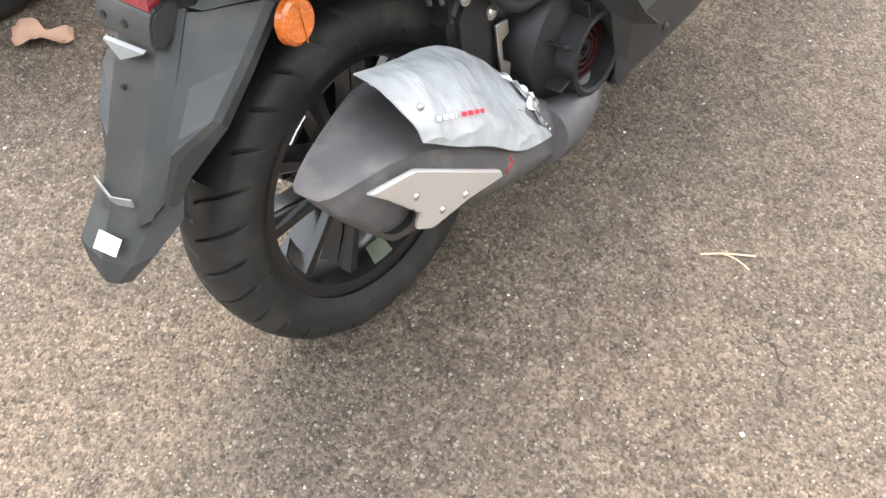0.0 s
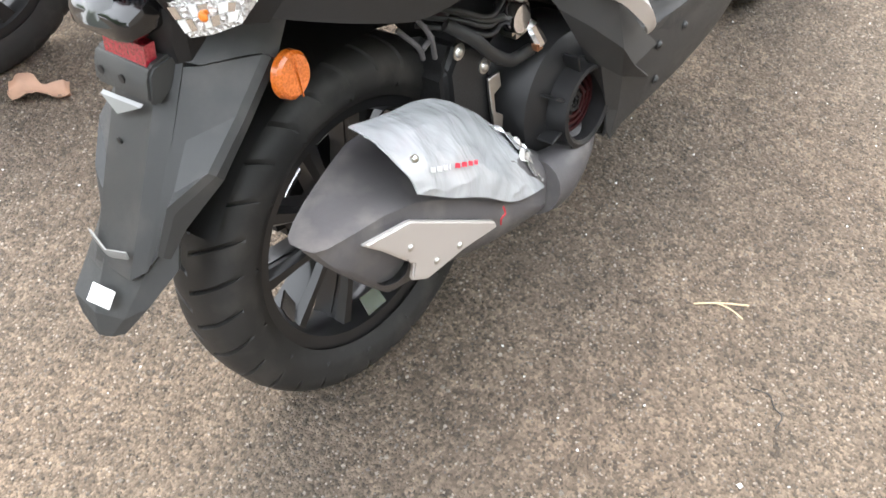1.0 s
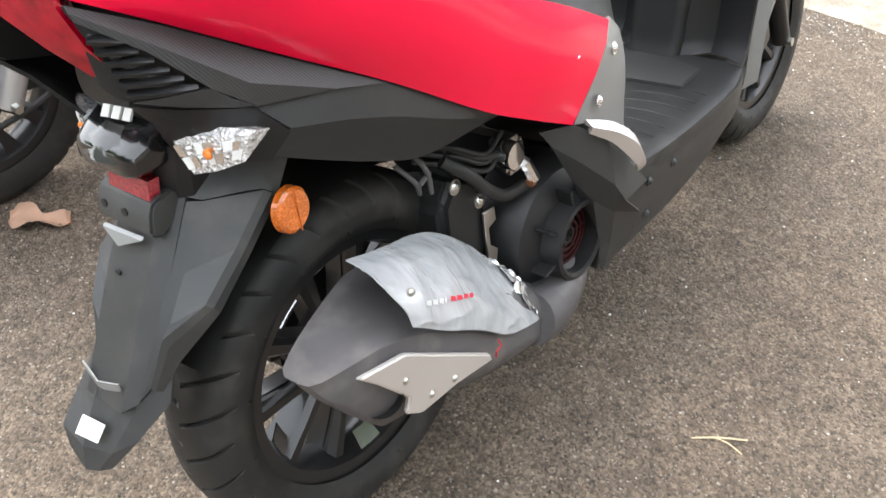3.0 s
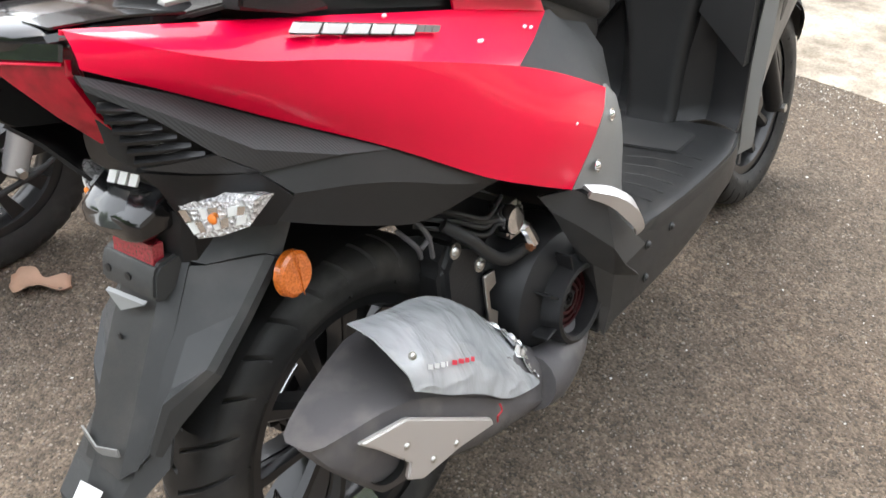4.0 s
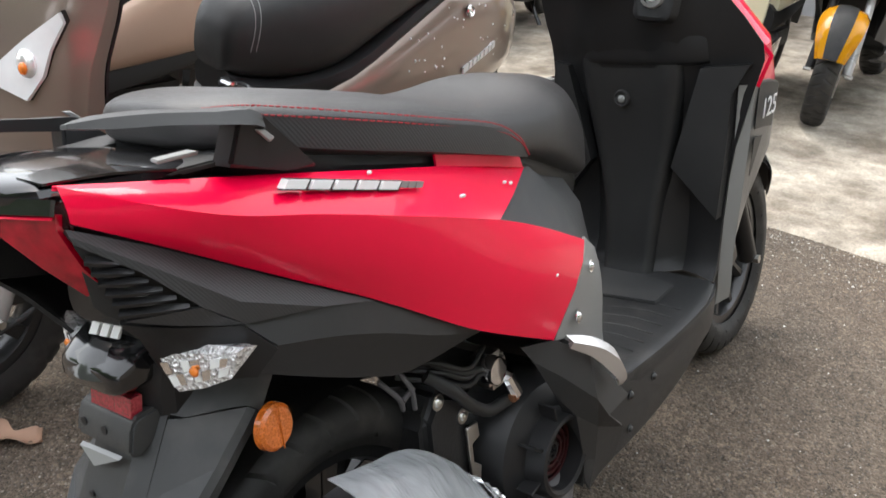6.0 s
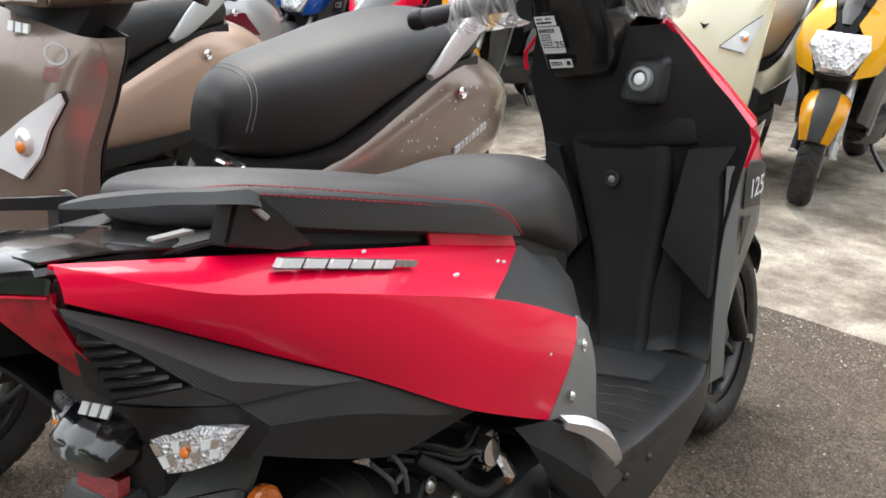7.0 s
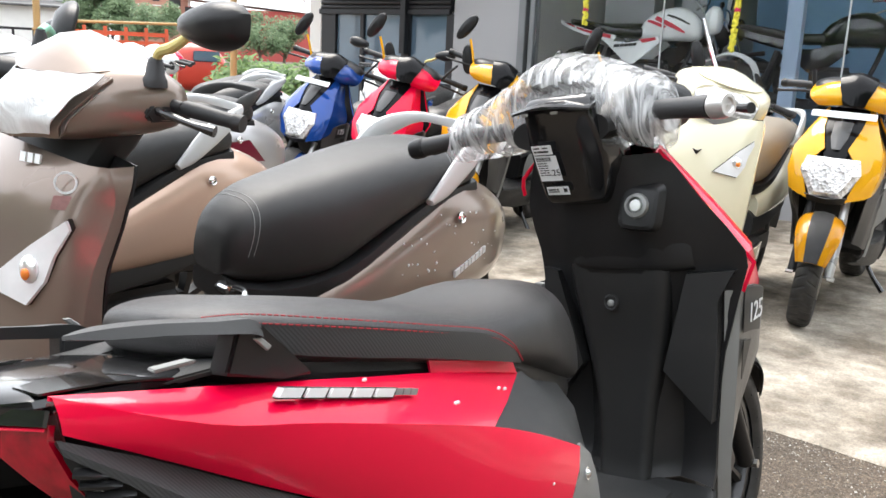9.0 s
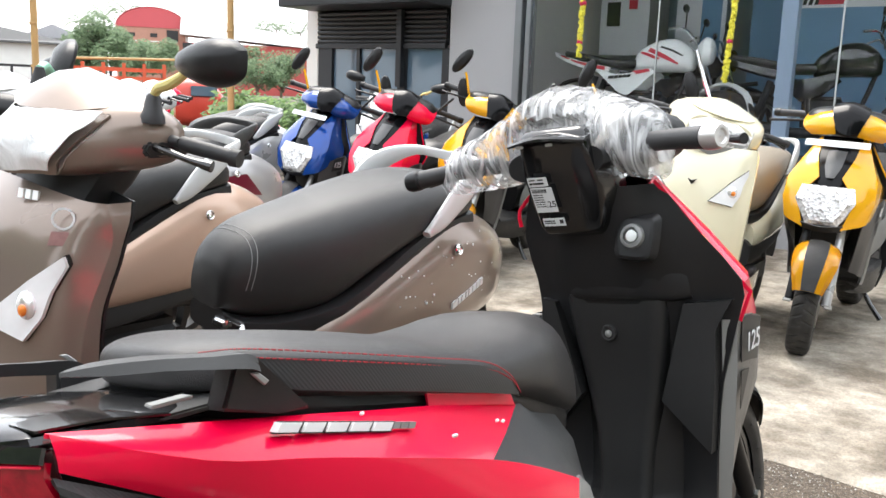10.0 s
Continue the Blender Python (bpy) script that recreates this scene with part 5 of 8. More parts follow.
    part("side_stand", tube([(0.40, 0.09, 0.20), (0.43, 0.15, 0.11), (0.45, 0.215, 0.035)], [0.012, 0.012, 0.014], 10), BLACK_GLOSS, top, "black side stand")
    return top, sp

# ---------------------------------------------------------------- the red scooter close by
LEAN = Matrix.Rotation(radians(-9), 4, "X")
red, steered = sport_scooter(RED, "glossy red and black sporty scooter leaning on its side stand", LEAN, near=True, steer=-6)
# steering column cover with paper labels
col = part("column_cover", hull([rounded([(x + 0.10, y0 - w, z), (x + 0.016, y0 - w, z), (x, y0 - w * 0.78, z), (x - 0.005, y0, z), (x, y0 + w * 0.78, z), (x + 0.016, y0 + w, z), (x + 0.10, y0 + w, z)], 3) for x, y0, w, z in ((0.745, 0.031, 0.055, 1.045), (0.730, 0.031, 0.064, 1.03), (0.735, 0.028, 0.069, 0.99), (0.755, 0.027, 0.073, 0.94), (0.78, 0.032, 0.066, 0.89), (0.795, 0.037, 0.058, 0.862), (0.83, 0.040, 0.048, 0.85))], 2), BLACK_GLOSS, red, "gloss black steering column cover", 40)


def on_cover(f, y, off=0.0):
    """A place on the rear face of the cover; f: from its top to its foot, y across it."""
    p = V((0.7245, 0, 1.0)).lerp(V((0.789, 0, 0.862)), f)
    return p + V((-0.0075 + 0.9 * (y - 0.053) ** 2 / 0.05 * 0.15 - off, y, 0))


def label_sheet(f0, f1, y0, y1, name="label"):
    rails = [[on_cover(f, y0 + (y1 - y0) * k / 4, 0.003) for k in range(5)] for f in (f0, (f0 + f1) / 2, f1)]
    return part(name, panel(rails, 1, 0.0006), WHITE_STICKER, col, "white paper label")


def print_bars(f, y0, widths, h, off=0.0042, material=INK):
    bm = bmesh.new()
    y = y0
    for w in widths:
        q = [on_cover(f, y, off), on_cover(f, y - w, off), on_cover(f + h, y - w, off), on_cover(f + h, y, off)]
        bm.faces.new([bm.verts.new(p) for p in q])
        y -= w + 0.0016
    part("print", bm, material, col)


label_sheet(0.27, 0.385, 0.084, 0.044)
label_sheet(0.40, 0.72, 0.084, 0.040)
label_sheet(0.80, 0.905, 0.078, 0.034)
print_bars(0.295, 0.081, (0.030,), 0.018)
print_bars(0.335, 0.081, (0.006, 0.022), 0.026)
for i in range(14):
    print_bars(0.42, 0.081 - 0.0022 * i, (0.0011 if i % 3 else 0.0017,), 0.05)
for i in range(6):
    print_bars(0.49 + 0.03 * i, 0.081, (0.007, 0.012) if i % 2 else (0.013, 0.005), 0.012)
print_bars(0.83, 0.075, (0.016, 0.004), 0.02)
print_bars(0.86, 0.075, (0.022,), 0.014)
print_bars(0.825, 0.044, (0.007,), 0.05)
mm = Matrix(((0, 0, -1, 0), (-1, 0, 0, 0), (0, 1, 0, 0), (0, 0, 0, 1)))
words(".25", 0.017, Matrix.Translation(on_cover(0.655, 0.060, 0.0045)) @ Matrix.Rotation(radians(-25), 4, "Y") @ mm, INK, col, "lettering", 0.0003)
hood = part("display_hood", panel([[on_cover(-0.22, 0.098, -0.03), on_cover(-0.26, 0.03, -0.02), on_cover(-0.22, -0.038, -0.03)], [on_cover(-0.16, 0.100, 0.006), on_cover(-0.22, 0.03, 0.014), on_cover(-0.16, -0.040, 0.006)], [on_cover(-0.11, 0.099, 0.012), on_cover(-0.16, 0.03, 0.022), on_cover(-0.11, -0.039, 0.012)]], 3, 0.006, 2), BLACK_GLOSS, col, "gloss black hood of the display")
# small chrome chips stand in for the glints under the hood
for y in (0.066, 0.012):
    part("hood_glint", box(on_cover(-0.11, y, 0.019), (0.004, 0.014, 0.005), 0.001), CHROME, hood)
# ignition lock and bag hook
bez = part("lock_bezel", hull([superring((0.830 + d, -0.073, 0.846), (0, 1, 0.1), (0.25, -0.1, 0.96), a, b, 20, 5) for d, a, b in ((0.0, 0.040, 0.044), (-0.018, 0.034, 0.038), (-0.022, 0.028, 0.032))]), SATIN, red, "raised black ignition lock bezel")
part("lock_ring", moved(lathe([(0.0001, 0.006), (0.010, 0.006), (0.0105, 0.0), (0.014, 0.0), (0.0145, 0.009), (0.020, 0.007), (0.022, 0.0), (0.0001, -0.002)], axis="Z", n=28), Matrix.Translation((0.807, -0.073, 0.849)) @ V((-1, 0, 0.25)).to_track_quat("Z", "Y").to_matrix().to_4x4()), GREYTRIM, bez, "grey lock ring")
part("lock_face", moved(lathe([(0.0001, 0.009), (0.006, 0.009), (0.010, 0.007), (0.0105, 0.0), (0.0001, 0.0)], axis="Z", n=24), Matrix.Translation((0.807, -0.073, 0.849)) @ V((-1, 0, 0.25)).to_track_quat("Z", "Y").to_matrix().to_4x4()), WHITE_PAINT, bez, "bright lock face")
hook = part("bag_hook", moved(lathe([(0.0001, -0.004), (0.0055, -0.004), (0.0065, -0.001), (0.0105, -0.001), (0.0125, 0.002), (0.0145, 0.0015), (0.016, -0.003), (0.0001, -0.006)], axis="Z", n=24), Matrix.Translation((0.8565, 0.012, 0.668)) @ V((-1, 0, 0.05)).to_track_quat("Z", "Y").to_matrix().to_4x4()), DARK, red, "black recessed bag hook mount")
part("screw", ball((0.857, 0.012, 0.667), (0.004, 0.007, 0.007)), GREYTRIM, hook)
# side badge and flecks of foam
AL, UPW = (1, 0, -0.275), (0.275, 0, 0.96)
for o, m, d, g in (((-0.0965, -0.1570, 0.7745), INK, 0.003, 0.0025), ((-0.0955, -0.1570, 0.7758), WHITE_STICKER, 0.0048, 0.0062)):
    bars(o, AL, UPW, [w + 0.0045 - g for w in (0.026, 0.025, 0.026, 0.027, 0.027)], 0.0105 if m == INK else 0.0082, red, m, "side_badge", "raised silver badge edged in black" if m == WHITE_STICKER else "", d, g, 0.55)
bars((0.052, -0.1575, 0.7370), AL, UPW, (0.010, 0.010, 0.010), 0.0065, red, GREYTRIM, "side_badge", "", 0.003, 0.002, 0.3)
FOAM = mat("white foam flecks", (0.8, 0.8, 0.8), 0.7)
for x, y, z in ((0.034, -0.137, 0.755), (0.155, -0.157, 0.700), (0.164, -0.166, 0.678), (0.247, -0.148, 0.690), (0.262, -0.146, 0.685), (0.150, -0.158, 0.701), (0.30, -0.181, 0.56)):
    part("foam_fleck", ball((x, y - 0.001, z), (0.0035, 0.002, 0.0022), None, 8), FOAM, red, "white foam fleck")
# thin plastic wrap round the bar and instrument
wrap = thing("plastic_wrap", "crumpled clear plastic film wrapped round the handlebar", "plastic film", LEAN)
LUMPS = ((0.835, 0.325, 0.975, 0.02, 0.02), (0.83, 0.295, 0.985, 0.045, 0.043), (0.84, 0.23, 1.0, 0.075, 0.052), (0.86, 0.15, 1.022, 0.095, 0.066), (0.865, 0.08, 1.052, 0.11, 0.074), (0.865, 0.0, 1.040, 0.115, 0.066), (0.85, -0.06, 1.020, 0.105, 0.062), (0.825, -0.105, 1.008, 0.085, 0.066), (0.81, -0.130, 0.998, 0.06, 0.055), (0.80, -0.145, 0.998, 0.03, 0.03))
for rings, label in ((LUMPS[:6], "film over the bar and the display"), (LUMPS[5:], "film gathered round the switches")):
    bm = hull([superring((x, y, z), (1, 0, 0), (0, 0, 1), a, b, 64, 2.4) for x, y, z, a, b in rings], 10)
    for v in bm.verts:
        v.co += noise.noise_vector(v.co * 14) * 0.009 + noise.noise_vector(V((v.co.x * 25, v.co.y * 45, v.co.z * 25))) * 0.005
        if v.co.x < 0.775 and v.co.z < 1.06 and -0.03 < v.co.y < 0.12:
            v.co.x = 0.775
    part("film", bm, WRAPFILM, wrap, label, 14)
# polythene bag lying on the silencer
rows = [[(0.376, 0.150, 0.090), (0.287, 0.125, 0.098), (0.185, 0.100, 0.108), (0.107, 0.110, 0.093), (-0.009, 0.120, 0.051)],
        [(0.374, 0.175, 0.088), (0.298, 0.165, 0.093), (0.204, 0.145, 0.096), (0.117, 0.145, 0.076), (-0.007, 0.140, 0.042)],
        [(0.371, 0.198, 0.080), (0.294, 0.192, 0.076), (0.209, 0.178, 0.074), (0.111, 0.167, 0.052), (-0.004, 0.155, 0.031)],
        [(0.348, 0.215, 0.060), (0.285, 0.211, 0.053), (0.207, 0.201, 0.047), (0.100, 0.186, 0.028), (-0.006, 0.166, 0.018)],
        [(0.334, 0.219, 0.041), (0.271, 0.214, 0.031), (0.192, 0.208, 0.020), (0.081, 0.193, 0.003), (-0.009, 0.172, 0.008)]]
bm = panel([[ex(*p) for p in r] for r in rows], 14, 0.0015, 12)
for v in bm.verts:
    fold = noise.noise(V((v.co.x * 30 + v.co.z * 16, v.co.y * 26, v.co.z * 40)))
    v.co += noise.noise_vector(v.co * 16) * 0.003 + V((-0.3, -0.6, 0.5)) * (0.0035 * (1 - abs(fold)) ** 4) + V((0, 0, 0.002))
bag = thing("plastic_bag", "milky polythene bag with papers lying on the silencer", "plastic bag", LEAN)
part("film", bm, BAGFILM, bag, "crumpled milky film", 25)
part("folder", panel([[ex(*(p[0] * 0.9 + 0.012, p[1], p[2] - 0.006)) for p in r[:4]] for r in rows[:4]], 4, 0.003, 3), mat("pale grey folder", (0.50, 0.52, 0.54), 0.5, vary=0.08), bag, "pale grey folder")
for tint, s0, marks in ((RAILGREY, 0.312, (0.010, 0.010, 0.009, 0.003)), (REDINK, 0.262, (0.011, 0.012, 0.010, 0.009))):
    bm = bmesh.new()
    for w in marks:
        bm.faces.new([bm.verts.new(ex(s0 - d, 0.2185 - 0.12 * (0.31 - s0 + d) - 0.30 * max(0, h - 0.045), h)) for d, h in ((0, 0.067), (w, 0.066), (w, 0.061), (0, 0.062))])
        s0 -= w + 0.003
    part("print", bm, tint, bag)
screw_head(ex(0.343, 0.2135, 0.078), (-0.3, -0.8, 0.5), 0.0035, bag, STEEL, "screw")
part("red_thread", tube([ex(0.155, 0.214, 0.010), ex(0.150, 0.216, 0.002), ex(0.156, 0.216, -0.004), ex(0.152, 0.215, -0.012)], 0.0012, 6), REDTHREAD, bag, "red thread")
bm = panel([[ex(0.065, 0.116, 0.081), ex(0.030, 0.122, 0.068), ex(-0.010, 0.124, 0.053)], [ex(0.055, 0.150, 0.062), ex(0.025, 0.150, 0.052), ex(-0.012, 0.150, 0.038)], [ex(0.030, 0.176, 0.028), ex(0.010, 0.172, 0.022), ex(-0.014, 0.170, 0.014)]], 8, 0.0012, 8)
for v in bm.verts:
    v.co += noise.noise_vector(v.co * 85) * 0.008
part("crinkled_end", bm, mat("crinkled clear film end", (0.75, 0.76, 0.77), 0.08, 0.7, vary=0.1), bag, "bright crinkled end of the film")

# ---------------------------------------------------------------- the rounder family scooter
# a mirror's rim: pointed at its stem, blunt at its outer end
MIRROR_RIM = [(max(-1.0, min(1.0, 1.12 * math.cos(6.2832 * i / 28) - 0.04)), math.sin(6.2832 * i / 28) * (0.62 + 0.38 * math.cos(3.1416 * (1 - math.cos(6.2832 * i / 28)) / 3.6)) * 1.02) for i in range(28)]


def cut_line(shape, spot, across, floor_z):
    """The line in which a plane meets a closed shape, from one flank over the top to the other."""
    bm = shape.copy()
    cut = bmesh.ops.bisect_plane(bm, geom=bm.verts[:] + bm.edges[:] + bm.faces[:], plane_co=spot, plane_no=across)["geom_cut"]
    pts = [e.co.copy() for e in cut if isinstance(e, bmesh.types.BMVert) and e.co.z > floor_z]
    bm.free()
    pts.sort(key=lambda p: math.atan2(p.y, p.z - floor_z + 0.02))
    return pts


def family_scooter(paint, flank, label, place, group="", seat_mat=None, fine=True, wrapped=False, steer=0.0, mirrors=True, rail=None, fold=0.0):
    """A rounder commuter scooter. Rear wheel's foot at the origin, nose to +x."""
    top = thing("scooter", label, "scooter", place, group)
    both = (1, -1)
    seat_mat = seat_mat or SEATPLAIN
    rail = rail or RAILGREY

    def sides(name, rails, material, lab="", k=3, thick=0.004, cross=1, par=top, sharp=35):
        return [part(name, panel(rails if s == 1 else mirrored(rails), k, thick, cross), material, par, lab, sharp) for s in both]

    wheel(top, (0, 0, 0.233), 0.233, 0.095, 0.152, "rear_wheel", fine=False, silver=False)
    part("engine", box((0.22, 0.0, 0.27), (0.42, 0.20, 0.16), 0.04, 3), CAST, top, "dark engine and swing case")
    part("exhaust_silencer", hull([superring((x, -0.15, z), (0, 1, 0), (0.3, 0, 0.95), a, b, 16, 2.5) for x, z, a, b in ((0.30, 0.20, 0.025, 0.025), (0.16, 0.24, 0.045, 0.05), (-0.05, 0.30, 0.05, 0.06), (-0.20, 0.345, 0.04, 0.05))], 2), MUFFLER, top, "grey-black exhaust silencer")
    secs = []
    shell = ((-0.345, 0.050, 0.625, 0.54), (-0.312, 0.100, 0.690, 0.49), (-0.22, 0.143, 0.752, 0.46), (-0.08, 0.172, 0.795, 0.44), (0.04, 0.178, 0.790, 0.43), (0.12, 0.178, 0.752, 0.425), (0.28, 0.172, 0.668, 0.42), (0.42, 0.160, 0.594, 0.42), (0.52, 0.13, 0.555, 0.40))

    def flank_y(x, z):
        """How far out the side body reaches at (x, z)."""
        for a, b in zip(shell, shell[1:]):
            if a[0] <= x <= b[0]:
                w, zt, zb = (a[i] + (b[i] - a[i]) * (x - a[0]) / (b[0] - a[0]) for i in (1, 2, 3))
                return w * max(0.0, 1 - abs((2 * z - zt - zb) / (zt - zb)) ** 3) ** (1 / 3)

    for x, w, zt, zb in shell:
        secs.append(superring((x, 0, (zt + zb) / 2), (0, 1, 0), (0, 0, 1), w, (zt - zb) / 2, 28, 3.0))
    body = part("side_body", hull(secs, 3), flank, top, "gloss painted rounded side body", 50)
    part("under_body", hull([superring((x, 0, z), (0, 1, 0), (0, 0, 1), w, h, 16, 3) for x, w, z, h in ((-0.28, 0.09, 0.53, 0.05), (0.0, 0.14, 0.46, 0.05), (0.3, 0.15, 0.42, 0.06), (0.56, 0.13, 0.40, 0.08))], 2), DARK, top)
    part("seat_pan", hull([superring((x, 0, z), (0, 1, 0), (0, 0, 1), w, 0.03, 16, 4) for x, w, z in ((-0.10, 0.13, 0.765), (0.10, 0.15, 0.735), (0.25, 0.150, 0.655), (0.38, 0.145, 0.590), (0.52, 0.12, 0.566), (0.62, 0.09, 0.575), (0.655, 0.06, 0.59))], 2), SATIN, top)
    secs = []
    for x, w, zt, zb in ((-0.115, 0.08, 0.835, 0.79), (-0.09, 0.125, 0.862, 0.775), (-0.02, 0.145, 0.878, 0.76), (0.12, 0.153, 0.876, 0.725), (0.28, 0.150, 0.853, 0.650), (0.40, 0.142, 0.828, 0.590), (0.50, 0.126, 0.808, 0.580), (0.575, 0.106, 0.788, 0.586), (0.63, 0.085, 0.752, 0.600), (0.66, 0.055, 0.705, 0.615)):
        c = zb + 0.42 * (zt - zb)
        secs.append(superring((x, 0, c), (0, 1, 0), (0, 0, 1), w, zt - c, 36, 2.8, c - zb))
    shape = hull(secs, 3)
    lines = [cut_line(shape, (xa + d, 0, 0.80), (1, 0, 0.22), 0.78 if xa < 0.3 else 0.66) for xa in (0.04, 0.585) for d in (0.0, 0.010)] if fine else []
    seat = part("seat", shape, seat_mat, top, "black vinyl dual seat", 50)
    for pts in lines:
        part("stitching", tube(pts, 0.0010, 5, 1), GREYTHREAD, seat, "grey thread stitching")
    if fine:
        part("seat_buckle", join(box((0.65, 0.05, 0.590), (0.03, 0.045, 0.022), 0.006), tube([(0.645, 0.06, 0.598), (0.63, 0.09, 0.59), (0.65, 0.105, 0.575)], 0.006, 8)), CHROME, top, "shiny seat hinge")
    for s in both:
        part("grab_rail", hull([superring(c, (0, s, 0.15), d, 0.012, b, 14, 2.6) for c, d, b in (((0.125, 0.156 * s, 0.752), (0.6, 0, 0.8), 0.010), ((0.092, 0.164 * s, 0.780), (0.75, 0, 0.65), 0.024), ((0.045, 0.166 * s, 0.825), (0.75, 0, 0.65), 0.034), ((-0.005, 0.164 * s, 0.865), (0.7, 0, 0.7), 0.036), ((-0.06, 0.152 * s, 0.892), (0.4, 0, 0.9), 0.026), ((-0.12, 0.12 * s, 0.912), (0.2, 0, 1), 0.014), ((-0.155, 0.07 * s, 0.91), (0.1, 0.1 * s, 1), 0.013), ((-0.165, 0.0, 0.908), (0, 0, 1), 0.013))], 3), rail, top, "pale grey passenger grab rail" if rail == RAILGREY else "dark passenger grab rail")
        part("fuel_lock", moved(lathe([(0.0001, 0.004), (0.006, 0.005), (0.010, 0.003), (0.0125, 0.006), (0.015, 0.004), (0.016, 0.0), (0.0001, -0.002)], axis="Z", n=24), Matrix.Translation((0.012, 0.1745 * s, 0.706)) @ V((0, s, 0.25)).to_track_quat("Z", "Y").to_matrix().to_4x4()), CHROME, top, "round chrome fuel lock")
    part("tail_lamp", hull([superring((x, 0, 0.575), (0, 1, 0), (0, 0, 1), w, h, 20, 2.6) for x, w, h in ((-0.33, 0.055, 0.030), (-0.350, 0.048, 0.026), (-0.356, 0.03, 0.016))]), REDLENS, top, "red tail lamp")
    part("rear_mudguard", panel([[(-0.26, 0.07, 0.56), (-0.31, 0.07, 0.45), (-0.345, 0.06, 0.33), (-0.355, 0.05, 0.26)], [(-0.30, 0, 0.56), (-0.345, 0, 0.45), (-0.37, 0, 0.33), (-0.375, 0, 0.26)], [(-0.26, -0.07, 0.56), (-0.31, -0.07, 0.45), (-0.345, -0.06, 0.33), (-0.355, -0.05, 0.26)]], 3, 0.005, 2), FLAPMAT, top, "black rear mudguard")
    # floor and leg shield
    part("floorboard", hull([superring((x, 0, 0.315), (0, 1, 0), (0, 0, 1), w, 0.03, 20, 5) for x, w in ((0.46, 0.15), (0.56, 0.165), (0.74, 0.17), (0.90, 0.165))], 2), FLOORMAT, top, "dark footboard")
    sides("floor_strip", [[(0.50, -0.168, 0.33), (0.62, -0.176, 0.325), (0.78, -0.178, 0.325), (0.93, -0.178, 0.36)], [(0.50, -0.160, 0.25), (0.62, -0.168, 0.25), (0.78, -0.168, 0.255), (0.95, -0.165, 0.29)]], paint, "painted footboard edge")
    rows = ((0.975, 1.019, 1.058, 0.205, 0.908), (0.982, 1.017, 1.092, 0.213, 0.880), (0.993, 1.017, 1.117, 0.215, 0.845), (1.004, 1.030, 1.132, 0.216, 0.805), (1.016, 1.043, 1.141, 0.216, 0.770), (1.030, 1.060, 1.151, 0.216, 0.718), (1.030, 1.066, 1.159, 0.212, 0.620), (1.015, 1.048, 1.145, 0.200, 0.500), (0.98, 1.005, 1.085, 0.180, 0.370), (0.95, 0.968, 1.030, 0.160, 0.290))
    outer = [[(e, -w, z) for e, c, f, w, z in rows], [(c - 0.005, -w - 0.001, z) for e, c, f, w, z in rows], [(c + 0.004, -w + 0.003, z) for e, c, f, w, z in rows],
             [(c + 0.56 * (f - c), -w * 0.845, z) for e, c, f, w, z in rows], [(c + 0.89 * (f - c), -w * 0.45, z + 0.003) for e, c, f, w, z in rows], [(f, 0, z + 0.005) for e, c, f, w, z in rows]]
    full = outer + [r for r in reversed(mirrored(outer[:-1]))]
    part("front_apron", panel(full, 3, 0.006, 3), paint, top, "gloss painted front apron", 50)
    rim = [(e - 0.006, -w * 0.975, z) for e, c, f, w, z in rows]
    inner = [rim, [(x - 0.012, -0.12, z) for x, y, z in rim], [(x - 0.022, 0, z) for x, y, z in rim]]
    part("leg_shield", panel(inner + [r for r in reversed(mirrored(inner[:-1]))], 2, 0.005), SATIN, top, "black inner leg shield")
    for s in both:
        lens = [[(1.078, 0.194 * s, 0.828), (1.073, 0.196 * s, 0.812)], [(1.108, 0.140 * s, 0.778), (1.092, 0.183 * s, 0.767)], [(1.132, 0.108 * s, 0.740), (1.104, 0.178 * s, 0.726)], [(1.152, 0.070 * s, 0.700), (1.124, 0.158 * s, 0.684)]]
        mid = sum((V(p) for r in lens for p in r), V()) / 8
        part("lens_rim", panel([[mid + (V(p) - mid) * 1.03 + V((0.009, 0.008 * s, 0)) for p in r] for r in lens], 3, 0.010), BLACK_GLOSS, top, "", 40)
        ind = part("front_indicator", panel([[(x + 0.015, y + 0.012 * s, z) for x, y, z in r] for r in lens], 3, 0.008), CLEARFACE, top, "long clear front indicator lens", 40)
        part("bowl", ball((1.126, 0.156 * s, 0.738), (0.013, 0.024, 0.025)), REFLECTOR_SILVER, ind, "silver bulb bowl")
        part("bulb", ball((1.139, 0.168 * s, 0.736), (0.006, 0.009, 0.010)), ORANGE_BULB, ind, "orange bulb")
    part("front_badge", slab([(-0.02, 0.78), (0, 0.755), (0.02, 0.78), (0.0, 0.772)], 1.143, 1.149, "x", 0.001, 1), BLACK_GLOSS, top, "small dark badge")
    # front wheel and fender
    head = V((0.93, 0, 0.97))
    st = Matrix.Translation(head) @ Matrix.Rotation(radians(steer), 4, V((-0.44, 0, 0.9)).normalized()) @ Matrix.Translation(-head)

    def sp(name, bm, material, par=top, lab="", sharp=35):
        return part(name, moved(bm, st), material, par, lab, sharp)

    wheel(top, (0, 0, 0), 0.233, 0.095, 0.152, "front_wheel", turn=st @ Matrix.Translation((1.235, 0, 0.233)), fine=False, silver=False)
    for s in both:
        sp("fork_leg", tube([(1.20, 0.075 * s, 0.24), (1.14, 0.075 * s, 0.40), (1.09, 0.07 * s, 0.52)], [0.024, 0.024, 0.018], 14), SILVER_PAINT, top, "grey fork leg")
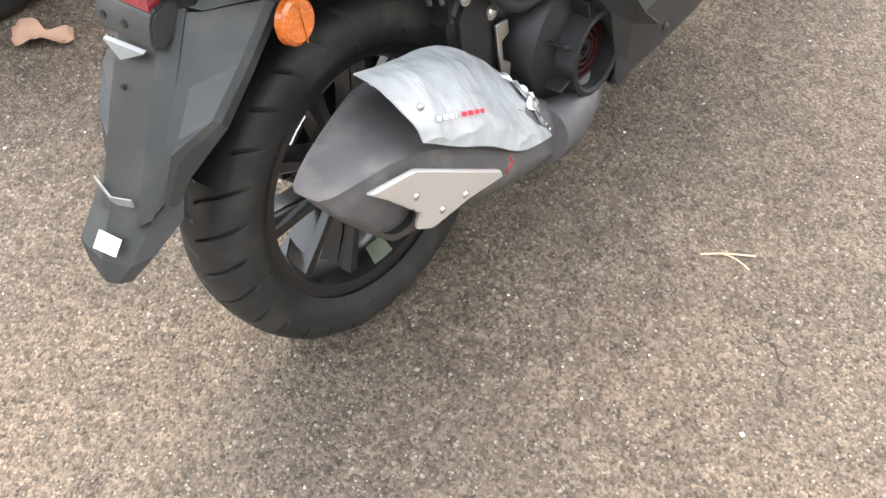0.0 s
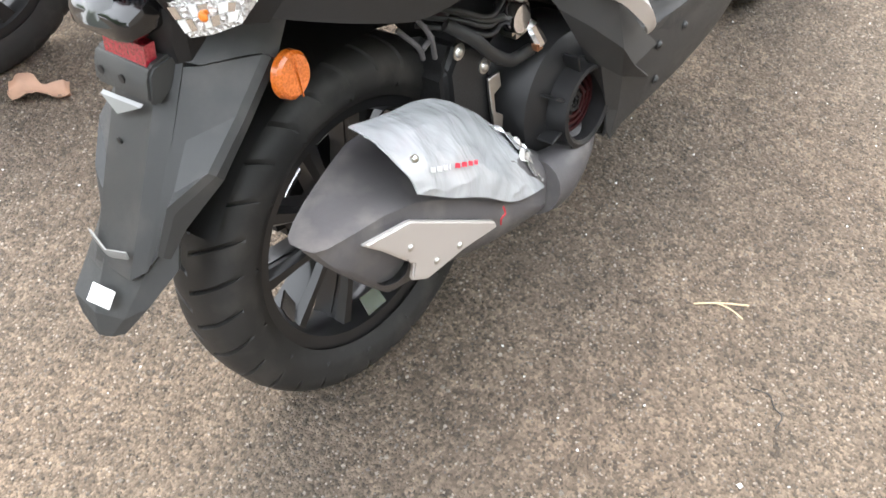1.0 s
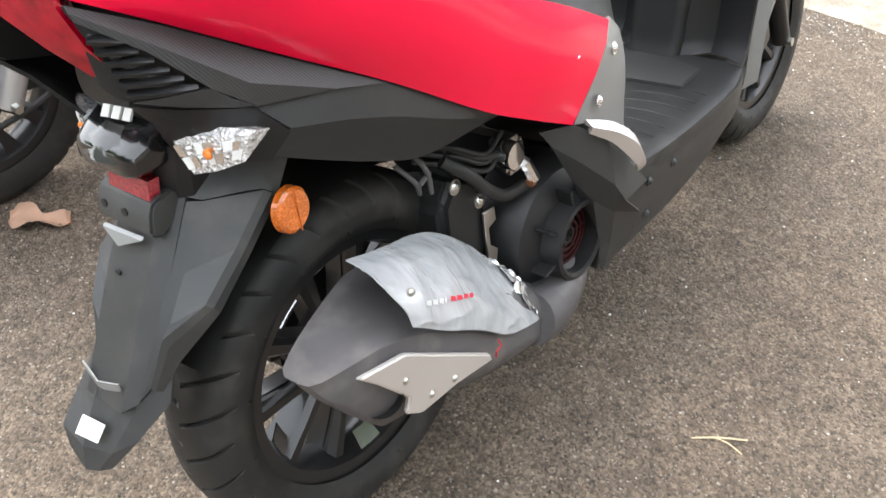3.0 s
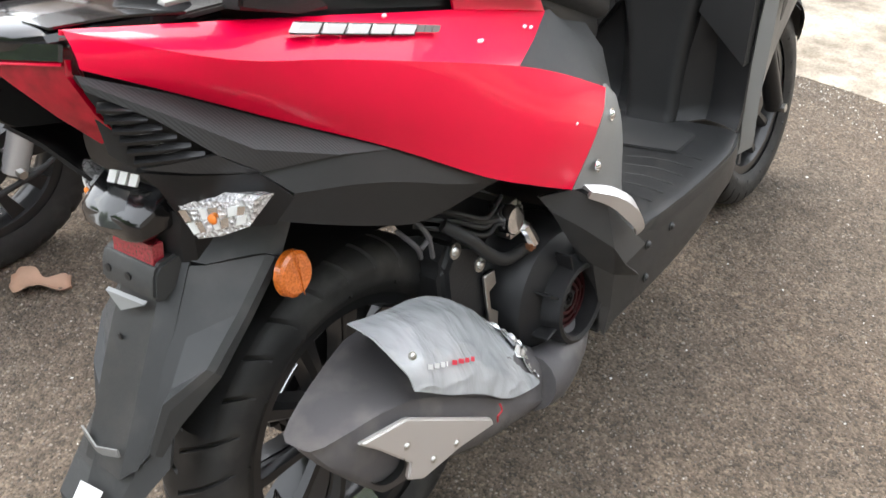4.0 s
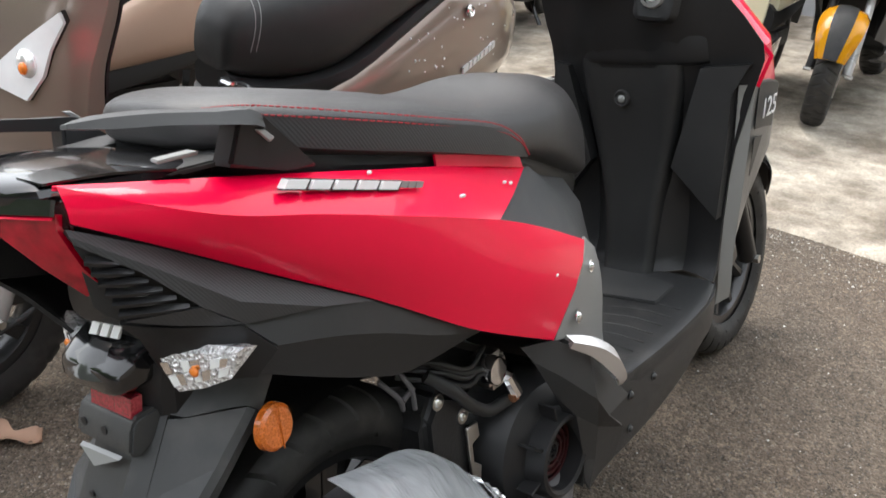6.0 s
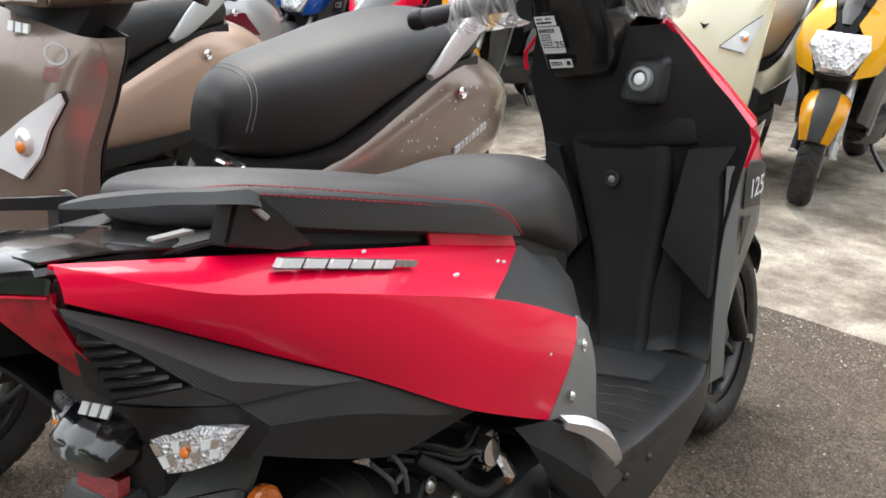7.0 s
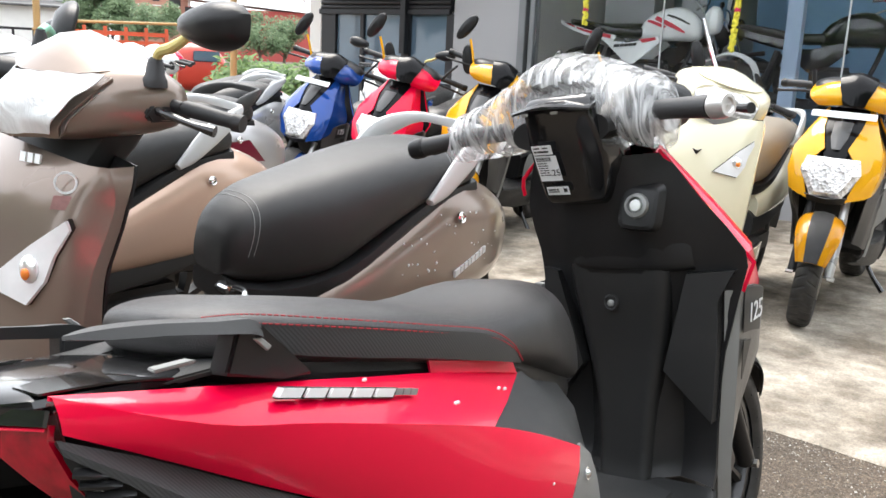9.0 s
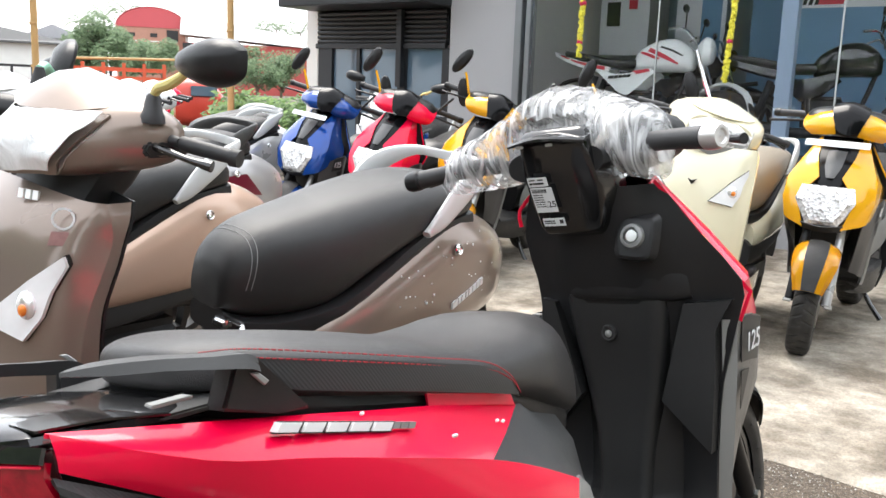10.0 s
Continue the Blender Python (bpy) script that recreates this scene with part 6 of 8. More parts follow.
        sp("axle_bolt", tube([(1.20, 0.095 * s, 0.25), (1.20, 0.112 * s, 0.25)], 0.009, 6), STEEL)
    sp("brake_cable", tube([(1.24, 0.085, 0.21), (1.14, 0.10, 0.25), (1.05, 0.09, 0.32), (1.02, 0.07, 0.45)], 0.006, 8), HOSE, top, "black brake cable")
    rings = []
    for i in range(12):
        a = radians(25 + 125 * i / 11)
        row = []
        for f, dr in ((-1, -0.05), (-0.85, -0.015), (-0.5, 0.0), (0, 0.008), (0.5, 0.0), (0.85, -0.015), (1, -0.05)):
            row.append((1.235 + (0.265 + dr) * math.cos(a), 0.078 * f, 0.233 + (0.265 + dr) * math.sin(a)))
        rings.append(row)
    bm = grid(rings)
    bmesh.ops.solidify(bm, geom=bm.faces[:], thickness=0.004)
    sp("front_fender", bm, paint, top, "gloss painted front fender")
    # handlebar cowl, headlamp, grips
    deep = 0.0 if wrapped else 0.045  # a taller headlamp on the unwrapped ones
    secs = []
    for x, w, zt, zb in ((0.845, 0.13, 1.04, 0.975), (0.87, 0.195, 1.055, 0.955), (0.92, 0.207, 1.075, 0.942), (0.97, 0.190, 1.070, 0.936), (1.015, 0.160, 1.048, 0.930), (1.052, 0.134, 1.028, 0.930)):
        c = (zt + zb - deep) / 2
        ring = superring((x, 0, c), (0, 1, 0), (0, 0, 1), w, zt - c, 32, 3.2)
        secs.append([(p[0], p[1] * (0.6 if wrapped and p[1] < 0 and x > 0.96 else 1.0), p[2]) for p in ring])
    cowl = sp("handlebar_cowl", hull(secs, 3), paint, top, "gloss painted handlebar cowl", 50)
    sp("cowl_peak", panel([[(0.855, 0.12, 1.046), (0.855, 0, 1.074), (0.855, -0.12, 1.046)], [(0.920, 0.158, 1.066), (0.940, 0, 1.107), (0.920, -0.158, 1.066)], [(0.985, 0.138, 1.055), (1.0, 0, 1.086), (0.985, -0.138, 1.055)], [(1.02, 0.105, 1.045), (1.062, 0, 1.038), (1.02, -0.105, 1.045)]], 3, 0.006, 2), paint, cowl, "", 50)
    sp("neck", hull([superring((x, 0, z), (0, 1, 0), (1, 0, 0), w, h, 18, 3) for x, w, z, h in ((0.94, 0.13, 0.955, 0.07), (0.96, 0.12, 0.915, 0.07), (0.99, 0.11, 0.87, 0.06))]), DARK, top)
    lens = [[(0.992, 0.160, 1.047), (1.058, 0, 1.034), (0.992, -0.160, 1.047)], [(1.034, 0.156, 1.014), (1.086, 0, 1.004), (1.034, -0.156, 1.014)], [(1.066, 0.136, 0.972), (1.096, 0, 0.965), (1.066, -0.136, 0.972)], [(1.060, 0.120, 0.944), (1.089, 0, 0.928), (1.060, -0.120, 0.944)]]
    if wrapped:
        lens = [[(x - 0.05 * (y < 0), y * (0.6 if y < 0 else 1.0), z) for x, y, z in r] for r in lens]
    if deep:
        lens = [[(x + 0.014, y * 0.86, 1.036 - (1.047 - z) * 1.32) for x, y, z in r] for r in lens]
    sp("lens_rim", panel([[V((p[0], p[1] * 1.01, p[2] - 0.001)) for p in r] for r in lens], 5, 0.004, 3), paint if wrapped else GREYTRIM, top, "", 50)
    hl = sp("headlamp", panel(lens, 5, 0.006, 3), CLEARLENS if wrapped else LAMPBIG, top, "clear headlamp with cut pattern", 50)
    sp("lamp_bowl", panel([[V(p) + V((-0.012, 0, 0)) for p in r] for r in lens], 5, 0.003, 3), REFLECTOR_SILVER, hl)
    for s in both:
        sp("grip", tube([(0.905, 0.200 * s, 1.010), (0.896, 0.226 * s, 1.008), (0.893, 0.232 * s, 1.007), (0.862, 0.325 * s, 1.0)], [0.010, 0.010, 0.0135, 0.0125], 16), GRIP, top, "black rubber grip")
        sp("grip_end", tube([(0.864, 0.318 * s, 1.0), (0.858, 0.332 * s, 0.999)], [0.0160, 0.0148], 16), GRIP, top)
        sp("brake_lever", tube([(0.935, 0.19 * s, 1.0), (0.932, 0.225 * s, 0.998), (0.918, 0.275 * s, 0.990), (0.898, 0.312 * s, 0.984)], [0.008, 0.007, 0.006, 0.010], 10), BLACK_GLOSS, top, "black brake lever")
        # dark slab set flush with the cowl stands in for a shaded hollow
        sp("lever_recess", slab([(0.868, 0.982), (0.872, 1.004), (0.915, 1.013), (0.950, 1.006), (0.956, 0.992), (0.946, 0.980)], 0.180 * s, 0.2068 * s, "y", 0.004), DARK, top)
        if mirrors and wrapped and s == -1:
            sp("mirror_boot", lathe([(0.0001, 0.034), (0.008, 0.034), (0.017, 0.002), (0.021, -0.014), (0.0001, -0.016)], (0.932, -0.190, 1.052), "Z", 20), GRIP, top, "rubber mirror boot")
            sp("mirror_stem", tube([(0.932, -0.190, 1.082), (0.90, -0.23, 1.085), (0.86, -0.285, 1.062), (0.838, -0.305, 1.066)], [0.008, 0.009, 0.012, 0.009], 10), WRAP_GREEN, top, "mirror stem wrapped in green film")
            sp("mirror", hull([superring((0.826 + 0.85 * d, -0.305 - 0.5 * d, 1.085), (-0.30, 0.0, 0.95), (0.45, 0.85, -0.2), a, b, 24, 2.4) for d, a, b in ((-0.020, 0.040, 0.050), (-0.012, 0.050, 0.062), (0.006, 0.048, 0.058), (0.022, 0.028, 0.034))], 2), SATIN, top, "black oval mirror")
        elif mirrors:
            sp("mirror_boot", lathe([(0.0001, 0.034), (0.008, 0.034), (0.012, 0.029), (0.017, 0.002), (0.020, -0.002), (0.021, -0.014), (0.0001, -0.016)], (0.932, 0.190 * s, 1.052), "Z", 20), GRIP, top, "rubber mirror boot")
            sp("mirror_stem", tube([(0.932, 0.190 * s, 1.082), (0.932, 0.205 * s, 1.098), (0.932, 0.235 * s, 1.108), (0.93, 0.275 * s, 1.130 - 0.7 * fold)], [0.007, 0.009, 0.0095, 0.007], 10), WRAP_YELLOW if s == 1 else SATIN, top, "mirror stem wrapped in yellow tape" if s == 1 else "")
            secs = [[V((0.93 + dx, (0.332 + a * k[0]) * s, 1.153 - fold + b * k[1] + 0.10 * a * k[0])) for k in MIRROR_RIM] for dx, a, b in ((-0.020, 0.064, 0.034), (-0.014, 0.075, 0.042), (0.006, 0.071, 0.040), (0.026, 0.052, 0.028), (0.036, 0.020, 0.009))]
            sp("mirror", hull(secs, 2), SATIN, top, "black oval mirror")
    if wrapped:
        along = V((-0.935, -0.07, 0.34))
        bars((0.014, 0.1795, 0.545), along, (0.34, 0, 0.94), (0.022, 0.012, 0.014, 0.009, 0.014, 0.014, 0.012, 0.012), 0.017, top, RAILGREY, "side_badge", "pale raised script badge", 0.003, 0.005, 0.3)
        rr = random.Random(5)
        for _ in range(34):
            x = rr.uniform(-0.19, 0.22)
            z = rr.uniform(0.57, min(0.755, 0.74 - 0.5 * max(0.0, x - 0.06)))
            k = rr.choice((0.8, 1.0, 1.0, 1.5))
            part("foam_fleck", ball((x, flank_y(x, z) + 0.0005, z), (0.0026 * k, 0.002, 0.0026 * k), None, 8), WHITE_STICKER, top, "white foam fleck")
        bars((1.0745, 0.090, 0.893), (0.42, -0.9, 0), (-0.35, -0.1, 0.9), (0.010, 0.010, 0.010), 0.016, top, WHITE_PAINT, "front_badge", "white raised badge", 0.003, 0.004, 0.2)
        for i in range(2):
            part("apron_sticker", moved(lathe([(0.0145, -0.001), (0.0148, 0.0012), (0.0182, 0.0012), (0.0185, -0.001), (0.0145, -0.001)], axis="Z", n=28) if i == 0 else slab([(-0.022, -0.044), (0.022, -0.044), (0.017, -0.021), (-0.017, -0.021)], -0.001, 0.001, "z", 0.0005, 1), Matrix.Translation((1.0735, 0.169, 0.880)) @ V((0.62, 0.75, 0.2)).to_track_quat("Z", "Y").to_matrix().to_4x4()), RAILGREY if i == 0 else STICKER_ROSE, top, "ring-shaped pale emblem sticker" if i == 0 else "small reddish sticker")
        bm = panel([[V(p) * 1.0 + V((0.014, 0, 0.004)) for p in r] for r in lens], 8, 0.0015, 6)
        for v in bm.verts:
            v.co += noise.noise_vector(v.co * 30) * 0.004
        sp("lamp_wrap", bm, WHITEFILM, hl, "milky plastic film over the headlamp")
    part("stand", tube([(0.42, 0.08, 0.22), (0.45, 0.14, 0.12), (0.46, 0.19, 0.03)], [0.012, 0.012, 0.013], 10), BLACK_GLOSS, top, "black side stand")
    return top


STICKER_ROSE = mat("rose printed sticker", (0.30, 0.16, 0.15), 0.35, vary=0.4, vary_scale=90)
WRAP_GREEN = mat("pale green film", (0.35, 0.70, 0.52), 0.35, vary=0.3, vary_scale=60)
WRAP_YELLOW = mat("yellow tape", (0.75, 0.66, 0.25), 0.5, vary=0.2, vary_scale=60)


def stand_at(x, y, yaw, lean):
    return Matrix.Translation((x, y, 0)) @ Matrix.Rotation(radians(yaw), 4, "Z") @ Matrix.Rotation(radians(lean), 4, "X")


brown = family_scooter(BROWN, BROWN, "metallic brown family scooter, new, with plastic film on its headlamp", stand_at(1.26, 0.98, 178, -6), "scooters in the yard", wrapped=True)
tan = family_scooter(BROWN, TAN, "light brown family scooter parked beside the darker one", stand_at(1.164, 1.854, 178, -6), "scooters in the yard", steer=50, fold=-0.01)
cream = family_scooter(CREAM, CREAM, "cream family scooter with a beige seat", stand_at(4.02, 0.86, 184, -2), "scooters in front of the showroom", seat_mat=mat("beige seat vinyl", (0.28, 0.24, 0.19), 0.45, bump=0.4, bump_scale=900), steer=30, mirrors=False)
PURPLE = mat("silver grey paint with sheen", (0.52, 0.51, 0.52), 0.3, 0.5, vary=0.05, coat=0.8)
scooty = family_scooter(SILVER_PAINT, PURPLE, "silver scooter with dark red graphics", stand_at(2.07, 2.78, 176, -5), "scooters in the yard", fine=False, rail=MATTE)
MAROON = mat("dark red graphic", (0.16, 0.012, 0.03), 0.3, vary=0.1, coat=0.8)
part("graphic", panel([[(0.22, 0.176, 0.640), (0.10, 0.181, 0.690), (-0.04, 0.180, 0.705)], [(0.24, 0.176, 0.590), (0.08, 0.182, 0.615), (-0.14, 0.172, 0.600)]], 3, 0.003), MAROON, scooty, "dark red swept graphic")
# dark panel laid on the flank stands in for a shaded hollow
part("recess", panel([[(0.40, 0.166, 0.570), (0.30, 0.175, 0.600), (0.22, 0.179, 0.600)], [(0.42, 0.166, 0.505), (0.30, 0.176, 0.500), (0.18, 0.180, 0.520)]], 3, 0.003), DARK, scooty, "black panel drawn as a recess in the flank")
for x, y, lab, pnt in ((4.3, 5.0, "white scooter with grey seat", WHITE_PAINT), (3.6, 4.25, "silver scooter farther back", SILVER_PAINT), (4.9, 5.75, "red scooter farther back", RED)):
    family_scooter(pnt, pnt, lab, stand_at(x, y, 174, -5), "scooters in the yard", fine=False, mirrors=False, rail=WHITE_PAINT if pnt is RED else None)

yellow_r, _ = sport_scooter(YELLOW, "glossy yellow sporty scooter with blank white plate", stand_at(4.69, 0.47, 183, -2), group="scooters in front of the showroom", mirrors=False, steer=8)
blue_s, _ = sport_scooter(BLUE, "glossy blue sporty scooter with blank white plate", stand_at(4.51, 3.77, 187, -8), group="scooters in front of the showroom", steer=23)
red_s, _ = sport_scooter(RED, "glossy red sporty scooter in the row", stand_at(4.53, 3.16, 187, -8), group="scooters in front of the showroom", steer=23)
yellow_m, _ = sport_scooter(YELLOW, "glossy yellow sporty scooter in the row", stand_at(4.80, 2.70, 188, -8), group="scooters in front of the showroom", steer=30)
black_s, _ = sport_scooter(BLACK_GLOSS, "black sporty scooter in the row", stand_at(4.9, 1.85, 190, -6), group="scooters in front of the showroom")
silver_s = family_scooter(SILVER_PAINT, SILVER_PAINT, "silver scooter between the blue and the red one", stand_at(5.2, 3.95, 198, -6), "scooters in front of the showroom", fine=False)

# ---------------------------------------------------------------- showroom
FX = 6.2
GREYWALL = mat("grey panel cladding", (0.34, 0.34, 0.345), 0.55, vary=0.06, vary_scale=2, bump=0.2, bump_scale=200)
BLACKMETAL = mat("black painted steel", (0.018, 0.019, 0.022), 0.45, 0.2, vary=0.2, vary_scale=5)
WHITEWALL = mat("white washed wall", (0.72, 0.71, 0.68), 0.8, vary=0.1, vary_scale=2, bump=0.4, bump_scale=60)
TILE = mat("showroom floor tile", (0.55, 0.55, 0.54), 0.25, vary=0.05)
GLASS = clear("window glass", (0.95, 0.97, 0.975), 0.0, 1.45)
BLUEWALL = mat("pale blue showroom wall", (0.36, 0.45, 0.52), 0.6, vary=0.1, vary_scale=1.2)
MULLION = mat("grey aluminium frame", (0.22, 0.23, 0.24), 0.4, 0.6, vary=0.08)


def structure(name, bm, material, label, category, parent=None, sharp=30):
    ob = finish(name, bm, material, parent, "", sharp)
    if parent is None:
        tagged(ob, label, category, kind="structure")
    return ob


base = structure("wall_plinth", box((8.76, 2.6, 0.29), (5.0, 7.4, 0.58), 0.01), GREYWALL, "grey plinth under the showroom", "plinth")
floor = structure("floor", box((8.76, 2.6, 0.59), (4.9, 7.3, 0.02)), TILE, "pale tiled showroom floor", "floor")
back = structure("wall_back", box((11.1, 2.6, 2.0), (0.15, 7.4, 3.2)), BLUEWALL, "pale blue showroom back wall", "wall")
side = structure("wall_side", box((8.7, -1.1, 2.0), (4.6, 0.15, 3.2)), WHITEWALL, "white showroom side wall", "wall")
side2 = structure("wall_divider", box((8.7, 4.40, 2.0), (4.6, 0.08, 3.2)), WHITEWALL, "white wall between showroom and store", "wall")
side3 = structure("wall_end", box((8.7, 6.27, 2.0), (5.0, 0.18, 3.2), 0.01), WHITEWALL, "white end wall", "wall")
roof = structure("ceiling", box((8.7, 2.6, 3.68), (5.2, 7.7, 0.16)), WHITEWALL, "white showroom ceiling slab", "ceiling")
pillar = structure("wall_pillar", box((FX + 0.15, 4.085, 1.8), (0.34, 0.73, 3.6), 0.006), GREYWALL, "smooth grey clad pillar", "pillar")
fascia = structure("trim_canopy", box((FX - 0.1, 5.35, 2.45), (0.8, 1.82, 1.14), 0.01), BLACKMETAL, "black canopy fascia over the shutter", "canopy")
shut = structure("shutter", box((FX + 0.04, 5.35, 1.70), (0.02, 1.70, 0.34)), BLACKMETAL, "black rolling shutter, half lowered", "shutter")
for i in range(7):
    finish("slat", hull([superring((FX - 0.0, y, 1.57 + 0.046 * i), (1, 0, 0), (0, 0, 1), 0.014, 0.019, 10, 2) for y in (4.5, 6.18)]), BLACKMETAL, shut)
part("bottom_bar", box((FX, 5.35, 1.525), (0.05, 1.70, 0.05), 0.005), BLACKMETAL, shut)
part("dividing_post", box((FX - 0.02, 5.04, 1.5), (0.08, 0.07, 0.74), 0.005), BLACKMETAL, shut)
w1 = structure("window_1", box((FX + 0.03, 6.08, 0.95), (0.06, 0.20, 1.12), 0.004), BLACKMETAL, "black framed store window with blue-grey glass", "window")
part("window_frame", box((FX + 0.03, 5.04, 0.95), (0.06, 0.10, 1.12), 0.004), BLACKMETAL, w1)
part("window_frame", box((FX + 0.03, 5.62, 0.95), (0.05, 0.05, 1.12), 0.004), BLACKMETAL, w1)
part("window_frame", box((FX + 0.03, 4.50, 0.95), (0.06, 0.10, 1.12), 0.004), BLACKMETAL, w1)
STOREGLASS = mat("blue-grey reflecting glass", (0.10, 0.15, 0.20), 0.06, 0.0, vary=0.1, vary_scale=3, coat=1.0)
for y0, y1 in ((4.54, 5.00), (5.09, 5.60), (5.64, 5.98)):
    p = part("pane", box((FX + 0.04, (y0 + y1) / 2, 0.95), (0.012, y1 - y0, 1.10)), STOREGLASS, w1)
w2 = structure("window_2", box((FX, 3.69, 1.9), (0.10, 0.07, 3.0), 0.004), MULLION, "tall frameless showroom glazing", "window")
part("window_frame", box((FX, 3.60, 1.9), (0.06, 0.05, 3.0), 0.004), MULLION, w2)
for y0, y1 in ((-1.0, 1.015), (1.025, 2.395), (2.405, 3.57)):
    p = part("pane", box((FX, (y0 + y1) / 2, 1.9), (0.012, y1 - y0, 3.0)), GLASS, w2, "clear glass pane")
    p.visible_shadow = False
for y in (1.02, 2.40):
    part("joint", box((FX - 0.002, y, 1.9), (0.02, 0.010, 3.0)), mat("clear silicone joint", (0.5, 0.52, 0.52), 0.4), w2)
part("window_frame", box((FX + 0.6, 1.55, 1.9), (0.10, 0.12, 3.0), 0.004), mat("light blue post", (0.35, 0.45, 0.60), 0.4), w2)

# posters on the back wall and hanging sheets
PAPER = mat("white poster board", (0.78, 0.80, 0.82), 0.5, vary=0.04)
SKYBLUE = mat("blue printed board", (0.16, 0.31, 0.48), 0.45, vary=0.2, vary_scale=2)


def poster(c, w, h, material, label):
    p = finish("poster", box(c, (0.02, w, h), 0.003, 1), material, None)
    tagged(p, label, "poster")
    return p


b1 = poster((8.6, 1.31, 1.52), 1.5, 2.18, SKYBLUE, "large blue display board with a white head strip")
part("head_strip", box((8.588, 1.31, 2.30), (0.006, 1.46, 0.54)), PAPER, b1)
bars((8.583, 1.97, 2.06), (0, -1, 0), (0, 0, 1), (0.035, 0.035, 0.035), 0.055, b1, INK, "brand_bar", "", 0.002, 0.02)
bars((8.583, 1.825, 2.06), (0, -1, 0), (0, 0, 1), (0.23,), 0.055, b1, REDINK, "brand_bar", "", 0.002, 0.02)
b2 = poster((8.9, 3.1, 1.60), 0.55, 2.36, PAPER, "white hanging sheet with blue print")
part("print", box((8.888, 2.98, 1.9), (0.004, 0.22, 0.9)), SKYBLUE, b2)
part("print", box((8.888, 3.18, 2.3), (0.004, 0.12, 0.2)), INK, b2)
b3 = poster((8.62, 3.86, 2.05), 0.58, 0.95, PAPER, "white hanging sheet with dark print")
part("print", box((8.608, 3.99, 2.02), (0.004, 0.16, 0.26)), INK, b3)
part("print", box((8.608, 3.76, 2.12), (0.004, 0.10, 0.10)), REDINK, b3)
# blue sheet added in place of a dark blue reflection in the glazing
poster((9.2, 2.2, 1.52), 0.9, 2.2, SKYBLUE, "blue sheet added for a reflection in the glass")


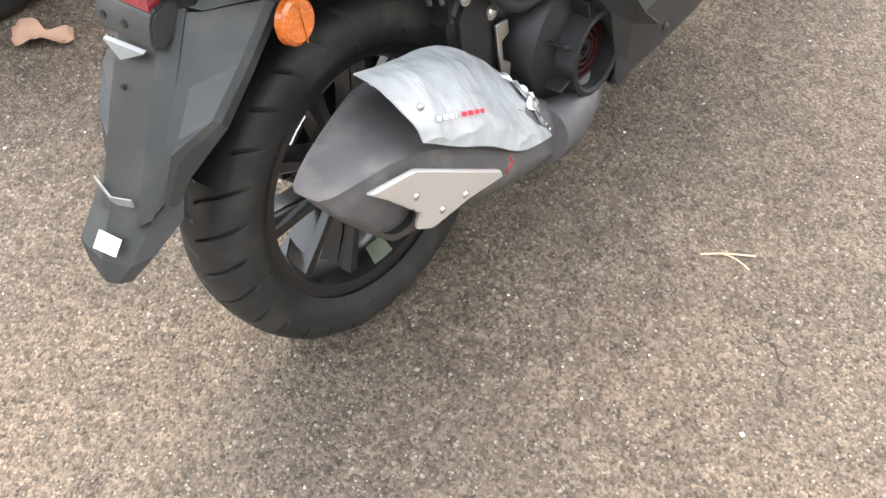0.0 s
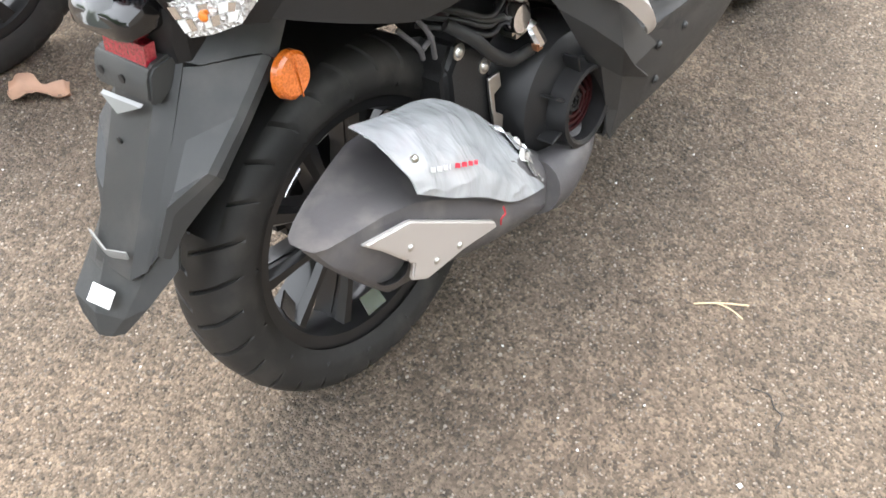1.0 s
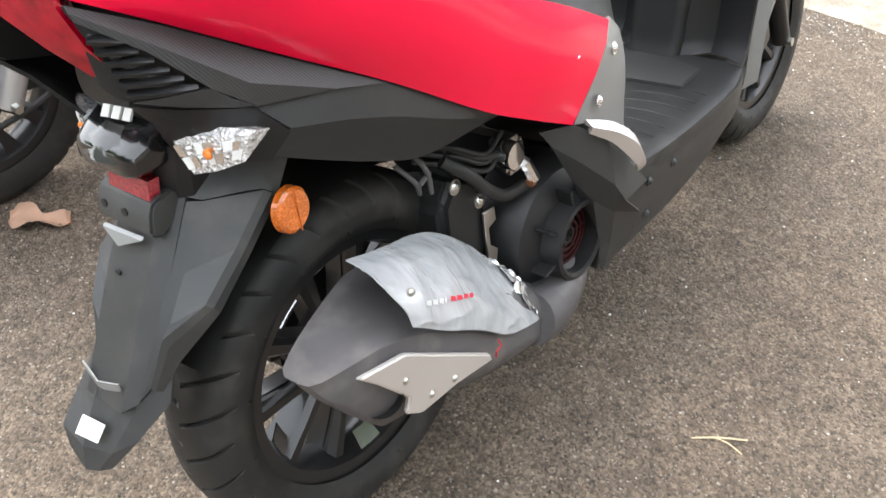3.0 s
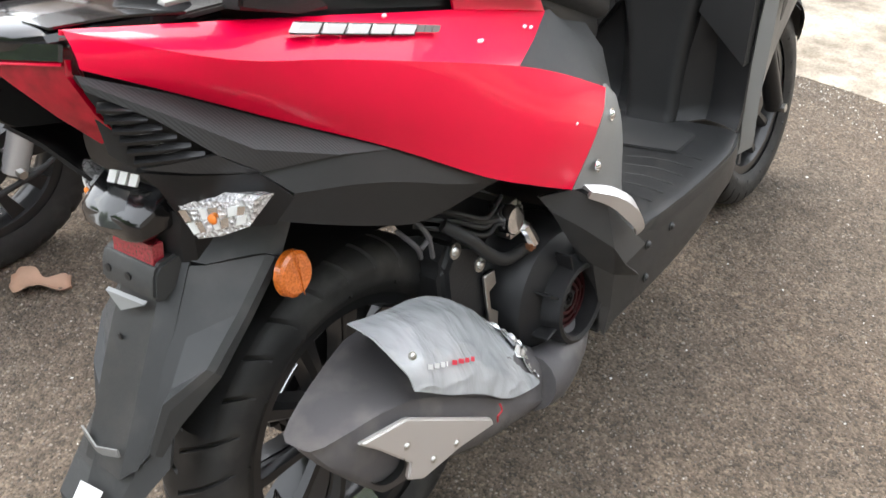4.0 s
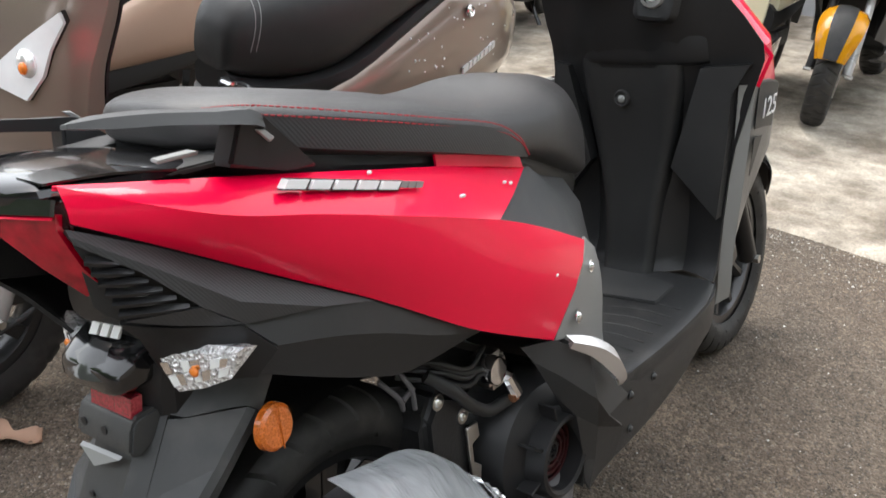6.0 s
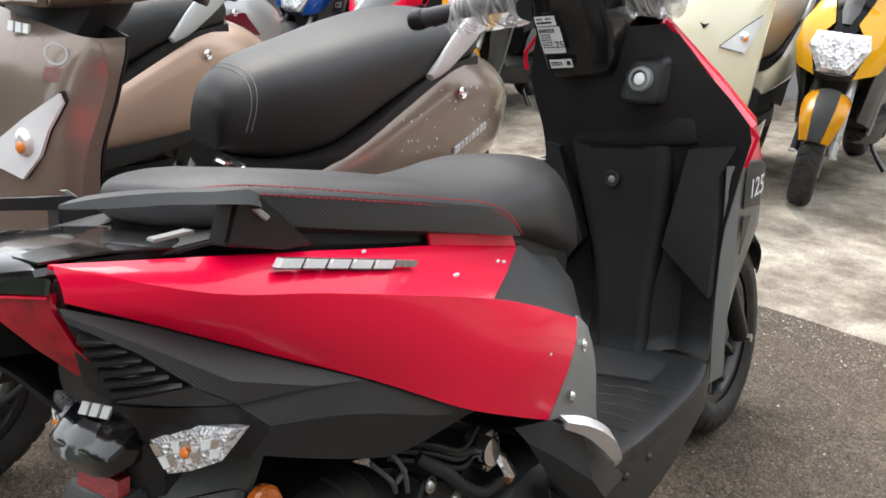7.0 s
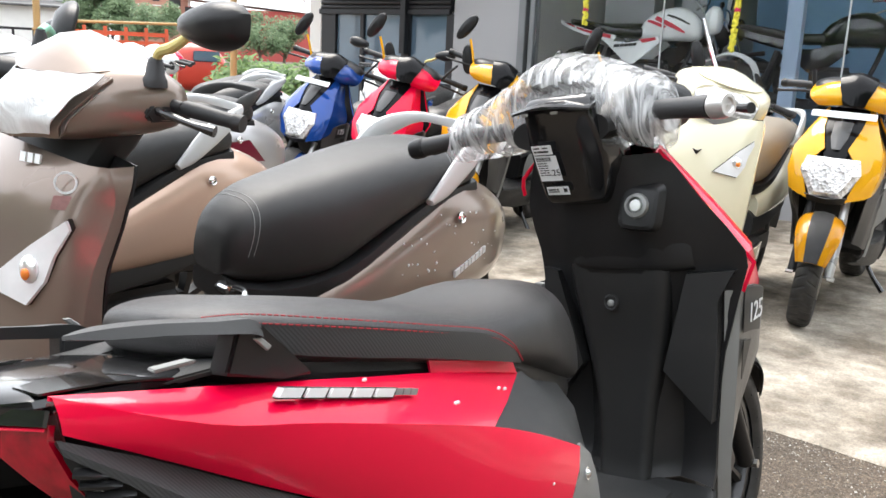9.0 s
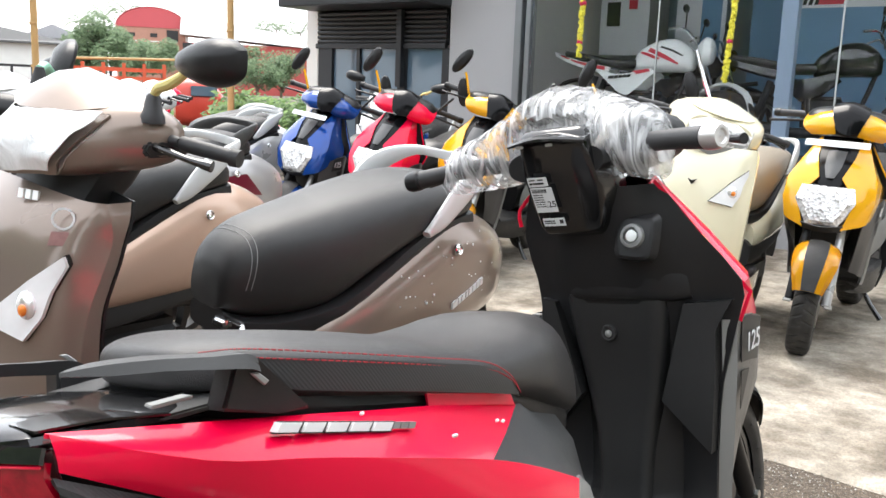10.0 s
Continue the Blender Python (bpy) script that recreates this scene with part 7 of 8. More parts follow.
# motorcycles inside
def motorcycle(paint, label, place, stripe=None):
    top = thing("motorcycle", label, "motorcycle", place, "motorcycles in the showroom")
    for x, nm in ((0, "rear_wheel"), (1.24, "front_wheel")):
        w = part(nm, lathe([(0.225, -0.02), (0.24, -0.03), (0.24, 0.03), (0.225, 0.02), (0.225, -0.02)], (x, 0, 0.30), "Y", 40), ALLOY, top, "black alloy wheel")
        part("tyre", moved(tyre_mesh(0.30, 0.09, 0.235, 72, 10, 20, 0), Matrix.Translation((x, 0, 0.30))), RUBBER, w)
        part("hub", lathe([(0.0001, -0.05), (0.05, -0.05), (0.05, 0.05), (0.0001, 0.05)], (x, 0, 0.30), "Y", 20), CAST, w)
        for i in range(6):
            a = radians(60 * i)
            part("spoke", tube([(x + 0.04 * math.cos(a), 0, 0.30 + 0.04 * math.sin(a)), (x + 0.23 * math.cos(a), 0, 0.30 + 0.23 * math.sin(a))], 0.013, 6), ALLOY, w)
    part("fuel_tank", hull([superring((x, 0, z), (0, 1, 0), (0, 0, 1), w, h, 24, 2.6) for x, z, w, h in ((0.44, 0.80, 0.06, 0.06), (0.50, 0.83, 0.11, 0.10), (0.64, 0.87, 0.145, 0.135), (0.80, 0.88, 0.15, 0.14), (0.91, 0.85, 0.12, 0.11), (0.96, 0.83, 0.07, 0.06))], 3), paint, top, "white fuel tank with red flashes", 50)
    part("seat", hull([superring((x, 0, z), (0, 1, 0), (0, 0, 1), w, h, 20, 3) for x, z, w, h in ((-0.22, 0.885, 0.07, 0.025), (0.0, 0.85, 0.11, 0.035), (0.25, 0.80, 0.12, 0.04), (0.48, 0.80, 0.09, 0.045))], 3), SEATMAT, top, "long black seat", 50)
    for s in (1, -1):
        part("tail_panel", panel([[(-0.33, 0.05 * s, 0.90), (-0.15, 0.11 * s, 0.84), (0.08, 0.13 * s, 0.79), (0.25, 0.12 * s, 0.76)], [(-0.32, 0.05 * s, 0.86), (-0.15, 0.115 * s, 0.79), (0.08, 0.13 * s, 0.73), (0.22, 0.12 * s, 0.71)]], 3, 0.01), paint, top, "painted tail panel")
        part("side_cover", panel([[(0.10, 0.125 * s, 0.74), (0.35, 0.135 * s, 0.70), (0.62, 0.14 * s, 0.76)], [(0.20, 0.13 * s, 0.66), (0.38, 0.14 * s, 0.60), (0.66, 0.14 * s, 0.72)], [(0.34, 0.12 * s, 0.54), (0.42, 0.13 * s, 0.52), (0.48, 0.13 * s, 0.56)]], 3, 0.01), paint, top, "painted side cover")
        if stripe:
            part("stripe", panel([[(0.60, 0.142 * s, 0.93), (0.74, 0.153 * s, 0.87), (0.86, 0.142 * s, 0.80)], [(0.58, 0.140 * s, 0.90), (0.72, 0.153 * s, 0.84), (0.85, 0.142 * s, 0.79)]], 3, 0.004), stripe, top, "red flash")
            part("stripe", panel([[(-0.25, 0.090 * s, 0.865), (-0.05, 0.127 * s, 0.805), (0.20, 0.138 * s, 0.765)], [(-0.25, 0.092 * s, 0.855), (-0.05, 0.127 * s, 0.785), (0.20, 0.138 * s, 0.73)]], 3, 0.004), stripe, top, "red flash")
            part("stripe", panel([[(0.52, 0.118 * s, 0.90), (0.60, 0.146 * s, 0.88), (0.70, 0.157 * s, 0.84)], [(0.51, 0.118 * s, 0.885), (0.58, 0.146 * s, 0.86), (0.67, 0.157 * s, 0.825)]], 3, 0.004), stripe, top, "red flash")
            part("stripe", panel([[(0.70, 0.150 * s, 0.945), (0.80, 0.153 * s, 0.915), (0.89, 0.132 * s, 0.87)], [(0.69, 0.152 * s, 0.93), (0.79, 0.156 * s, 0.90), (0.885, 0.135 * s, 0.86)]], 3, 0.004), INK, top, "black flash")
            part("side_tail", panel([[(-0.28, 0.085 * s, 0.875), (-0.05, 0.122 * s, 0.825), (0.12, 0.132 * s, 0.795)], [(-0.27, 0.088 * s, 0.868), (-0.05, 0.125 * s, 0.812), (0.12, 0.135 * s, 0.778)]], 2, 0.004), INK, top)
            bars((0.24, 0.142 * s, 0.655), (1, 0, 0.10), (0, 0, 1), (0.05, 0.03, 0.03, 0.03, 0.03), 0.025, top, INK, "side_badge", "", 0.004, 0.008, 0.3)
            part("stripe", panel([[(0.46, 0.142 * s, 0.73), (0.60, 0.146 * s, 0.75)], [(0.50, 0.146 * s, 0.70), (0.62, 0.146 * s, 0.73)]], 1, 0.004), stripe, top, "red flash")
        part("fork_leg", tube([(1.24, 0.09 * s, 0.30), (1.10, 0.09 * s, 0.62), (0.99, 0.09 * s, 0.92)], 0.020, 10), CHROME, top)
        part("shock_absorber", tube([(0.02, 0.12 * s, 0.34), (0.12, 0.12 * s, 0.68)], 0.028, 12), BLACKMETAL, top)
        part("handlebar", tube([(0.96, 0.0, 0.98), (0.95, 0.10 * s, 1.02), (0.90, 0.22 * s, 1.08), (0.80, 0.34 * s, 1.06)], 0.011, 10), CHROME, top, "chrome handlebar")
        part("mirror", hull([superring((0.93 + d, 0.33 * s, 1.22), (0, 1, 0), (0, 0, 1), a, b, 16, 2.4) for d, a, b in ((-0.01, 0.05, 0.03), (0.01, 0.06, 0.036), (0.025, 0.03, 0.02))]), SATIN, top)
        part("mirror_stem", tube([(0.92, 0.25 * s, 1.08), (0.93, 0.29 * s, 1.19)], 0.006, 8), SATIN, top)
    part("engine", box((0.55, 0, 0.42), (0.34, 0.22, 0.30), 0.04, 3), CAST, top, "grey engine")
    part("frame_tube", tube([(0.95, 0, 0.90), (0.85, 0, 0.55), (0.70, 0, 0.26), (0.35, 0, 0.26), (0.10, 0, 0.5)], 0.02, 10), BLACKMETAL, top)
    part("exhaust", tube([(0.66, -0.12, 0.30), (0.35, -0.16, 0.25), (-0.15, -0.18, 0.34)], [0.02, 0.045, 0.05], 14), BLACKMETAL, top)
    part("headlamp", hull([superring((x, 0, 0.92), (0, 1, 0), (0, 0, 1), w, h, 20, 2.6) for x, w, h in ((0.99, 0.06, 0.07), (1.04, 0.10, 0.12), (1.10, 0.09, 0.10), (1.12, 0.05, 0.05))], 2), paint, top, "headlamp fairing")
    part("front_fender", panel([[(1.48, 0.05, 0.36), (1.40, 0.05, 0.56), (1.22, 0.05, 0.64), (1.02, 0.05, 0.56)], [(1.52, 0, 0.37), (1.43, 0, 0.59), (1.22, 0, 0.67), (1.0, 0, 0.58)], [(1.48, -0.05, 0.36), (1.40, -0.05, 0.56), (1.22, -0.05, 0.64), (1.02, -0.05, 0.56)]], 4, 0.005, 2), paint, top)
    part("rear_fender", panel([[(-0.33, 0.05, 0.5), (-0.22, 0.05, 0.62), (0, 0.05, 0.66)], [(-0.36, 0, 0.5), (-0.24, 0, 0.64), (0, 0, 0.69)], [(-0.33, -0.05, 0.5), (-0.22, -0.05, 0.62), (0, -0.05, 0.66)]], 3, 0.005, 2), SATIN, top)
    return top


def on_floor(x, y, yaw, lean=0):
    return Matrix.Translation((0, 0, 0.60)) @ stand_at(x, y, yaw, lean)


motorcycle(WHITE_PAINT, "white motorcycle with red flashes behind the glass", on_floor(6.72, 3.29, -84, -5), REDINK)
motorcycle(BLACK_GLOSS, "black motorcycle with yellow seat edge in the showroom", on_floor(7.2, 1.9, -80, -5))
motorcycle(BLACK_GLOSS, "black motorcycle at the back of the showroom", on_floor(8.0, 3.5, -60, -5))
motorcycle(RED, "red motorcycle at the back of the showroom", on_floor(7.9, 0.6, -100, -5))

# flower garlands on the glass
GARL = mat("yellow marigold petals", (0.80, 0.72, 0.08), 0.8, vary=0.3, vary_scale=60)
ROSE = mat("dark pink petals", (0.55, 0.02, 0.10), 0.8, vary=0.3, vary_scale=60)


def garland(x, y, ztop, zbot, lean):
    top = thing("garland", "hanging yellow flower garland with pink tufts", "garland", None, "garlands")
    rng = random.Random(int(y * 100))
    bm, tuft = bmesh.new(), bmesh.new()
    n = 0
    z = ztop
    while z > zbot:
        pink = (n % 26) > 23
        for _ in range(5):
            a, r = rng.uniform(0, 6.28), rng.uniform(0.005, 0.020 if not pink else 0.028)
            c = (x + r * math.cos(a), y + lean * (ztop - z) + r * math.sin(a), z + rng.uniform(-0.006, 0.006))
            one = bmesh.new()
            bmesh.ops.create_icosphere(one, subdivisions=1, radius=rng.uniform(0.009, 0.014))
            bmesh.ops.translate(one, vec=c, verts=one.verts)
            join(tuft if pink else bm, one)
        z -= 0.012
        n += 1
    part("flower_string", bm, GARL, top, "yellow flowers")
    part("tuft", tuft, ROSE, top, "dark pink flowers")


garland(6.13, 3.02, 3.4, 1.42, 0.02)
garland(6.13, 1.70, 3.4, 1.24, 0.05)

# ---------------------------------------------------------------- yard and distance
def asphalt():
    m, nodes, links, b = nodes_of("worn coarse asphalt")
    co = nodes.new("ShaderNodeTexCoord")
    big = nodes.new("ShaderNodeTexNoise")
    big.inputs["Scale"].default_value, big.inputs["Detail"].default_value = 1.6, 6
    mid = nodes.new("ShaderNodeTexNoise")
    mid.inputs["Scale"].default_value, mid.inputs["Detail"].default_value = 14, 8
    stone = nodes.new("ShaderNodeTexVoronoi")
    stone.inputs["Scale"].default_value = 240
    stone2 = nodes.new("ShaderNodeTexVoronoi")
    stone2.inputs["Scale"].default_value = 110
    for n in (big, mid, stone, stone2):
        links.new(co.outputs["Object"], n.inputs["Vector"])
    r1 = nodes.new("ShaderNodeValToRGB")
    e = r1.color_ramp.elements
    e[0].position, e[0].color = 0.36, (0.090, 0.073, 0.056, 1)
    e[1].position, e[1].color = 0.66, (0.120, 0.093, 0.069, 1)
    links.new(big.outputs["Fac"], r1.inputs[0])
    r2 = nodes.new("ShaderNodeValToRGB")
    e = r2.color_ramp.elements
    e[0].position, e[0].color = 0.0, (0.05, 0.05, 0.05, 1)
    e[1].position, e[1].color = 1.0, (0.98, 0.95, 0.92, 1)
    gray = nodes.new("ShaderNodeRGBToBW")
    links.new(stone.outputs["Color"], gray.inputs[0])
    links.new(gray.outputs[0], r2.inputs[0])
    mix = nodes.new("ShaderNodeMixRGB")
    mix.blend_type, mix.inputs[0].default_value = "OVERLAY", 0.75
    links.new(r1.outputs[0], mix.inputs[1])
    links.new(r2.outputs[0], mix.inputs[2])
    mix2 = nodes.new("ShaderNodeMixRGB")
    mix2.blend_type, mix2.inputs[0].default_value = "OVERLAY", 0.5
    links.new(mix.outputs[0], mix2.inputs[1])
    links.new(mid.outputs["Fac"], mix2.inputs[2])
    gray2, mix3 = nodes.new("ShaderNodeRGBToBW"), nodes.new("ShaderNodeMixRGB")
    mix3.blend_type, mix3.inputs[0].default_value = "OVERLAY", 0.35
    links.new(stone2.outputs["Color"], gray2.inputs[0])
    links.new(mix2.outputs[0], mix3.inputs[1])
    links.new(gray2.outputs[0], mix3.inputs[2])
    links.new(mix3.outputs[0], b.inputs["Base Color"])
    b.inputs["Roughness"].default_value = 0.88
    add = nodes.new("ShaderNodeMath")
    add.operation = "ADD"
    links.new(stone.outputs["Distance"], add.inputs[0])
    links.new(stone2.outputs["Distance"], add.inputs[1])
    bn = nodes.new("ShaderNodeBump")
    bn.invert = True
    bn.inputs["Strength"].default_value, bn.inputs["Distance"].default_value = 0.9, 0.004
    links.new(add.outputs[0], bn.inputs["Height"])
    links.new(bn.outputs[0], b.inputs["Normal"])
    return m


def concrete():
    m, nodes, links, b = nodes_of("worn sandy concrete")
    co = nodes.new("ShaderNodeTexCoord")
    big, mid, fine = (nodes.new("ShaderNodeTexNoise") for _ in range(3))
    for n, s, d in ((big, 2.0, 12), (mid, 9, 10), (fine, 120, 6)):
        n.inputs["Scale"].default_value, n.inputs["Detail"].default_value, n.inputs["Roughness"].default_value = s, d, 0.66
        links.new(co.outputs["Object"], n.inputs["Vector"])
    r1 = nodes.new("ShaderNodeValToRGB")
    e = r1.color_ramp.elements
    e[0].position, e[0].color = 0.38, (0.145, 0.118, 0.088, 1)
    e[1].position, e[1].color = 0.63, (0.46, 0.41, 0.34, 1)
    links.new(big.outputs["Fac"], r1.inputs[0])
    mix = nodes.new("ShaderNodeMixRGB")
    mix.blend_type, mix.inputs[0].default_value = "OVERLAY", 0.9
    links.new(r1.outputs[0], mix.inputs[1])
    links.new(mid.outputs["Fac"], mix.inputs[2])
    mix2 = nodes.new("ShaderNodeMixRGB")
    mix2.blend_type, mix2.inputs[0].default_value = "OVERLAY", 0.7
    links.new(mix.outputs[0], mix2.inputs[1])
    links.new(fine.outputs["Fac"], mix2.inputs[2])
    links.new(mix2.outputs[0], b.inputs["Base Color"])
    b.inputs["Roughness"].default_value = 0.85
    bn = nodes.new("ShaderNodeBump")
    bn.inputs["Strength"].default_value, bn.inputs["Distance"].default_value = 0.5, 0.006
    links.new(mid.outputs["Fac"], bn.inputs["Height"])
    links.new(bn.outputs[0], b.inputs["Normal"])
    return m


def specks(name, dark, lite, rough=0.8):
    """Loose bits, each of its own tone."""
    m, nodes, links, b = nodes_of(name)
    geo, ramp = nodes.new("ShaderNodeNewGeometry"), nodes.new("ShaderNodeValToRGB")
    ramp.color_ramp.elements[0].color, ramp.color_ramp.elements[1].color = (*dark, 1), (*lite, 1)
    links.new(geo.outputs["Random Per Island"], ramp.inputs[0])
    links.new(ramp.outputs[0], b.inputs["Base Color"])
    b.inputs["Roughness"].default_value = rough
    return m


bm = bmesh.new()
bmesh.ops.create_grid(bm, x_segments=4, y_segments=4, size=400)
g = finish("ground", bm, asphalt(), None)
tagged(g, "grey-brown coarse worn asphalt yard", "ground", kind="structure")
rng = random.Random(4)
edge = [(2.12 + 0.10 * noise.noise((0, y * 1.4, 0)) + 0.03 * noise.noise((3, y * 9, 0)) + 0.05 * y * 0.2, y) for y in [-9 + 0.12 * i for i in range(180)]]
bm = bmesh.new()
lowr, upr = [bm.verts.new((x - 0.03, y, 0.001)) for x, y in edge], [bm.verts.new((x, y, 0.012)) for x, y in edge]
farr = [bm.verts.new((6.3, y, 0.012)) for x, y in edge]
for a, b in ((lowr, upr), (upr, farr)):
    for i in range(len(a) - 1):
        bm.faces.new((a[i], a[i + 1], b[i + 1], b[i]))
c = finish("pavement", bm, concrete(), None)
tagged(c, "pale sandy worn concrete apron", "pavement", kind="structure")


def scatter(name, label, count, place, sizes, material, seed):
    """Small angular stones half sunk in the ground, as one mesh."""
    r = random.Random(seed)
    vs, fs = [], []
    for _ in range(count):
        x, y, z = place(r)
        s = r.uniform(*sizes) * (1 if r.random() < 0.85 else 1.6)
        a = r.uniform(0, 6.28)
        n = len(vs)
        for k in range(4):
            q = s * r.uniform(0.7, 1.2)
            vs.append((x + q * math.cos(a + k * 1.57), y + q * math.sin(a + k * 1.57), z - 0.1 * s))
        vs.append((x + r.uniform(-0.3, 0.3) * s, y + r.uniform(-0.3, 0.3) * s, z + s * r.uniform(0.35, 0.8)))
        fs += [(n, n + 1, n + 4), (n + 1, n + 2, n + 4), (n + 2, n + 3, n + 4), (n + 3, n, n + 4)]
    me = bpy.data.meshes.new(name)
    me.from_pydata(vs, [], fs)
    me.materials.append(material)
    return tagged(new(name, me), label, "gravel", kind="stuff")


scatter("gravel", "loose grit on the worn asphalt", 60000, lambda r: (r.uniform(-0.75, 2.1), r.uniform(-0.9, 1.5), 0.0), (0.0010, 0.0030), specks("grit", (0.04, 0.036, 0.032), (0.30, 0.26, 0.22)), 1)
scatter("gravel", "pale stone chips along the concrete edge", 4200, lambda r: (2.10 + r.gauss(-0.05, 0.13), r.uniform(-1.6, 2.5), 0.004), (0.0010, 0.0034), specks("pale chips", (0.20, 0.185, 0.16), (0.55, 0.53, 0.49)), 2)
scatter("gravel", "scattered white chips on the asphalt", 260, lambda r: (r.uniform(-0.6, 2.1), r.uniform(-1.0, 1.2), 0.001), (0.0014, 0.003), specks("white chips", (0.5, 0.48, 0.46), (0.8, 0.79, 0.77)), 3)

# dry leaf and twig
LEAF = mat("dry leaf", (0.42, 0.26, 0.18), 0.7, vary=0.3, vary_scale=30, bump=0.6, bump_scale=120)
line = []
for i in range(13):
    t = i / 12
    w = 0.030 * math.sin(math.pi * min(1, t * 1.02) ** 0.8) + 0.003 + (0.012 * math.sin(9 * t) if i % 12 else 0)
    line.append([(0.10 * t - 0.05, f * w, 0.010 + 0.012 * f * f + 0.008 * math.sin(6 * t + f)) for f in (-1, -0.5, 0, 0.5, 1)])
bm = panel(line, 3, 0.001, 3)
for v in bm.verts:
    v.co += noise.noise_vector(v.co * 45) * 0.007
leaf = finish("dry_leaf", moved(bm, Matrix.Translation((0.03, 0.875, -0.002)) @ Matrix.Rotation(radians(-48), 4, "Z") @ Matrix.Diagonal((1.15, 1.0, 1, 1))), LEAF, None)
tagged(leaf, "curled dry brown leaf lying on the asphalt", "leaf")
STRAW = mat("dry straw", (0.62, 0.50, 0.32), 0.7, vary=0.15)
twig = thing("straw", "forked dry straw lying on the asphalt", "straw")
part("stem", tube([(0.372, -0.337, 0.003), (0.396, -0.366, 0.005), (0.424, -0.405, 0.003)], 0.0013, 6), STRAW, twig)
part("fork", tube([(0.395, -0.364, 0.004), (0.397, -0.385, 0.005), (0.394, -0.409, 0.002)], 0.0010, 6), STRAW, twig)
wire = finish("thread", tube([(0.285, -0.475, 0.002), (0.29, -0.50, 0.003), (0.275, -0.515, 0.002), (0.268, -0.53, 0.002), (0.245, -0.53, 0.002)], 0.0009, 6), HOSE, None)
tagged(wire, "thin dark curled thread on the asphalt", "thread")

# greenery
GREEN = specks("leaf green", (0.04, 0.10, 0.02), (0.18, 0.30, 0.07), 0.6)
# distance haze is mixed into this paler, greyer green
HAZE_GREEN = specks("leaf green with haze mixed in", (0.07, 0.125, 0.055), (0.19, 0.27, 0.13), 0.7)
BARK = mat("bark", (0.16, 0.12, 0.09), 0.9, vary=0.3, vary_scale=8, bump=0.8, bump_scale=40)


def leaves(name, blobs, count, size, material, parent, seed, kind=""):
    """Many small bent leaves gathered round uneven clumps, as one mesh."""
    r = random.Random(seed)
    vs, fs = [], []
    for _ in range(count):
        c, rad = r.choice(blobs)
        d = V((r.gauss(0, 1), r.gauss(0, 1), r.gauss(0, 0.9))).normalized() * rad * r.uniform(0.55, 1.08) ** 0.8
        p = V(c) + d
        u = V((r.gauss(0, 1), r.gauss(0, 1), r.gauss(0, 0.5))).normalized()
        w = u.orthogonal().normalized()
        s = size * r.uniform(0.6, 1.4)
        n = len(vs)
        vs += [p - u * s, p + w * s * 0.45 + V((0, 0, 0.1 * s)), p + u * s, p - w * s * 0.45 + V((0, 0, 0.1 * s))]
        fs += [(n, n + 1, n + 2), (n, n + 2, n + 3)]
    me = bpy.data.meshes.new(name)
    me.from_pydata([tuple(v) for v in vs], [], fs)
    me.materials.append(material)
    ob = new(name, me)
    ob.parent = parent
    return ob


def tree(x, y, h, spread, seed, material, label, leaf=0.032, count=4200):
    r = random.Random(seed)
    top = thing("tree", label, "tree", Matrix.Translation((x, y, 0)), "trees")
    part("trunk", tube([(0, 0, -0.1), (0.1 * r.uniform(-1, 1), 0.1, h * 0.3), (0.2 * r.uniform(-1, 1), 0, h * 0.6)], [0.035 * h, 0.028 * h, 0.015 * h], 10), BARK, top)
    blobs = []
    for i in range(9):
        a, z = r.uniform(0, 6.28), h * r.uniform(0.45, 0.92)
        q = spread * r.uniform(0.3, 0.85) * (1.15 - z / h * 0.5)
        c = (q * math.cos(a), q * math.sin(a), z)
        part("limb", tube([(0, 0, h * 0.35), (c[0] * 0.5, c[1] * 0.5, h * 0.35 + (z - h * 0.35) * 0.6), c], [0.014 * h, 0.009 * h, 0.004 * h], 6), BARK, top)
        blobs.append((c, spread * r.uniform(0.26, 0.46)))
    blobs.append(((0, 0, h * 0.8), spread * 0.5))
    leaves("crown", blobs, count, leaf * h, material, top, seed)


def palm(x, y, h, seed):
    r = random.Random(seed)
    top = thing("palm_tree", "tall coconut palm behind the buildings", "palm tree", Matrix.Translation((x, y, 0)), "palms")
    part("trunk", tube([(0, 0, 0), (0.2, 0.1, h * 0.5), (0.1, 0.3, h)], [0.22, 0.17, 0.13], 10), BARK, top)
    for i in range(14):
        a, lift = 6.28 * i / 14 + r.uniform(-0.2, 0.2), r.uniform(0.2, 2.6)
        L = r.uniform(2.8, 4.0)
        d, s = V((math.cos(a), math.sin(a), 0)), V((-math.sin(a), math.cos(a), 0))
        vs, fs = [], []
        for k in range(18):
            t = (k + 1) / 18
            p = V((0.1, 0.3, h)) + d * (L * t) + V((0, 0, lift * math.sin(2.2 * t) * 1.2 - 1.5 * t * t))
            for side in (1, -1):
                n = len(vs)
                tip = p + s * side * (0.85 * math.sin(3.0 * t) + 0.08) + d * 0.25 - V((0, 0, 0.25))
                vs += [tuple(p - d * 0.11), tuple(p + d * 0.11), tuple(tip)]
                fs.append((n, n + 1, n + 2))
        me = bpy.data.meshes.new("frond")
        me.from_pydata(vs, [], fs)
        me.materials.append(HAZE_GREEN)
        ob = new("frond", me)
        ob.parent = top


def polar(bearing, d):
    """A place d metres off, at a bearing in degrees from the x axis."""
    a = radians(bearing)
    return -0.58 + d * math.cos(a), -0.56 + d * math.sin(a)


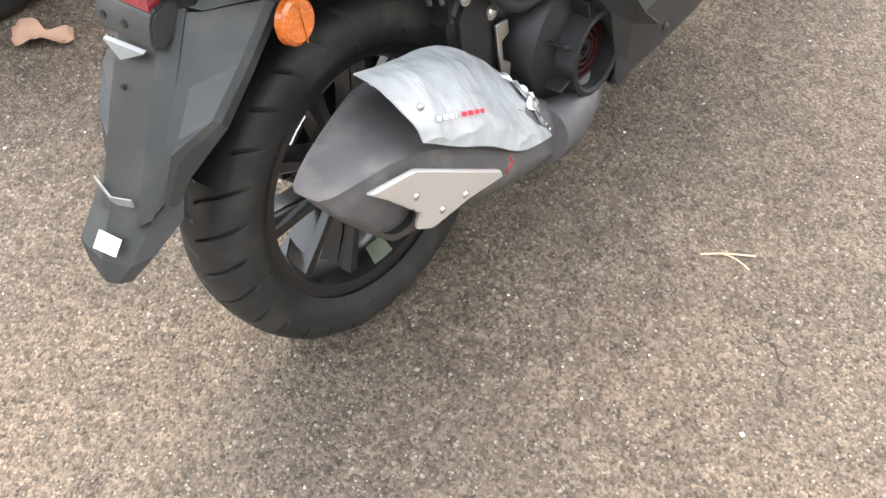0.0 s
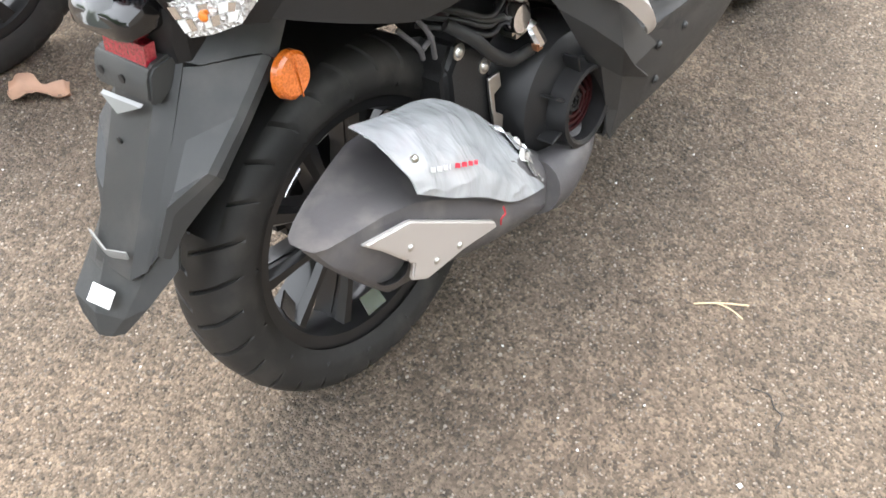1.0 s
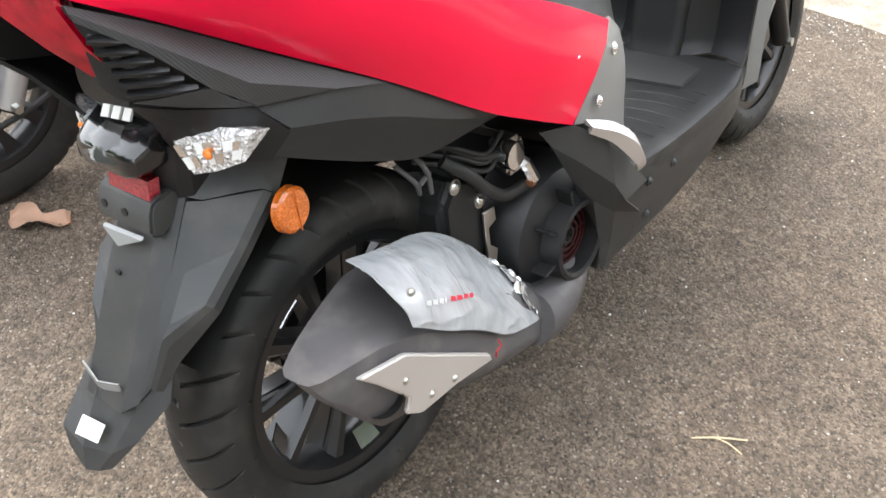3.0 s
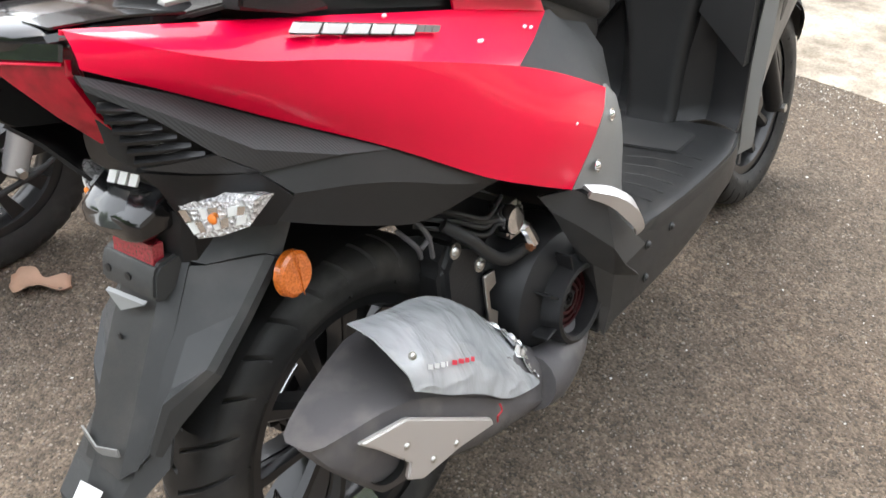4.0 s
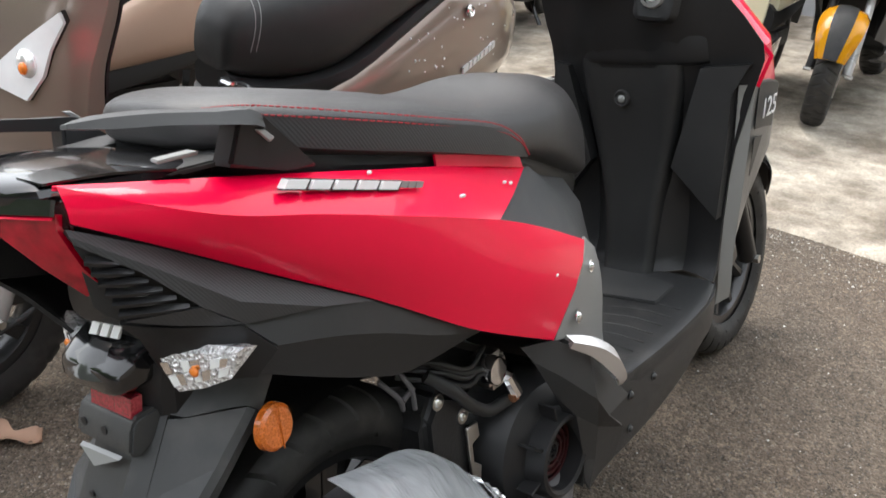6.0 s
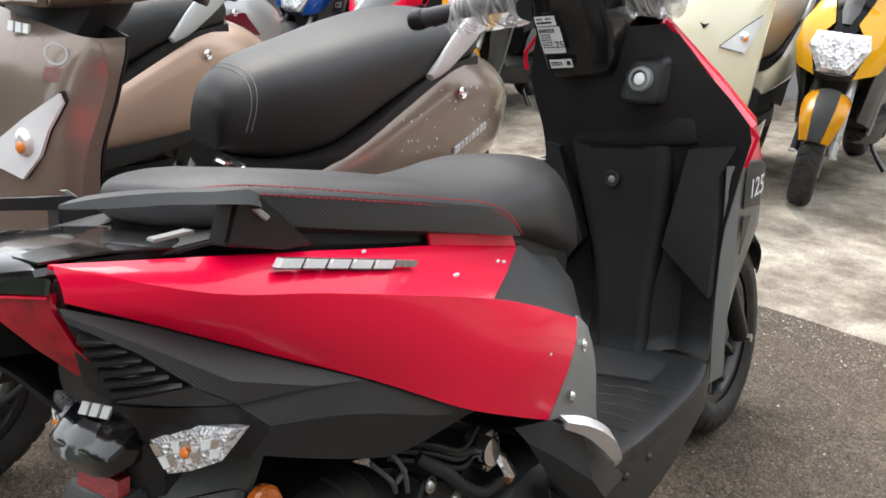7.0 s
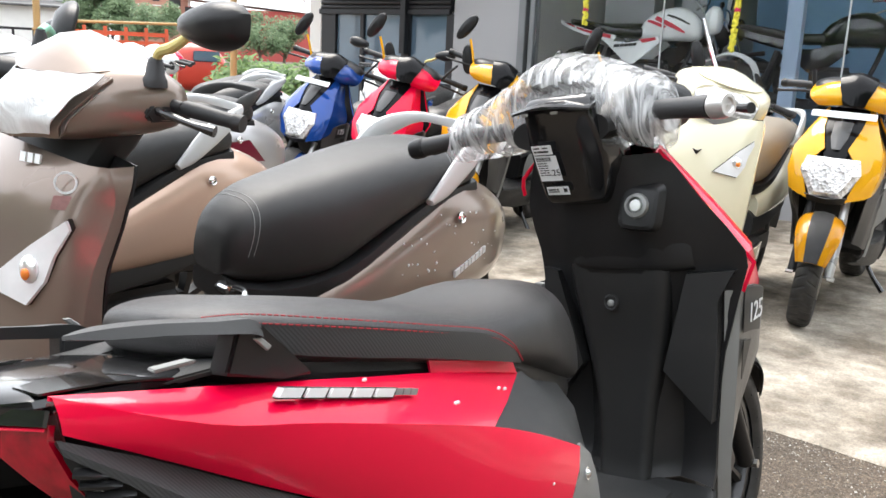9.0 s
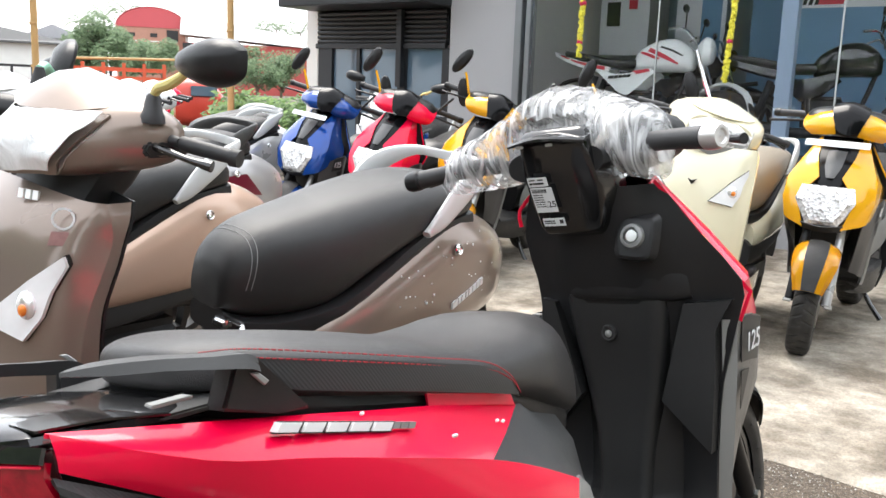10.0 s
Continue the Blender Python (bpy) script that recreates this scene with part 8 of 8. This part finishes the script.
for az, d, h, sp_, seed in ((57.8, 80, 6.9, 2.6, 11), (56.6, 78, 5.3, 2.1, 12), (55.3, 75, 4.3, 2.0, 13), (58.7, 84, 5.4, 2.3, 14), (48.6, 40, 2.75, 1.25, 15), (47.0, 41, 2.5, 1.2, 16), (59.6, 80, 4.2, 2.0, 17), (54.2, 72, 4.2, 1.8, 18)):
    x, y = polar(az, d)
    tree(x, y, h, sp_, seed, HAZE_GREEN, "leafy green tree in the distance", 0.021, 6500)
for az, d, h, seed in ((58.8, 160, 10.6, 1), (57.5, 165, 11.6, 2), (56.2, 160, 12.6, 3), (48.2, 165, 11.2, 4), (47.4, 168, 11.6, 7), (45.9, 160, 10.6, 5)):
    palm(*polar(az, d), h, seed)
hedge = []
r = random.Random(8)
for i in range(46):
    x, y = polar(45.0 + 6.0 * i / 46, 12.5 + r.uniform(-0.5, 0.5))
    hedge.append(((x, y, r.uniform(0.1, 0.75)), r.uniform(0.25, 0.42)))
hb = leaves("hedge", hedge, 16000, 0.05, GREEN, None, 21)
tagged(hb, "dense green hedge at the edge of the yard", "hedge", kind="stuff")
grass = []
for i in range(120):
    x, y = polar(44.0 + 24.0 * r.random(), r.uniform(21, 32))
    grass.append(((x, y, 0.05), r.uniform(0.3, 0.7)))
tagged(leaves("grass", grass, 9000, 0.10, GREEN, None, 22), "rough green growth beyond the yard", "grass", kind="stuff")

# bamboo poles
BAMBOO = mat("bamboo", (0.48, 0.30, 0.12), 0.55, vary=0.2, vary_scale=4)
for az, d in ((50.25, 9.0), (61.35, 9.5)):
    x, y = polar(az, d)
    p = thing("bamboo_pole", "upright bamboo pole at the yard's edge", "pole", Matrix.Translation((x, y, 0)), "bamboo poles")
    part("cane", tube([(0, 0, -0.1), (0.01, 0, 1.5), (0, 0.01, 3.2)], 0.033, 12), BAMBOO, p)
    for z in (0.4, 0.8, 1.2, 1.6, 2.0, 2.4, 2.8):
        part("node", lathe([(0.033, -0.012), (0.037, 0.0), (0.033, 0.012)], (0, 0, z), "Z", 14), BAMBOO, p)

# far buildings
BRICKRED = mat("red painted wall", (0.38, 0.07, 0.06), 0.8, vary=0.15, vary_scale=1)
ROOFRED = mat("red roof sheet", (0.50, 0.08, 0.09), 0.6, vary=0.1, vary_scale=0.6)
BRICK = mat("brick wall", (0.42, 0.22, 0.16), 0.85, vary=0.2, vary_scale=3)
PALEROOF = mat("pale asbestos roof sheet", (0.62, 0.62, 0.60), 0.8, vary=0.08, vary_scale=0.5)
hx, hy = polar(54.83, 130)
hall = thing("hall", "red barrel-roofed hall with brick end wall", "building", Matrix.Translation((hx, hy, 0)) @ Matrix.Rotation(radians(54.83 - 90), 4, "Z"))
part("wall", box((0, 0, 4.2), (9.1, 6, 8.4), 0.03), BRICK, hall, "brick end wall")
arc = [[(4.65 * math.cos(radians(a)), yy, 8.4 + 2.7 * math.sin(radians(a))) for a in range(0, 181, 10)] for yy in (-3.2, 3.2)]
bm = grid(arc)
bmesh.ops.solidify(bm, geom=bm.faces[:], thickness=0.12)
part("roof", bm, ROOFRED, hall, "red curved roof")
part("gable", slab([(4.5 * math.cos(radians(a)), 8.4 + 2.55 * math.sin(radians(a))) for a in range(0, 181, 10)], -3.1, -3.0, "y"), ROOFRED, hall, "red sheeted gable")
for x in (-2.6, 0.2, 2.6):
    w = part("window", box((x, -3.01, 7.4), (1.5 if x > 2 else 0.9, 0.08, 1.5 if x > 2 else 0.5)), DARK, hall, "dark window opening")
    part("window_frame", box((x, -3.03, 6.6), (1.3, 0.12, 0.12)), WHITEWALL, w)
part("corner_post", box((4.45, -3.02, 4.1), (0.35, 0.2, 8.2)), WHITEWALL, hall)
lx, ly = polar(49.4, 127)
shed = thing("long_shed", "long red-walled shed with a pale sloping roof", "building", Matrix.Translation((lx, ly, 0)) @ Matrix.Rotation(radians(49.4 - 90), 4, "Z"))
part("wall", box((0.2, 0, 3.3), (16.4, 5, 6.6), 0.03), BRICKRED, shed, "red wall")
part("roof", hull([[(x, -3.0, z0), (x, 0, z1), (x, 3.0, z0), (x, 3.0, z0 - 0.1), (x, -3.0, z0 - 0.1)] for x, z0, z1 in ((-8.3, 7.7, 10.3), (8.6, 6.6, 8.0))]), PALEROOF, shed, "pale sheet roof")
for x in (-7.4, -4.6):
    part("window", box((x, -2.52, 6.0), (1.2, 0.08, 1.1)), DARK, shed)
sx, sy = polar(63.4, 60)
low = thing("low_house", "low house with dark tiled roof and white wall", "building", Matrix.Translation((sx, sy, 0)) @ Matrix.Rotation(radians(64 - 90), 4, "Z"))
part("wall", box((0, 0, 1.6), (6.5, 4, 3.2), 0.03), WHITEWALL, low, "white wall")
part("roof", hull([[(x, -2.6, 3.2), (x, 0, z), (x, 2.6, 3.2), (x, 2.6, 3.1), (x, -2.6, 3.1)] for x, z in ((-4.2, 4.9), (4.0, 3.4))]), mat("weathered dark roof", (0.10, 0.10, 0.10), 0.8, vary=0.2, vary_scale=1), low, "dark roof")
tx, ty = polar(60.3, 90)
gray = thing("grey_shed", "grey gabled shed in the haze", "building", Matrix.Translation((tx, ty, 0)) @ Matrix.Rotation(radians(59 - 90), 4, "Z"))
part("wall", box((0, 0, 2.4), (4.6, 5, 4.8)), mat("grey plaster", (0.42, 0.42, 0.43), 0.8), gray)
part("roof", hull([[(-2.6, y, 4.8), (0, y, 5.9), (2.6, y, 4.8), (2.6, y, 4.7), (-2.6, y, 4.7)] for y in (-2.8, 2.8)]), mat("grey sheet", (0.36, 0.36, 0.38), 0.7), gray, "grey roof")
wx, wy = polar(64.0, 16)
fence = thing("fence", "white wall with a dark railing beside the road", "fence", Matrix.Translation((wx, wy, 0)) @ Matrix.Rotation(radians(64 - 90), 4, "Z"))
part("wall", box((0, 0.2, 0.55), (4.2, 0.12, 1.1), 0.01), WHITEWALL, fence, "white wall")
for i in range(14):
    part("post", box((-2.0 + 0.30 * i, 0, 0.85), (0.04, 0.04, 0.9)), BLACKMETAL, fence)
for z in (0.8, 1.28):
    part("rail", box((0, 0, z), (4.2, 0.03, 0.04)), BLACKMETAL, fence)

# red cargo three-wheeler
TRUCKRED = mat("faded red truck paint", (0.55, 0.05, 0.03), 0.45, vary=0.15, vary_scale=3, coat=0.3)
ORANGE = mat("orange-red rail paint", (0.62, 0.10, 0.04), 0.5, vary=0.15, vary_scale=4)
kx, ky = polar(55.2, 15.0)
truck = thing("cargo_truck", "small red cargo truck with slatted side rails", "truck", Matrix.Translation((kx, ky, 0)) @ Matrix.Rotation(radians(55.2 - 90), 4, "Z"))
part("bed", box((-0.46, 0, 0.62), (1.5, 1.2, 0.12), 0.02), TRUCKRED, truck, "load bed")
for z in (0.75, 0.88, 1.01, 1.14, 1.27):
    part("side_rail", box((-0.46, -0.6, z), (1.5, 0.03, 0.045)), ORANGE, truck)
    part("side_rail", box((-0.46, 0.6, z), (1.5, 0.03, 0.045)), ORANGE, truck)
for i in range(6):
    part("stake", box((-1.19 + 0.29 * i, -0.63, 1.0), (0.05, 0.04, 0.72)), ORANGE, truck)
part("top_rail", tube([(-1.3, -0.62, 1.40), (-0.46, -0.62, 1.42), (0.42, -0.62, 1.44)], 0.02, 8), BAMBOO, truck)
part("cab", hull([superring((x, 0, z), (0, 1, 0), (0, 0, 1), 0.55, h, 20, 4) for x, z, h in ((0.42, 0.78, 0.34), (0.6, 0.80, 0.38), (1.0, 0.78, 0.35), (1.2, 0.62, 0.2))], 2), TRUCKRED, truck, "red cab")
part("windscreen", box((0.85, -0.56, 0.98), (0.4, 0.02, 0.16), 0.01), STOREGLASS, truck)
for x in (-0.8, 0.85):
    for y in (-0.5, 0.5):
        part("wheel", moved(tyre_mesh(0.26, 0.12, 0.16, 40, 8, 10, 0), Matrix.Translation((x, y, 0.26))), RUBBER, truck)

# unseen walls added behind the camera close the yard and shape the reflections
FARWALL = mat("grey-brown added wall", (0.30, 0.28, 0.25), 0.85, vary=0.2, vary_scale=0.8, bump=0.4, bump_scale=30)
structure("added_wall_south", box((2, -5.0, 0.8), (30, 0.25, 1.6)), FARWALL, "plain wall added out of view", "wall")
structure("added_wall_west", box((-13.0, 4, 1.5), (0.25, 26, 3.0)), FARWALL, "plain wall added out of view", "wall")
# unseen trees inferred from reflections in paint and glass, placed to suit them
for x, y, h, sp_, seed in ((-10.5, -4.5, 6.5, 2.8, 31), (-10.5, 2.5, 4.8, 2.6, 32), (-4.5, -6.8, 6.0, 2.4, 33), (1.5, -7.0, 6.5, 2.6, 34), (6.5, -7.2, 6.0, 2.4, 35), (-1.5, -7.4, 6.5, 2.8, 40), (4.2, -7.6, 6.2, 2.6, 41), (-10.5, 9.0, 5.2, 3.0, 36), (-10.0, 5.8, 4.8, 2.8, 37), (-11.5, 12.5, 5.6, 3.2, 38), (-9.5, 15.5, 5.6, 3.2, 39)):
    tree(x, y, h, sp_, seed, GREEN, "leafy tree out of view, inferred from reflections", 0.026, 9000)
